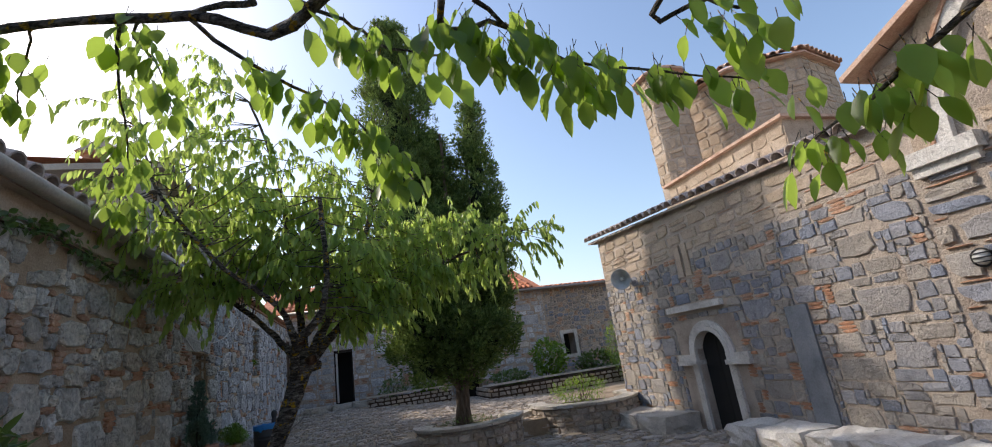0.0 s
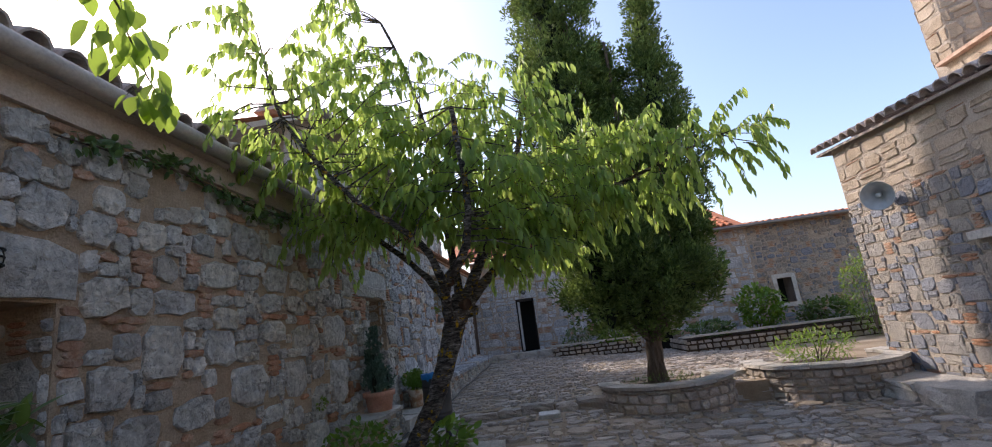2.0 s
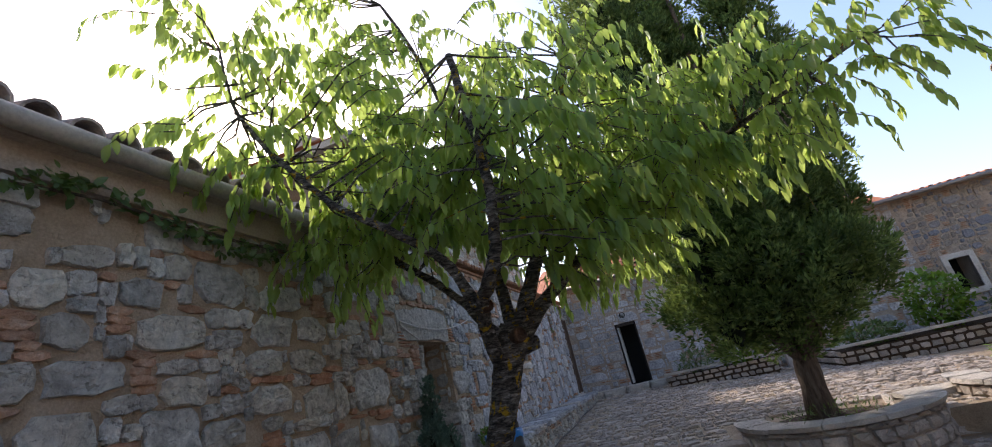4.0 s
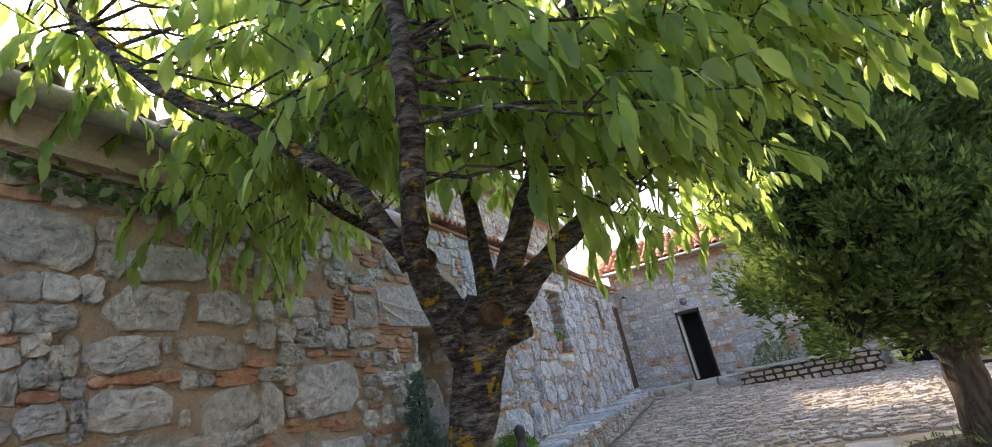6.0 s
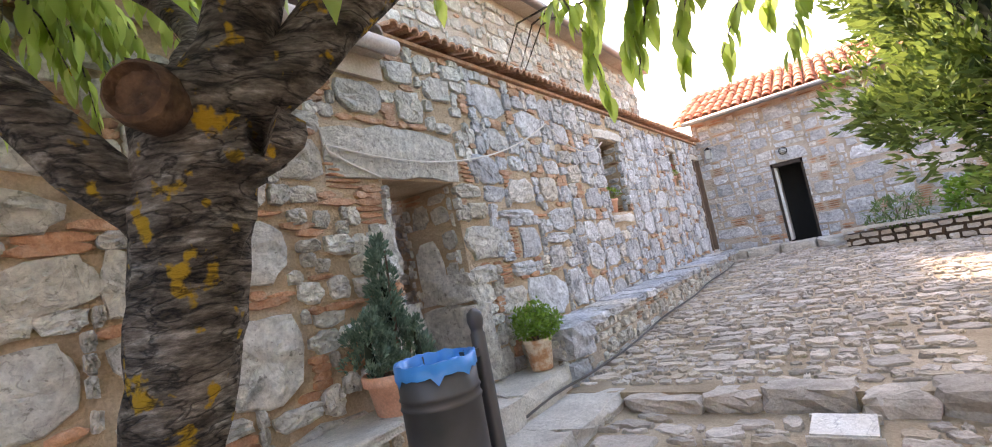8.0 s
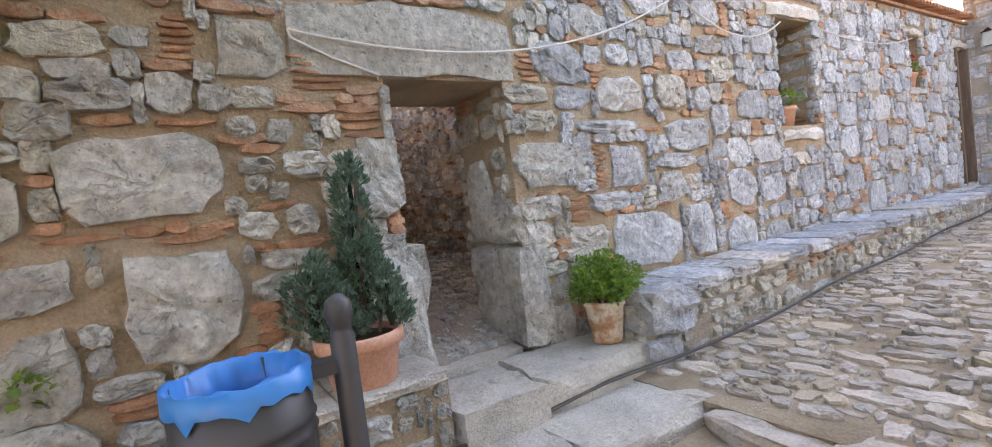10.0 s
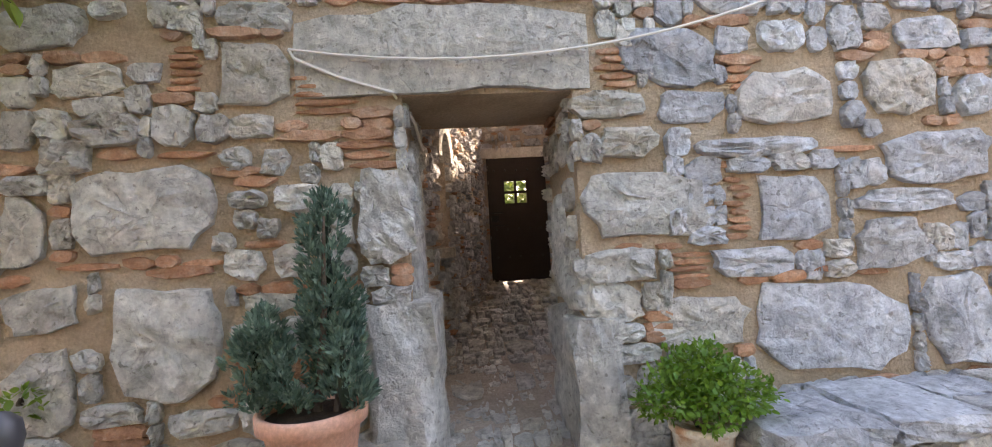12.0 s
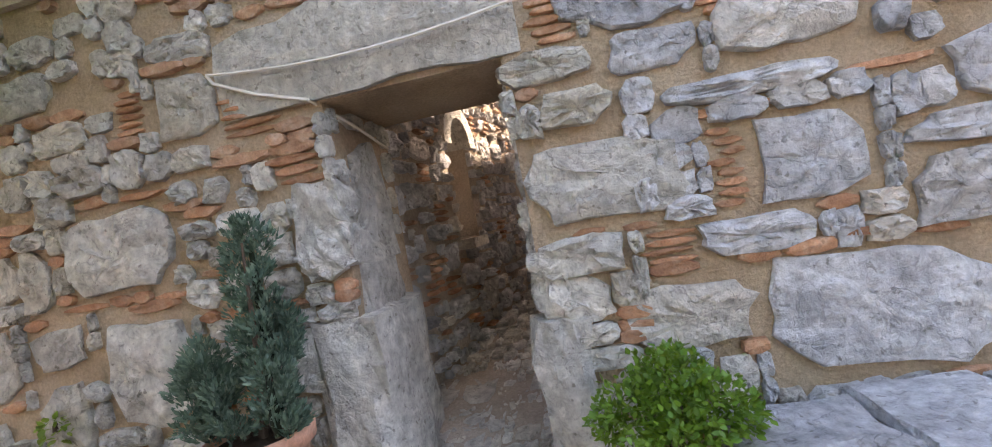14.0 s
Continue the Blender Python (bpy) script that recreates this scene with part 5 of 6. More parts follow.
nr = part("roof", M().add([(WX - 1, NY - 0.3, 3.97), (7.4, NY - 0.3, 3.97), (7.4, NY + 3.5, 5.5), (WX - 1, NY + 3.5, 5.5), (7.4, NY - 0.25, 3.9), (13.8, NY - 0.25, 3.9), (13.8, NY + 2.5, 4.3), (7.4, NY + 2.5, 4.3), (WX - 1, NY - 0.3, 3.93), (7.4, NY - 0.3, 3.93)], [(0, 1, 2, 3), (4, 5, 6, 7), (8, 9, 1, 0), (1, 9, 2)]), tile_i, north)
tiles(nr, (WX - 0.3, NY - 0.36, 3.99), (1, 0, 0), (0, 3.8, 1.53), 44, 9, 0.222, 0.46, (tile_o, tile_i), r=0.1, seed=14)
tiles(nr, (7.4, NY - 0.32, 3.93), (1, 0, 0), (0, 2.75, 0.4), 28, 3, 0.222, 0.46, (tile_o, tile_i), r=0.1, seed=15, limit=60)
part("gutter", M().tube([(WX - 0.1, NY - 0.4, 3.93), (13, NY - 0.4, 3.93)], 0.06, 10), zinc, north, smooth=True)

# closing walls behind the camera and to the side
tagged(part("wall_south", M().box(-3.2, -6.0, -0.1, 12.5, -5.5, 3.6), mortar), "plain rubble wall closing the yard", "wall", kind="structure")

# ---- planters ----


def planter(name, label, cx, cy, r, z0, z1, a0, a1, seed, depth_in=0.28):
    """A low curved wall of small stones under flat coping slabs, with soil inside."""
    p = thing(name, label, "planter")
    rng = random.Random(seed)
    n = 40
    core = M()
    v = [(cx + rr * math.cos(radians(a0 + (a1 - a0) * k / n)), cy + rr * math.sin(radians(a0 + (a1 - a0) * k / n)), z) for rr, z in ((r - 0.03, z0), (r - 0.03, z1), (r - depth_in, z1), (r - depth_in, z0)) for k in range(n + 1)]
    q = n + 1
    core.add(v, [(i * q + k, i * q + k + 1, ((i + 1) % 4) * q + k + 1, ((i + 1) % 4) * q + k) for i in range(4) for k in range(n)])
    part("core", core, mortar_grey, p)
    part("soil", M().lathe([(r - depth_in + 0.02, z1 - 0.09), (0.001, z1 - 0.02)], cx, cy, 24), soil, p)
    z = z0
    while z < z1 - 0.05:
        h = rng.uniform(0.09, 0.15)
        h = min(h, z1 - z)
        a = a0
        while a < a1:
            w = rng.uniform(0.13, 0.26)
            da = math.degrees(w / r)
            m_ = radians(a + da / 2)
            nn = Vector((math.cos(m_), math.sin(m_), 0))
            uu = Vector((0, 0, 1)).cross(nn)
            c = Vector((cx, cy, z + h / 2)) + nn * (r - 0.035)
            ob = new("stone", lib_mesh("block", rng.randrange(12), pave_o))
            ob.parent = p
            sx, sy, d = w - 0.012, h - 0.012, rng.uniform(0.03, 0.055)
            ob.matrix_basis = Matrix(((uu.x * sx, 0, nn.x * d, c.x), (uu.y * sx, 0, nn.y * d, c.y), (0, sy, 0, c.z), (0, 0, 0, 1)))
            a += da
        z += h
    a = a0
    while a < a1 - 1:
        da = min(math.degrees(rng.uniform(0.35, 0.6) / r), a1 - a)
        g = 0.4
        m = M()
        k = 4
        zz = z1 + rng.uniform(0, 0.012)
        ring = [(cx + rr * math.cos(radians(a + g + (da - 2 * g) * j / k)), cy + rr * math.sin(radians(a + g + (da - 2 * g) * j / k)), z_) for z_ in (zz, zz + 0.05) for rr in (r - depth_in - 0.02, r + 0.05 + rng.uniform(-0.02, 0.02)) for j in range(k + 1)]
        q = k + 1
        f = []
        for j in range(k):
            f += [(2 * q + j, 3 * q + j, 3 * q + j + 1, 2 * q + j + 1), (q + j, q + j + 1, 3 * q + j + 1, 3 * q + j), (j, 2 * q + j, 2 * q + j + 1, j + 1), (j, j + 1, q + j + 1, q + j)]
        f += [(0, q, 3 * q, 2 * q), (k, 2 * q + k, 3 * q + k, q + k)]
        part("coping", m.add(ring, f), slab, p)
        a += da
    return p


planter("planter", "round rubble planter with slab coping round the cypress", 1.93, 9.97, 1.02, -0.15, 0.33, 168, 378, 110)
planter("planter", "half-round rubble planter with a light green shrub", 4.55, 10.3, 1.15, -0.15, 0.33, 150, 375, 111)
for i in range(3):
    slab_piece("yard_step", 2.75, 9.85 + i * 0.33, 3.6, 10.3 + i * 0.33, -0.15, 0.02 + i * 0.13, slab, kb, 120 + i, worn=0.02)


def box_planter(name, label, x0, y0, x1, y1, z0, z1, seed):
    p = thing(name, label, "planter")
    part("core", M().box(x0 + 0.02, y0 + 0.02, z0, x1 - 0.02, y1, z1 - 0.09), soil, p)
    for o, u, nn, ln in (((x0, y0, z0), (1, 0, 0), (0, -1, 0), x1 - x0), ((x1, y0, z0), (0, 1, 0), (1, 0, 0), y1 - y0), ((x0, y1, z0), (0, -1, 0), (-1, 0, 0), y1 - y0)):
        o2 = Vector(o) - Vector(nn) * 0.03
        lay(p, courses(ln, z1 - z0 - 0.04, (0.1, 0.16), (0.15, 0.3), 0.012, seed, [], 0.0), o2, u, (0, 0, 1), nn, 0.04, "block", (pave_o, pave_i, brick_o, brick_i), seed, near=(-1, -1, 99, 9))
    for k in range(int((x1 - x0) / 0.5)):
        w = (x1 - x0) / int((x1 - x0) / 0.5)
        part("coping", M().box(x0 - 0.03 + k * w, y0 - 0.05, z1, x0 - 0.04 + (k + 1) * w, y0 + 0.24, z1 + 0.05), slab, p)
    return p


box_planter("planter", "straight rubble planter in front of the north house", 0.1, 17.7, 2.95, 18.6, 0.15, 0.72, 130)
box_planter("planter", "long rubble planter below the small window", 4.0, 16.6, 11.5, 18.6, -0.1, 0.55, 131)
tb = thing("tree_bed", "flagstone-edged bed at the foot of the cherry tree", "planter")
part("soil", M().box(-2.48, 5.6, -0.05, -0.85, 7.4, 0.16), soil, tb)
for i, (x0, y0, x1, y1) in enumerate(((-0.95, 6.0, -0.45, 6.55), (-0.95, 6.57, -0.42, 7.15), (-1.6, 7.2, -0.97, 7.48), (-0.95, 5.5, -0.5, 5.98), (-1.7, 5.45, -0.97, 5.7))):
    slab_piece("edging", x0, y0, x1, y1, -0.05, 0.29, slab, tb, 140 + i, worn=0.02)

# ---- plants ----


def bez(pts, n):
    """A smooth curve through the given points."""
    pts = [Vector(p) for p in pts]
    out = []
    for i in range(len(pts) - 1):
        p0, p1, p2, p3 = pts[max(i - 1, 0)], pts[i], pts[i + 1], pts[min(i + 2, len(pts) - 1)]
        for k in range(n):
            t = k / n
            out.append(0.5 * ((2 * p1) + (p2 - p0) * t + (2 * p0 - 5 * p1 + 4 * p2 - p3) * t * t + (3 * p1 - p0 - 3 * p2 + p3) * t ** 3))
    out.append(pts[-1])
    return out


def limb(m, pts, r0, r1, seed, n=10):
    c = bez(pts, 5)
    k = len(c) - 1
    rng = random.Random(seed)
    m.tube([p + unit(rng) * 0.008 for p in c], [(r0 + (r1 - r0) * (i / k) ** 0.8) * (1 + 0.06 * math.sin(i * 2.1 + seed)) for i in range(k + 1)], n, 0.07, seed)
    return c


WALKWAY = [Vector((0.4, 2.0, 1.45)), Vector((0.4, 4.0, 1.45)), Vector((0.3, 5.4, 1.4)), Vector((0.35, 6.6, 1.4)), Vector((0.1, 8.4, 1.4))]


def clear(p, d):
    """Keeps the walkway through the yard free of leaves."""
    for a, b in zip(WALKWAY, WALKWAY[1:]):
        t = max(0, min(1, (p - a).dot(b - a) / (b - a).length_squared))
        if (p - (a + (b - a) * t)).length < d:
            return False
    if 6.85 < p.y and p.z < 2.42 and not (7.6 < p.y and p.z > 2.0 and p.x > -0.5):
        return False
    return p.x > WX + 0.06 or p.z > 3.6


def shoots(m, places, blobs, limbs, count, seed, leaf=(0.08, 0.13), keep=0.62, droop=1.0, per=(9, 16), length=(0.3, 0.6)):
    """Leafy shoots in the crown: each blob is (centre, radii, share)."""
    rng = random.Random(seed)
    pts = [p for c in limbs for p in c]
    total = sum(b[2] for b in blobs)
    for c, r, share in blobs:
        for _ in range(int(count * share / total)):
            u = unit(rng)
            k = rng.uniform(0.25, 1.0) ** 0.5
            o = Vector(c) + Vector((u.x * r[0], u.y * r[1], u.z * r[2])) * k
            if not clear(o, keep + 0.1):
                continue
            base = min(pts, key=lambda p: (p - o).length_squared)
            way = (o - base).normalized() * 0.6 + Vector((rng.uniform(-0.6, 0.6), rng.uniform(-0.6, 0.6), rng.uniform(0.1, 1.3)))
            way.normalize()
            ln = rng.uniform(*length)
            p, d, line = o.copy(), way.copy(), [o.copy()]
            n = rng.randint(*per)
            for i in range(n):
                d = (d + Vector((0, 0, -0.13 * droop)) + unit(rng) * 0.06).normalized()
                p = p + d * (ln / n)
                line.append(p.copy())
                if not clear(p, keep):
                    continue
                side = unit(rng)
                ld = (side * 0.65 + Vector((0, 0, -1.05 * droop)) + d * 0.3).normalized()
                up = (side * 0.9 + Vector((0, 0, 0.5)) + unit(rng) * 0.5).normalized()
                places.append((p, ld, up, rng.uniform(*leaf)))
            if rng.random() < 0.35 and (o - base).length < 0.9:
                mid = (o + base) / 2 + unit(rng) * 0.06
                m.tube([base, mid, o, line[len(line) // 2], line[-1]], [0.009, 0.007, 0.005, 0.0035, 0.002], 4)
            else:
                m.tube([line[0], line[len(line) // 2], line[-1]], [0.005, 0.004, 0.002], 4)


# cherry tree
cherry = thing("cherry_tree", "cherry tree with lichen-spotted trunk and drooping green leaves", "tree", at=(0, 0, 0))
tm_ = M()
trunk_line = bez([(-1.4, 6.43, 0.05), (-1.24, 6.45, 0.45), (-1.0, 6.5, 0.88), (-0.84, 6.53, 1.27), (-0.73, 6.55, 1.6), (-0.62, 6.56, 1.84)], 6)
tm_.tube(trunk_line, [0.093 + 0.045 * max(0, 1 - z / 0.5) + 0.02 * max(0, (z - 1.1) / 0.6) for z in [p.z for p in trunk_line]], 20, 0.09, 1)
part("trunk", tm_, bark, cherry, smooth=True)
lines = []
CHERRY_LIMBS = [
    ([(-0.78, 6.52, 1.56), (-0.72, 6.16, 1.93), (-0.48, 5.82, 2.12), (-0.37, 5.68, 2.32), (-0.32, 5.6, 2.7), (-0.35, 5.5, 3.5)], 0.06, 0.025),
    ([(-0.72, 6.55, 1.74), (-0.93, 6.66, 2.0), (-1.2, 6.78, 2.3), (-1.75, 6.5, 2.9), (-2.1, 6.1, 3.7)], 0.055, 0.018),
    ([(-0.66, 6.6, 1.78), (-0.72, 6.75, 2.3), (-0.85, 6.9, 3.2), (-1.0, 6.9, 4.4), (-1.3, 6.7, 5.4)], 0.06, 0.014),
    ([(-0.64, 6.57, 1.76), (-0.45, 6.62, 2.12), (-0.24, 6.63, 2.5), (0.08, 6.62, 3.1), (0.3, 6.7, 4.0)], 0.075, 0.025),
    ([(-0.6, 6.6, 1.76), (-0.34, 6.88, 2.07), (0.0, 7.25, 2.4), (0.5, 7.4, 2.7), (1.3, 7.3, 3.0), (2.5, 7.0, 3.35)], 0.072, 0.015),
    ([(-0.1, 6.95, 2.25), (0.0, 7.5, 2.5), (0.15, 8.0, 2.55), (0.6, 8.5, 2.5)], 0.03, 0.008),
    ([(-0.71, 6.1, 1.96), (-0.8, 5.95, 2.26), (-1.0, 5.7, 2.5), (-1.4, 5.45, 2.85), (-1.9, 5.35, 3.6), (-2.1, 5.4, 4.3)], 0.045, 0.008),
]
for i, (pts, r0, r1) in enumerate(CHERRY_LIMBS):
    lm = M()
    lines.append(limb(lm, pts, r0, r1, 10 + i, 14))
    part("limb", lm, bark, cherry, smooth=True)
for i, (c, nrm, r) in enumerate((((-0.575, 6.435, 1.76), (0.65, -0.75, 0.0), 0.045), ((-0.655, 6.1, 1.97), (0.85, -0.45, 0.15), 0.036))):
    k = part("knot", M().lathe([(r * 1.2, -0.08), (r * 1.28, 0.0), (r * 1.2, 0.022), (r, 0.03), (r * 0.85, 0.012), (0.001, 0.008)], 0, 0, 14), cutwood, cherry, "dark round pruning scar")
    k.matrix_basis = look(Vector(c), Vector(c) - Vector(nrm))
sm = M()
limb(sm, [(-0.68, 6.57, 1.66), (-0.58, 6.6, 1.69), (-0.53, 6.62, 1.7)], 0.075, 0.058, 33, 12)
part("stub", sm, bark, cherry, "sawn-off limb stub", smooth=True)
crown_places, twig = [], M()
BLOBS = [
    ((-1.55, 6.5, 2.78), (0.7, 0.6, 0.22), 1.3), ((-1.2, 6.4, 3.3), (1.1, 0.8, 0.7), 1.2), ((-0.3, 6.6, 3.2), (1.0, 0.9, 0.8), 1.4),
    ((0.5, 6.9, 2.85), (0.8, 0.6, 0.6), 1.6), ((1.5, 7.05, 3.0), (0.8, 0.5, 0.4), 0.9), ((2.4, 6.95, 3.25), (0.55, 0.3, 0.22), 0.35),
    ((-0.9, 6.7, 4.2), (0.8, 0.6, 0.7), 0.6), ((-1.65, 6.3, 4.9), (0.3, 0.35, 0.8), 0.4), ((0.2, 6.7, 4.0), (0.5, 0.4, 0.5), 0.45), ((1.2, 7.1, 3.5), (0.5, 0.3, 0.3), 0.3), ((0.4, 6.8, 2.45), (0.45, 0.4, 0.35), 0.5),
    ((-0.3, 5.75, 2.75), (0.5, 0.4, 0.4), 0.6), ((-1.6, 5.7, 3.5), (0.7, 0.6, 0.55), 0.7), ((-2.1, 5.4, 3.9), (0.4, 0.6, 0.7), 0.45),
    ((0.03, 7.85, 2.3), (0.2, 0.18, 0.12), 0.16), ((-0.36, 7.95, 2.4), (0.12, 0.12, 0.1), 0.09), ((0.55, 8.5, 2.45), (0.35, 0.25, 0.12), 0.16),
    ((0.05, 6.2, 2.35), (0.4, 0.4, 0.3), 0.5), ((-0.2, 7.0, 2.6), (0.6, 0.5, 0.35), 0.7),
]
shoots(twig, crown_places, BLOBS, lines, 1200, 21, leaf=(0.09, 0.15), droop=1.15)
part("twig", twig, bark, cherry, kind="stuff")
leaves("crown", crown_places, cherry_leaf, cherry, leaf_shape(0.2, 0.07, 0.2))

# cypress in the round planter
cypress = thing("cypress", "old dark green cypress with several spires", "tree")
cm = M()
limb(cm, [(1.8, 9.9, 0.2), (1.85, 9.92, 0.8), (1.9, 9.95, 1.5), (1.8, 9.95, 3.0), (1.5, 10.0, 5.0), (1.3, 10.0, 8.0)], 0.17, 0.04, 3, 14)
part("trunk", cm, bark_dark, cypress, smooth=True)
for i, pts in enumerate(([(1.87, 9.92, 0.9), (2.2, 9.9, 1.5), (2.4, 9.9, 3.0), (2.5, 9.95, 5.0), (2.6, 10.0, 6.5)], [(1.85, 9.9, 0.95), (1.55, 9.7, 1.4), (1.4, 9.65, 2.0)], [(1.88, 9.9, 1.0), (2.0, 9.4, 1.5), (2.1, 9.1, 2.2)], [(1.9, 9.95, 1.5), (1.95, 9.9, 4.0), (2.0, 9.9, 6.5)])):
    lm = M()
    limb(lm, pts, 0.08, 0.025, 40 + i, 8)
    part("limb", lm, bark_dark, cypress, smooth=True)
SPIRES = [(1.87, 9.97, 1.1, 4.2, 1.22), (1.05, 10.1, 2.2, 9.4, 1.0), (1.85, 10.3, 2.6, 6.6, 0.7), (2.75, 10.0, 2.2, 7.2, 0.62), (2.4, 9.75, 1.4, 4.2, 0.8), (1.2, 9.6, 1.25, 4.2, 0.85), (1.7, 9.4, 1.3, 3.6, 0.8)]


def fronds(spires, count, seed, size, pins, lean=1.0, gap=0.34, clump=0.2, per=60):
    """Small sprays gathered in round tufts over lumpy spindle shapes; gap leaves holes."""
    rng = random.Random(seed)
    out = []
    area = [(s[3] - s[2]) * s[4] for s in spires]
    for s, a in zip(spires, area):
        cx, cy, z0, z1, r = s
        for _ in range(max(3, int(count * a / sum(area) / per))):
            t = rng.random()
            z = z0 + (z1 - z0) * t
            prof = (min(1.0, t / 0.22) ** 0.6) * (max(0.0, 1 - t) ** 0.33)
            ang = rng.uniform(0, 2 * math.pi)
            lump = noise.noise(Vector((math.cos(ang) * 1.6 + cx * 3, math.sin(ang) * 1.6 + cy, z * 1.5)))
            if lump < -gap:
                continue
            k = prof * r * (0.95 + 0.5 * lump) * (1 - 0.3 * rng.random() ** 2)
            o = Vector((math.cos(ang), math.sin(ang), 0))
            c = Vector((cx, cy, z)) + o * k
            cr = clump * rng.uniform(0.6, 1.25)
            for _j in range(int(per * rng.uniform(0.7, 1.3))):
                u = unit(rng)
                p = c + Vector((u.x, u.y, u.z * 1.2)) * cr * rng.uniform(0.3, 1.0) ** 0.5
                sc = size * rng.uniform(0.6, 1.3)
                base = (u * 0.8 + o * 0.4 + Vector((0, 0, lean * 0.7))).normalized()
                for _k in range(pins):
                    d = (base + unit(rng) * 0.5).normalized()
                    out.append((p + unit(rng) * sc * 0.3, d, unit(rng), sc))
    return out


needle = (np.array([(0, 0, 0), (-0.17, 0.45, 0.03), (0, 1, 0), (0.17, 0.45, 0.03)]), [(0, 3, 2, 1)])
leaves("crown", fronds(SPIRES, 90000, 51, 0.07, 3, 1.0, 0.5, 0.17, 60), cypress_leaf, cypress, needle)

leaves("inner_crown", fronds([(x, y, z0 + 0.15, z1 - 0.2, r * 0.66) for x, y, z0, z1, r in SPIRES], 40000, 52, 0.075, 3, 1.0, 0.9, 0.24, 60), cypress_leaf, cypress, needle)


# solid spindles added inside a crown to carry its painted shade
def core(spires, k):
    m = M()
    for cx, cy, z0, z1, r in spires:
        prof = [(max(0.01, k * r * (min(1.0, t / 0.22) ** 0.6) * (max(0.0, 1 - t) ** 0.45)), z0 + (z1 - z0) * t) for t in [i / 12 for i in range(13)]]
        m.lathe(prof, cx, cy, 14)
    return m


# lumpy near-black core: the shade between the cypress tufts, as colour
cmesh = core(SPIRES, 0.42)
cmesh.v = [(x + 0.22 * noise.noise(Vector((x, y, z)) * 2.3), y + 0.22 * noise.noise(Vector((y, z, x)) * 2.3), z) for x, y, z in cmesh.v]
part("inner_foliage", cmesh, foliage_shade, cypress)


def pot(profile, mat, name, label, at):
    p = thing(name, label, "plant pot", at=at)
    part("pot", M().lathe(profile, 0, 0, 36), mat, p, smooth=True)
    return p


# potted conifer beside the passage door
pc = pot([(0.001, 0.0), (0.145, 0.0), (0.16, 0.02), (0.19, 0.2), (0.218, 0.21), (0.222, 0.265), (0.212, 0.275), (0.193, 0.27), (0.188, 0.235), (0.001, 0.235)], terracotta, "potted_conifer", "blue-green conifer in a large terracotta pot", (-2.24, 8.24, 0.58))
part("soil", M().lathe([(0.188, 0.237), (0.001, 0.245)], 0, 0, 24), soil, pc)
part("stem", M().tube([(0, 0.02, 0.25), (0.0, 0.06, 0.6), (0, 0.08, 1.05)], [0.02, 0.014, 0.005], 6).tube([(0, -0.05, 0.25), (0.02, -0.16, 0.5)], [0.014, 0.006], 6).tube([(0.02, 0.1, 0.25), (0.05, 0.14, 0.5)], [0.012, 0.005], 6), bark_dark, pc)
leaves("foliage", fronds([(-0.06, 0.07, 0.3, 1.13, 0.115), (0.02, -0.2, 0.27, 0.66, 0.13), (0.06, -0.08, 0.27, 0.5, 0.08), (0.08, 0.15, 0.27, 0.56, 0.09)], 3000, 61, 0.034, 5, 1.6, 0.6, 0.045, 22), conifer_leaf, pc, needle)
# smaller painted-shade cores behind the conifer sprays
part("inner_foliage", core([(-0.06, 0.07, 0.3, 1.03, 0.11), (0.02, -0.2, 0.28, 0.6, 0.12), (0.08, 0.15, 0.28, 0.52, 0.09)], 0.3), foliage_shade, pc)


def bush(places, c, r, count, seed, leaf, spread=0.9, up=0.5):
    rng = random.Random(seed)
    for _ in range(count):
        u = unit(rng)
        k = rng.uniform(0.35, 1.0) ** 0.4 * (1 + 0.4 * noise.noise(Vector((u.x, u.y, u.z)) * 2.5 + Vector(c)))
        p = Vector(c) + Vector((u.x * r[0], u.y * r[1], u.z * r[2])) * k
        d = (u + Vector((0, 0, up)) + unit(rng) * spread).normalized()
        places.append((p, d, (u * 0.3 + Vector((0, 0, 1)) + unit(rng) * 0.5).normalized(), rng.uniform(*leaf)))


oval = leaf_shape(0.3, 0.06, 0.05)
lance = leaf_shape(0.11, 0.03, 0.08)
# box bush in the peeling pot
pb = pot([(0.001, 0.0), (0.095, 0.0), (0.1, 0.015), (0.128, 0.245), (0.14, 0.25), (0.14, 0.28), (0.125, 0.282), (0.118, 0.25), (0.001, 0.25)], oldpot, "potted_box_bush", "bright green box bush in a flaking painted pot", (-2.2, 9.87, 0.39))
pl = []
for bc, br in (((0, 0, 0.44), 0.17), ((0.08, 0.13, 0.42), 0.13), ((0.05, -0.14, 0.42), 0.13), ((-0.1, 0.02, 0.45), 0.14), ((0.13, 0.0, 0.38), 0.12), ((0.03, 0.03, 0.54), 0.1), ((0.02, 0.22, 0.36), 0.07), ((0.0, -0.22, 0.37), 0.07)):
    bush(pl, bc, (br, br, br * 0.8), int(30000 * br * br), 62 + int(br * 900), (0.018, 0.036), 1.2, 0.4)
part("stem", M().tube([(0, 0, 0.2), (0.02, 0.03, 0.42)], [0.012, 0.005], 6).tube([(0, 0, 0.2), (-0.05, -0.08, 0.42)], [0.01, 0.004], 6).tube([(0, 0, 0.2), (0.07, -0.04, 0.4)], [0.01, 0.004], 6), bark_dark, pb)
leaves("foliage", pl, box_leaf, pb, oval)

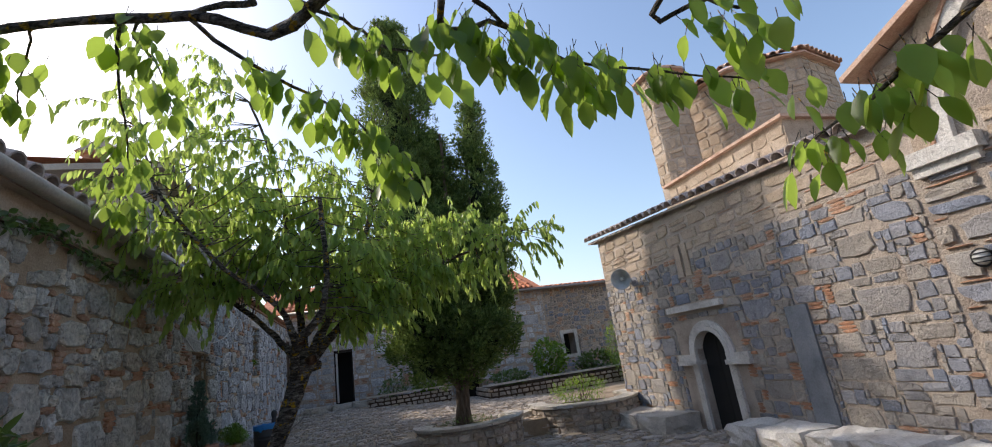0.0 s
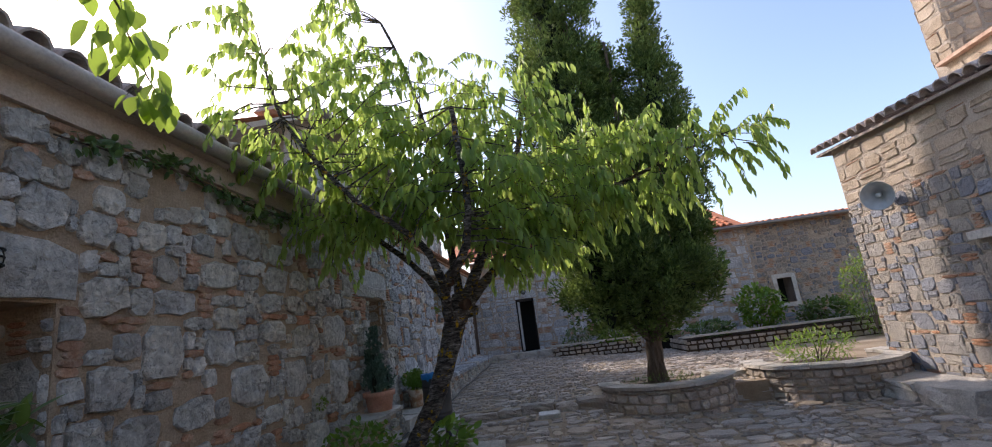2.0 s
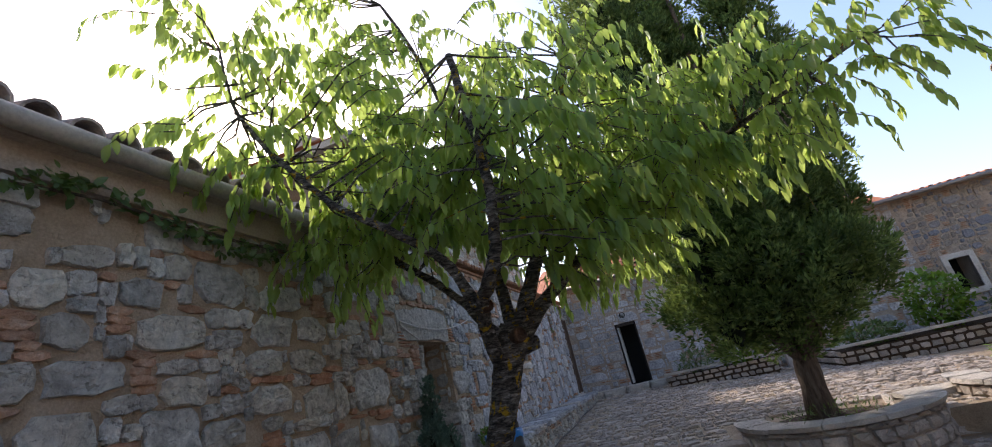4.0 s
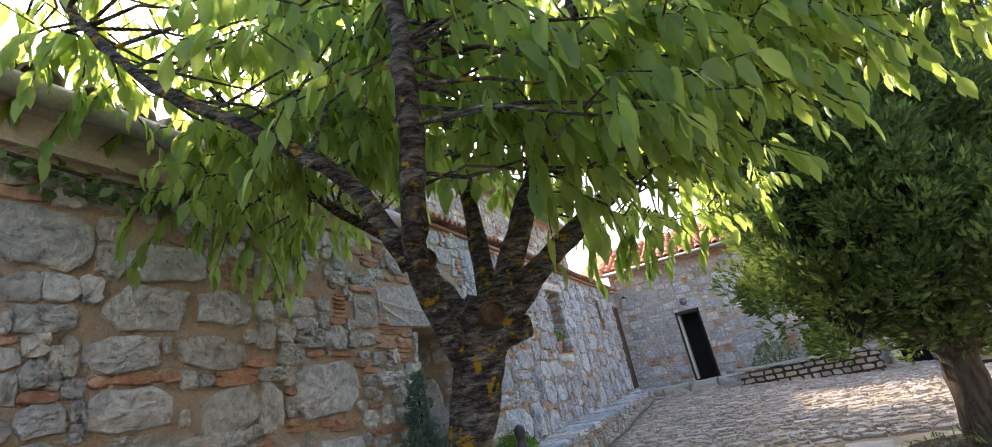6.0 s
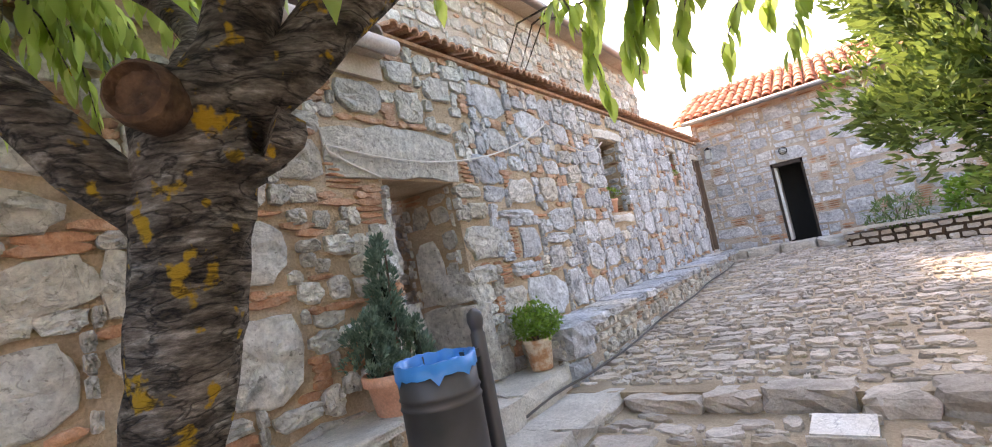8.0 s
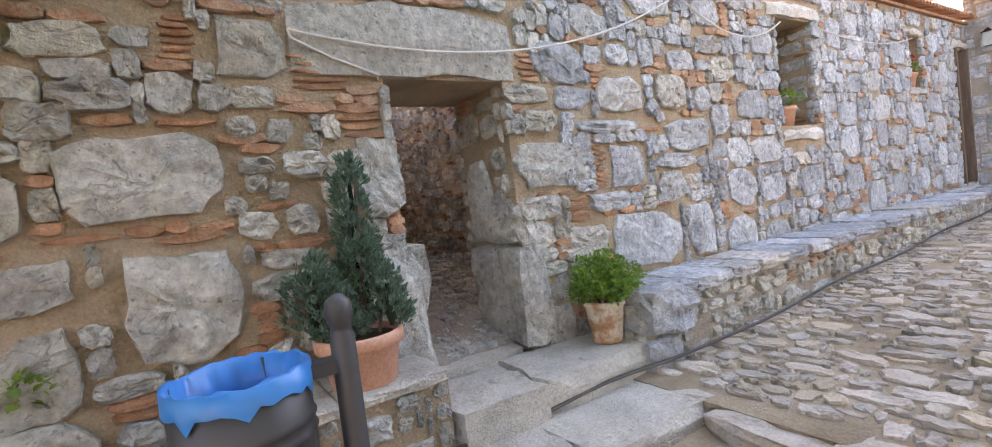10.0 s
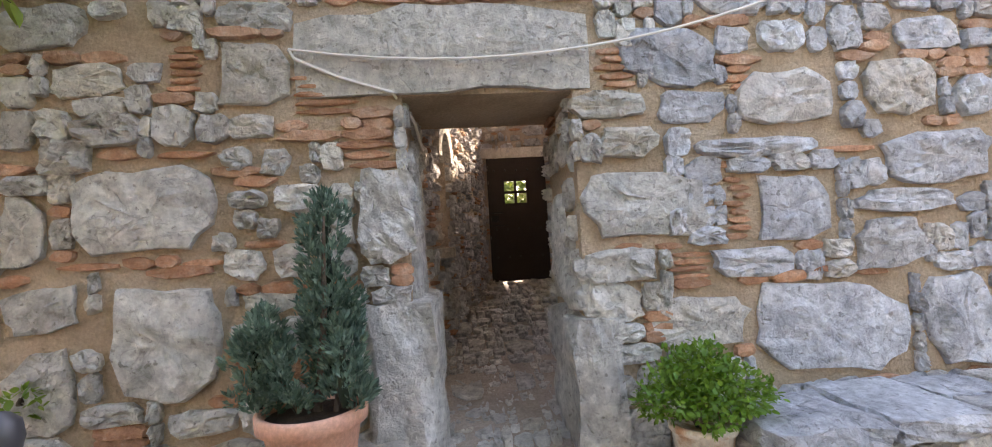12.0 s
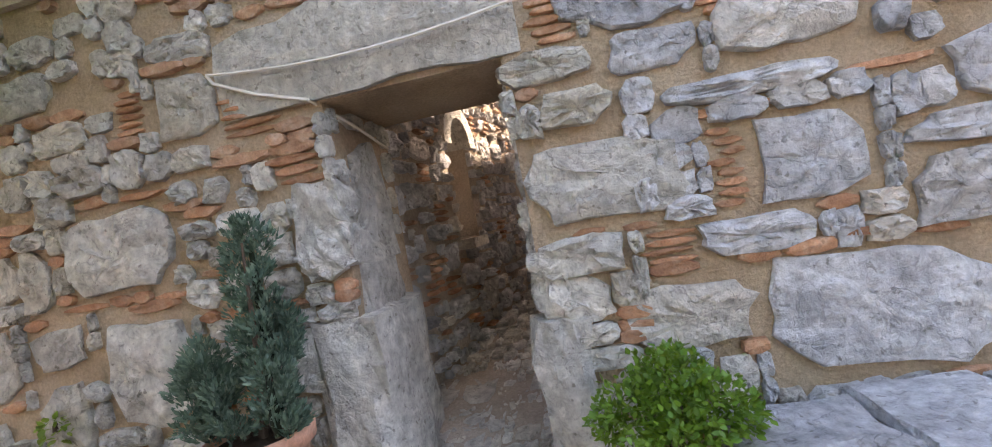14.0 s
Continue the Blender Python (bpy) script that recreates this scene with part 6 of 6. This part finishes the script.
# small pots on the window sills
for y, z, red in ((13.22, 1.83, 0), (16.78, 2.32, 1)):
    p = pot([(0.001, 0), (0.1, 0), (0.13, 0.17), (0.145, 0.175), (0.145, 0.215), (0.13, 0.215), (0.12, 0.18), (0.001, 0.18)], terracotta, "potted_plant", "small terracotta pot with " + ("red geranium flowers" if red else "a sprawling green plant"), (WX - 0.12, y, z))
    q = []
    bush(q, (0, 0, 0.29), (0.17, 0.19, 0.12), 200, 63 + red, (0.04, 0.06))
    leaves("foliage", q, light_leaf, p, oval)
    if red:
        q = []
        bush(q, (0.02, 0.0, 0.42), (0.1, 0.12, 0.09), 90, 65, (0.03, 0.05))
        leaves("flowers", q, red_petal, p, oval)


def shrub(name, label, c, r, count, seed, leaf, mat, shape, base, cat="shrub", stems=5):
    s = thing(name, label, cat)
    q = []
    bush(q, c, r, count, seed, leaf, 1.5, 0.3)
    leaves("foliage", q, mat, s, shape)
    rng = random.Random(seed)
    m = M()
    for k in range(stems):
        e = Vector(c) + Vector((rng.uniform(-0.6, 0.6) * r[0], rng.uniform(-0.6, 0.6) * r[1], rng.uniform(0, 0.6) * r[2]))
        m.tube([base, (Vector(base) + e) / 2 + unit(rng) * 0.03, e], [0.015, 0.01, 0.004], 5)
    part("stem", m, bark_dark, s, kind="stuff")
    return s


shrub("oleander", "grey-green oleander bush beside the low door", (-1.85, 2.6, 1.05), (0.42, 0.54, 0.62), 3600, 71, (0.08, 0.14), oleander_leaf, leaf_shape(0.17, 0.03, 0.08), (-1.9, 2.7, -0.02), stems=9)
shrub("herb_shrub", "leafy green shrub at the foot of the tree", (-1.75, 6.3, 0.45), (0.4, 0.45, 0.3), 600, 72, (0.05, 0.08), box_leaf, oval, (-1.75, 6.3, 0.2))
shrub("broadleaf_plant", "low broad-leaved plant by the tree trunk", (-1.05, 6.95, 0.42), (0.28, 0.3, 0.16), 130, 73, (0.09, 0.15), box_leaf, oval, (-1.05, 6.95, 0.2))
shrub("planter_shrub", "light green shrub in the half-round planter", (4.3, 9.9, 0.58), (0.55, 0.5, 0.25), 700, 74, (0.06, 0.12), light_leaf, lance, (4.3, 9.9, 0.25))
shrub("low_plants", "small herbs round the cypress trunk", (1.85, 9.7, 0.36), (0.6, 0.55, 0.1), 420, 75, (0.04, 0.08), oleander_leaf, lance, (1.85, 9.6, 0.24), "plants")
shrub("planter_bush", "rounded green bush in the straight planter", (2.2, 18.0, 1.0), (0.6, 0.45, 0.4), 900, 76, (0.08, 0.13), box_leaf, oval, (2.2, 18.1, 0.6))
shrub("planter_bush", "small grey-green bush in the straight planter", (1.0, 18.0, 0.95), (0.5, 0.4, 0.3), 600, 77, (0.09, 0.14), oleander_leaf, lance, (1.0, 18.1, 0.6))
shrub("planter_bush", "green bush in the long planter", (6.6, 17.3, 1.15), (0.65, 0.55, 0.65), 1100, 78, (0.1, 0.16), box_leaf, oval, (6.4, 17.4, 0.4))
shrub("planter_bush", "dark low bush in the long planter", (8.6, 17.6, 0.8), (0.9, 0.45, 0.35), 900, 79, (0.1, 0.15), oleander_leaf, oval, (8.6, 17.6, 0.4))
shrub("planter_bush", "low dark plants in the long planter", (5.0, 17.3, 0.7), (0.7, 0.5, 0.25), 600, 82, (0.09, 0.14), oleander_leaf, oval, (4.9, 17.3, 0.4))
shrub("pale_bush", "tall pale yellow-green bush beside the church corner", (9.0, 16.1, 1.2), (0.6, 0.55, 1.1), 1400, 80, (0.09, 0.16), light_leaf, lance, (8.7, 15.6, 0.2))
shrub("wall_weed", "small green weed growing out of the wall", (WX + 0.06, 6.95, 0.9), (0.06, 0.1, 0.06), 60, 81, (0.03, 0.06), light_leaf, oval, (WX, 6.95, 0.88), "weed", 2)
# creeper under the west eave
cr = thing("creeper", "thin dark creeper hanging along the wall top", "creeper")
q = []
rng = random.Random(83)
for i in range(360):
    y = rng.uniform(3.9, 6.6)
    q.append((Vector((WX + rng.uniform(0.03, 0.12), y, 2.95 + 0.08 * math.sin(y * 3) + rng.uniform(-0.08, 0.06))), unit(rng) + Vector((0.4, 0, -0.6)), Vector((1, 0, 0.4)), rng.uniform(0.05, 0.09)))
leaves("foliage", q, oleander_leaf, cr, oval)
part("stem", M().tube([(WX + 0.05, 3.8, 2.9), (WX + 0.06, 4.8, 2.98), (WX + 0.07, 5.8, 2.92), (WX + 0.08, 6.7, 2.95)], [0.006, 0.01, 0.012, 0.014], 5), bark_dark, cr)

shrub("bush_outside", "sunlit green bush outside the alley gate", (-8.8, 10.0, 2.55), (0.45, 1.2, 0.6), 2600, 95, (0.1, 0.18), oleander_leaf, oval, (-9.2, 9.8, 0.6))

# overhanging branches of the mulberry near the church
mul = thing("mulberry_tree", "mulberry tree with large green leaves overhanging the yard", "tree")
mt = M()
limb(mt, [(2.6, -3.2, -0.05), (2.5, -3.1, 1.2), (2.2, -2.7, 2.4)], 0.17, 0.12, 5, 12)
part("trunk", mt, bark, mul, smooth=True)
mplaces, mtw = [], M()
rng = random.Random(91)


def hang(curve, start, count, leaf, drop=1.0, wide=0.085):
    """Leaves on short stalks along a branch, hanging from the part of it after start."""
    n = len(curve) - 1
    for _ in range(count):
        t = start + (1 - start) * rng.random()
        k = min(n - 1, int(t * n))
        p = curve[k].lerp(curve[k + 1], t * n - k) + unit(rng) * wide
        a = rng.uniform(0, 2 * math.pi)
        side = Vector((math.cos(a), math.sin(a), 0))
        d = (side * rng.uniform(0.15, 0.7) + Vector((0, 0, -drop))).normalized()
        q = p + d * 0.04
        mtw.tube([p, q], [0.0018, 0.0014], 3)
        mplaces.append((q, d, (side + Vector((0, 0, 0.5)) + unit(rng) * 0.35).normalized(), rng.uniform(*leaf)))


FORK = (2.2, -2.7, 2.3)
BOUGHS = [
    ([FORK, (0.9, -0.6, 3.1), (-0.04, 1.52, 2.82), (-0.57, 1.83, 2.95), (-1.28, 2.09, 3.05), (-1.75, 2.35, 3.05)], 0.036, 0.014, 0.8, 40),
    ([(-0.3, 1.68, 2.9), (-0.59, 1.91, 3.0), (-0.32, 2.17, 2.9), (0.04, 2.29, 2.74), (0.3, 2.31, 2.42)], 0.014, 0.004, 0.42, 120),
    ([(-0.2, 1.6, 2.87), (0.01, 1.7, 2.86), (0.2, 1.78, 2.8), (0.45, 1.74, 2.74)], 0.01, 0.004, 0.1, 60),
    ([FORK, (0.6, -0.4, 3.0), (0.3, 1.18, 2.58), (0.51, 1.26, 2.53), (0.78, 1.36, 2.42)], 0.025, 0.004, 0.55, 90),
    ([(0.4, 1.2, 2.56), (0.69, 1.34, 2.48), (0.92, 1.36, 2.46), (1.14, 1.25, 2.36), (1.45, 1.14, 2.28)], 0.008, 0.003, 0.35, 64),
    ([FORK, (1.2, -0.6, 2.9), (1.01, 1.06, 2.56), (1.11, 1.04, 2.48), (1.23, 0.98, 2.42)], 0.02, 0.004, 0.68, 26),
    ([FORK, (1.7, -0.6, 2.5), (1.43, 0.6, 2.14), (1.47, 0.88, 2.08), (1.5, 1.24, 2.03)], 0.02, 0.003, 0.55, 50),
    ([(-0.75, 1.9, 2.97), (-0.87, 2.1, 3.04), (-0.88, 2.4, 3.1), (-0.9, 2.7, 3.0)], 0.008, 0.003, 0.15, 70),
    ([(-0.85, 1.93, 2.97), (-1.04, 2.42, 2.98), (-1.19, 2.91, 2.84), (-1.42, 3.4, 2.7)], 0.008, 0.003, 0.5, 60),
    ([(-1.2, 2.06, 3.04), (-1.33, 2.27, 2.98), (-1.42, 2.4, 2.86)], 0.006, 0.003, 0.2, 20),
]
for i, (pts, r0, r1, start, count) in enumerate(BOUGHS):
    lm = M()
    hang(limb(lm, pts, r0, r1, 60 + i, 8), start, count, (0.08, 0.135))
    part("branch", lm, bark, mul, smooth=True)
part("twig", mtw, bark, mul, kind="stuff")
leaves("crown", mplaces, big_leaf, mul, leaf_shape(0.3, 0.06, 0.12))

# ---- loose things ----
lb = thing("litter_bin", "dark grey sheet-metal litter bin with a blue bag", "bin", at=(-1.28, 7.66, 0))
part("drum", M().lathe([(0.001, 0.42), (0.165, 0.42), (0.17, 0.44), (0.172, 0.53), (0.179, 0.535), (0.172, 0.545), (0.172, 0.57), (0.179, 0.575), (0.172, 0.585), (0.174, 0.85), (0.181, 0.855), (0.174, 0.865), (0.174, 0.89), (0.181, 0.895), (0.174, 0.905), (0.176, 1.03), (0.168, 1.03), (0.164, 0.5), (0.001, 0.5)], 0, 0, 36), dark_metal, lb, smooth=True)
bl = M()
rng = random.Random(4)
prof = [(0.145, 0.76), (0.155, 0.95), (0.168, 1.042), (0.182, 1.04), (0.183, 0.985)]
n = 40
bl.add([((r + (0.012 * math.sin(k * 2.3) if i in (0, 1) else 0)) * math.cos(2 * math.pi * k / n), (r + (0.012 * math.sin(k * 2.3) if i in (0, 1) else 0)) * math.sin(2 * math.pi * k / n), z - ((0.03 if k % 7 == 0 else rng.uniform(0, 0.006)) if i == 4 else 0) + (rng.uniform(-0.006, 0.006))) for i, (r, z) in enumerate(prof) for k in range(n)], [(i * n + k, i * n + (k + 1) % n, (i + 1) * n + (k + 1) % n, (i + 1) * n + k) for i in range(4) for k in range(n)])
bl.add([(0.15 * math.cos(2 * math.pi * k / n), 0.15 * math.sin(2 * math.pi * k / n), 0.77 + 0.02 * math.sin(k * 1.7)) for k in range(n)], [tuple(range(n))])
part("bag", bl, bag, lb, "blue plastic bag folded over the rim", smooth=True)
part("post", M().lathe([(0.036, -0.03), (0.036, 1.08), (0.03, 1.09), (0.03, 1.105), (0.034, 1.115), (0.041, 1.145), (0.036, 1.18), (0.018, 1.197), (0.001, 1.204)], 0.04, 0.27, 20), dark_metal, lb, smooth=True)
part("bracket", M().box(0.0, 0.16, 0.98, 0.06, 0.25, 1.02), dark_metal, lb)
hs = thing("horn_loudspeaker", "grey horn loudspeaker on the church corner", "loudspeaker")
hp = part("horn", M().lathe([(0.03, -0.28), (0.05, -0.2), (0.09, -0.1), (0.17, 0.0), (0.205, 0.03), (0.21, 0.04), (0.2, 0.035), (0.16, -0.01), (0.08, -0.1), (0.04, -0.2), (0.001, -0.2)], 0, 0, 28), horn_grey, hs, smooth=True)
hp.matrix_basis = look(Vector((CX - 0.33, 8.72, 2.64)), Vector((CX, 9.0, 2.72)))
hp2 = part("driver", M().lathe([(0.001, -0.1), (0.035, -0.1), (0.035, -0.01), (0.02, 0.0), (0.001, 0.0)], 0, 0, 16), horn_grey, hs, smooth=True)
hp2.matrix_basis = hp.matrix_basis.copy()
part("bracket", M().box(CX - 0.2, 8.86, 2.56, CX + 0.02, 8.92, 2.62).box(CX - 0.2, 8.86, 2.62, CX - 0.15, 8.92, 2.68), horn_grey, hs)


def bulkhead(at, n, label):
    w = thing("wall_lamp", label, "lamp", at=at)
    e = [(0.001, 0.07), (0.04, 0.066), (0.062, 0.045), (0.07, 0.015), (0.07, 0.0)]
    a = part("glass", M().lathe(e, 0, 0, 20), glass_lamp, w, smooth=True)
    c = M()
    for k in range(3):
        pts = [(0.08 * math.cos(math.pi * j / 8), (k - 1) * 0.04, 0.082 * math.sin(math.pi * j / 8)) for j in range(9)]
        c.tube(pts, 0.006, 5)
    c.tube([(0.082 * math.cos(2 * math.pi * j / 20), 0.082 * math.sin(2 * math.pi * j / 20), 0.015) for j in range(21)], 0.009, 6)
    b = part("cage", c, iron, w)
    m = look((0, 0, 0), Vector(n) * -1)
    a.matrix_basis, b.matrix_basis = m, m.copy()
    return w


bulkhead((WX + 0.05, 3.5, 2.12), (1, 0, 0), "caged black bulkhead lamp on the lintel")
bulkhead((-0.65, NY - 0.03, 2.72), (0, -1, 0), "small bulkhead lamp over the doorway")
bulkhead((CX - 0.03, 3.0, 1.75), (-1, 0, 0), "pale bulkhead lamp on the church wall")
wl = thing("wall_lantern", "small black wall lantern in the corner", "lamp", at=(-2.2, NY, 3.1))
part("body", M().box(-0.06, -0.16, -0.12, 0.06, -0.04, 0.1), glass_lamp, wl)
part("cap", M().add([(-0.08, -0.18, 0.1), (0.08, -0.18, 0.1), (0.08, -0.02, 0.1), (-0.08, -0.02, 0.1), (0, -0.1, 0.18)], [(0, 1, 4), (1, 2, 4), (2, 3, 4), (3, 0, 4), (0, 3, 2, 1)]), iron, wl)
part("arm", M().box(-0.015, -0.05, 0.0, 0.015, 0.0, 0.03), iron, wl)
mh = thing("manhole_cover", "pale square inspection cover in the paving", "cover", at=(0, 0, 0))
part("plate", M().box(-0.15, 9.3, -0.02, 0.17, 9.62, 0.122), marble, mh)
for y0 in (9.28, 9.62):
    part("rim", M().box(-0.17, y0, -0.02, 0.19, y0 + 0.02, 0.112), slab, mh)
# slack cable across the wall, and the hose along the bench
cb = thing("cable", "thin pale cable slung slack across the wall", "cable")


def sag(a, b, drop, n=16):
    a, b = Vector(a), Vector(b)
    return [a.lerp(b, i / n) + Vector((0.02 * math.sin(math.pi * i / n), 0, -drop * 4 * (i / n) * (1 - i / n))) for i in range(n + 1)]


part("strand", M().tube(sag((WX + 0.06, 8.14, 2.42), (WX + 0.06, 11.35, 2.98), 0.28), 0.007, 6), cable_white, cb)
part("strand", M().tube(sag((WX + 0.06, 11.35, 2.98), (WX + 0.06, 13.0, 2.9), 0.25), 0.007, 6), cable_white, cb)
part("strand", M().tube(sag((WX + 0.05, 13.9, 2.9), (WX + 0.05, 16.6, 3.0), 0.12), 0.007, 6), cable_white, cb)
part("strand", M().tube([(WX + 0.06, 8.14, 2.42), (WX + 0.05, 8.16, 2.38), (WX + 0.05, 8.35, 2.29), (WX + 0.04, 8.6, 2.21), (WX - 0.2, 8.68, 2.12), (WX - 0.6, 8.68, 2.05)], 0.008, 6), cable_white, cb)
hs2 = thing("hose", "dark irrigation hose lying along the bench foot", "hose")
hp_ = [(-2.0 + 0.02, 9.0, 0.2), (-1.97, 9.6, 0.24), (-1.9, 10.15, 0.25)]
hp_ += [(-1.88 + 0.03 * math.sin(i * 1.3), 10.5 + i * 0.55, up_z(-1.9, 10.5 + i * 0.55) + 0.035) for i in range(14)]
part("pipe", M().tube(bez([(-1.98, 7.8, 0.03), (-1.99, 8.4, 0.2)] + hp_, 3), 0.012, 6), hose_black, hs2)

# ---- paving, last ----


def low_warp(c):
    return Vector((c.x, c.y, low_z(c.x, c.y) - 0.034 - 0.012 * noise.noise(c * 1.3)))


def up_warp(c):
    return Vector((c.x, c.y, up_z(c.x, c.y) - 0.036 - 0.014 * noise.noise(c * 1.1)))


lp = pack(8.0, 12.7, 0.07, [], [(0, 9.6, 0.95, 12.7), (0.0, 8.4, 1.9, 10.5), (2.3, 12.2, 2.75, 12.7)], [(0.3, 0.5, 0.2, 0.4, 500), (0.2, 0.35, 0.14, 0.25, 1500)], 151, ((2, 4), (1, 3), 0.0, 0.8))
lay(ground, lp, (-2.5, -3.0, 0), (1, 0, 0), (0, 1, 0), (0, 0, 1), 0.03, "pave", (pave_o, pave_i, pave_o, pave_i), 152, near=(0.9, 10.8, 3.6, 12.7), limit=200, warp=low_warp, turn=0.5, shrink=0.012)
lp = pack(8.0, 9.1, 0.06, [], [(0, 0, 0.5, 8.4), (3.3, 0, 5.5, 1.2), (5.9, 0, 8.0, 1.2)], [(0.2, 0.38, 0.13, 0.24, 700), (0.14, 0.26, 0.1, 0.17, 900)], 153, ((2, 4), (1, 3), 0.0, 0.92), min_h=1)
lp = [(u, v, w, h, "stone") for u, v, w, h, k in lp] 
lay(terrace, lp, (-2.5, 10.0, 0), (1, 0, 0), (0, 1, 0), (0, 0, 1), 0.03, "pave", (pave_o, pave_i, pave_o, pave_i), 154, near=(0.6, 0.0, 3.2, 2.2), limit=280, warp=up_warp, turn=0.5, shrink=0.01)
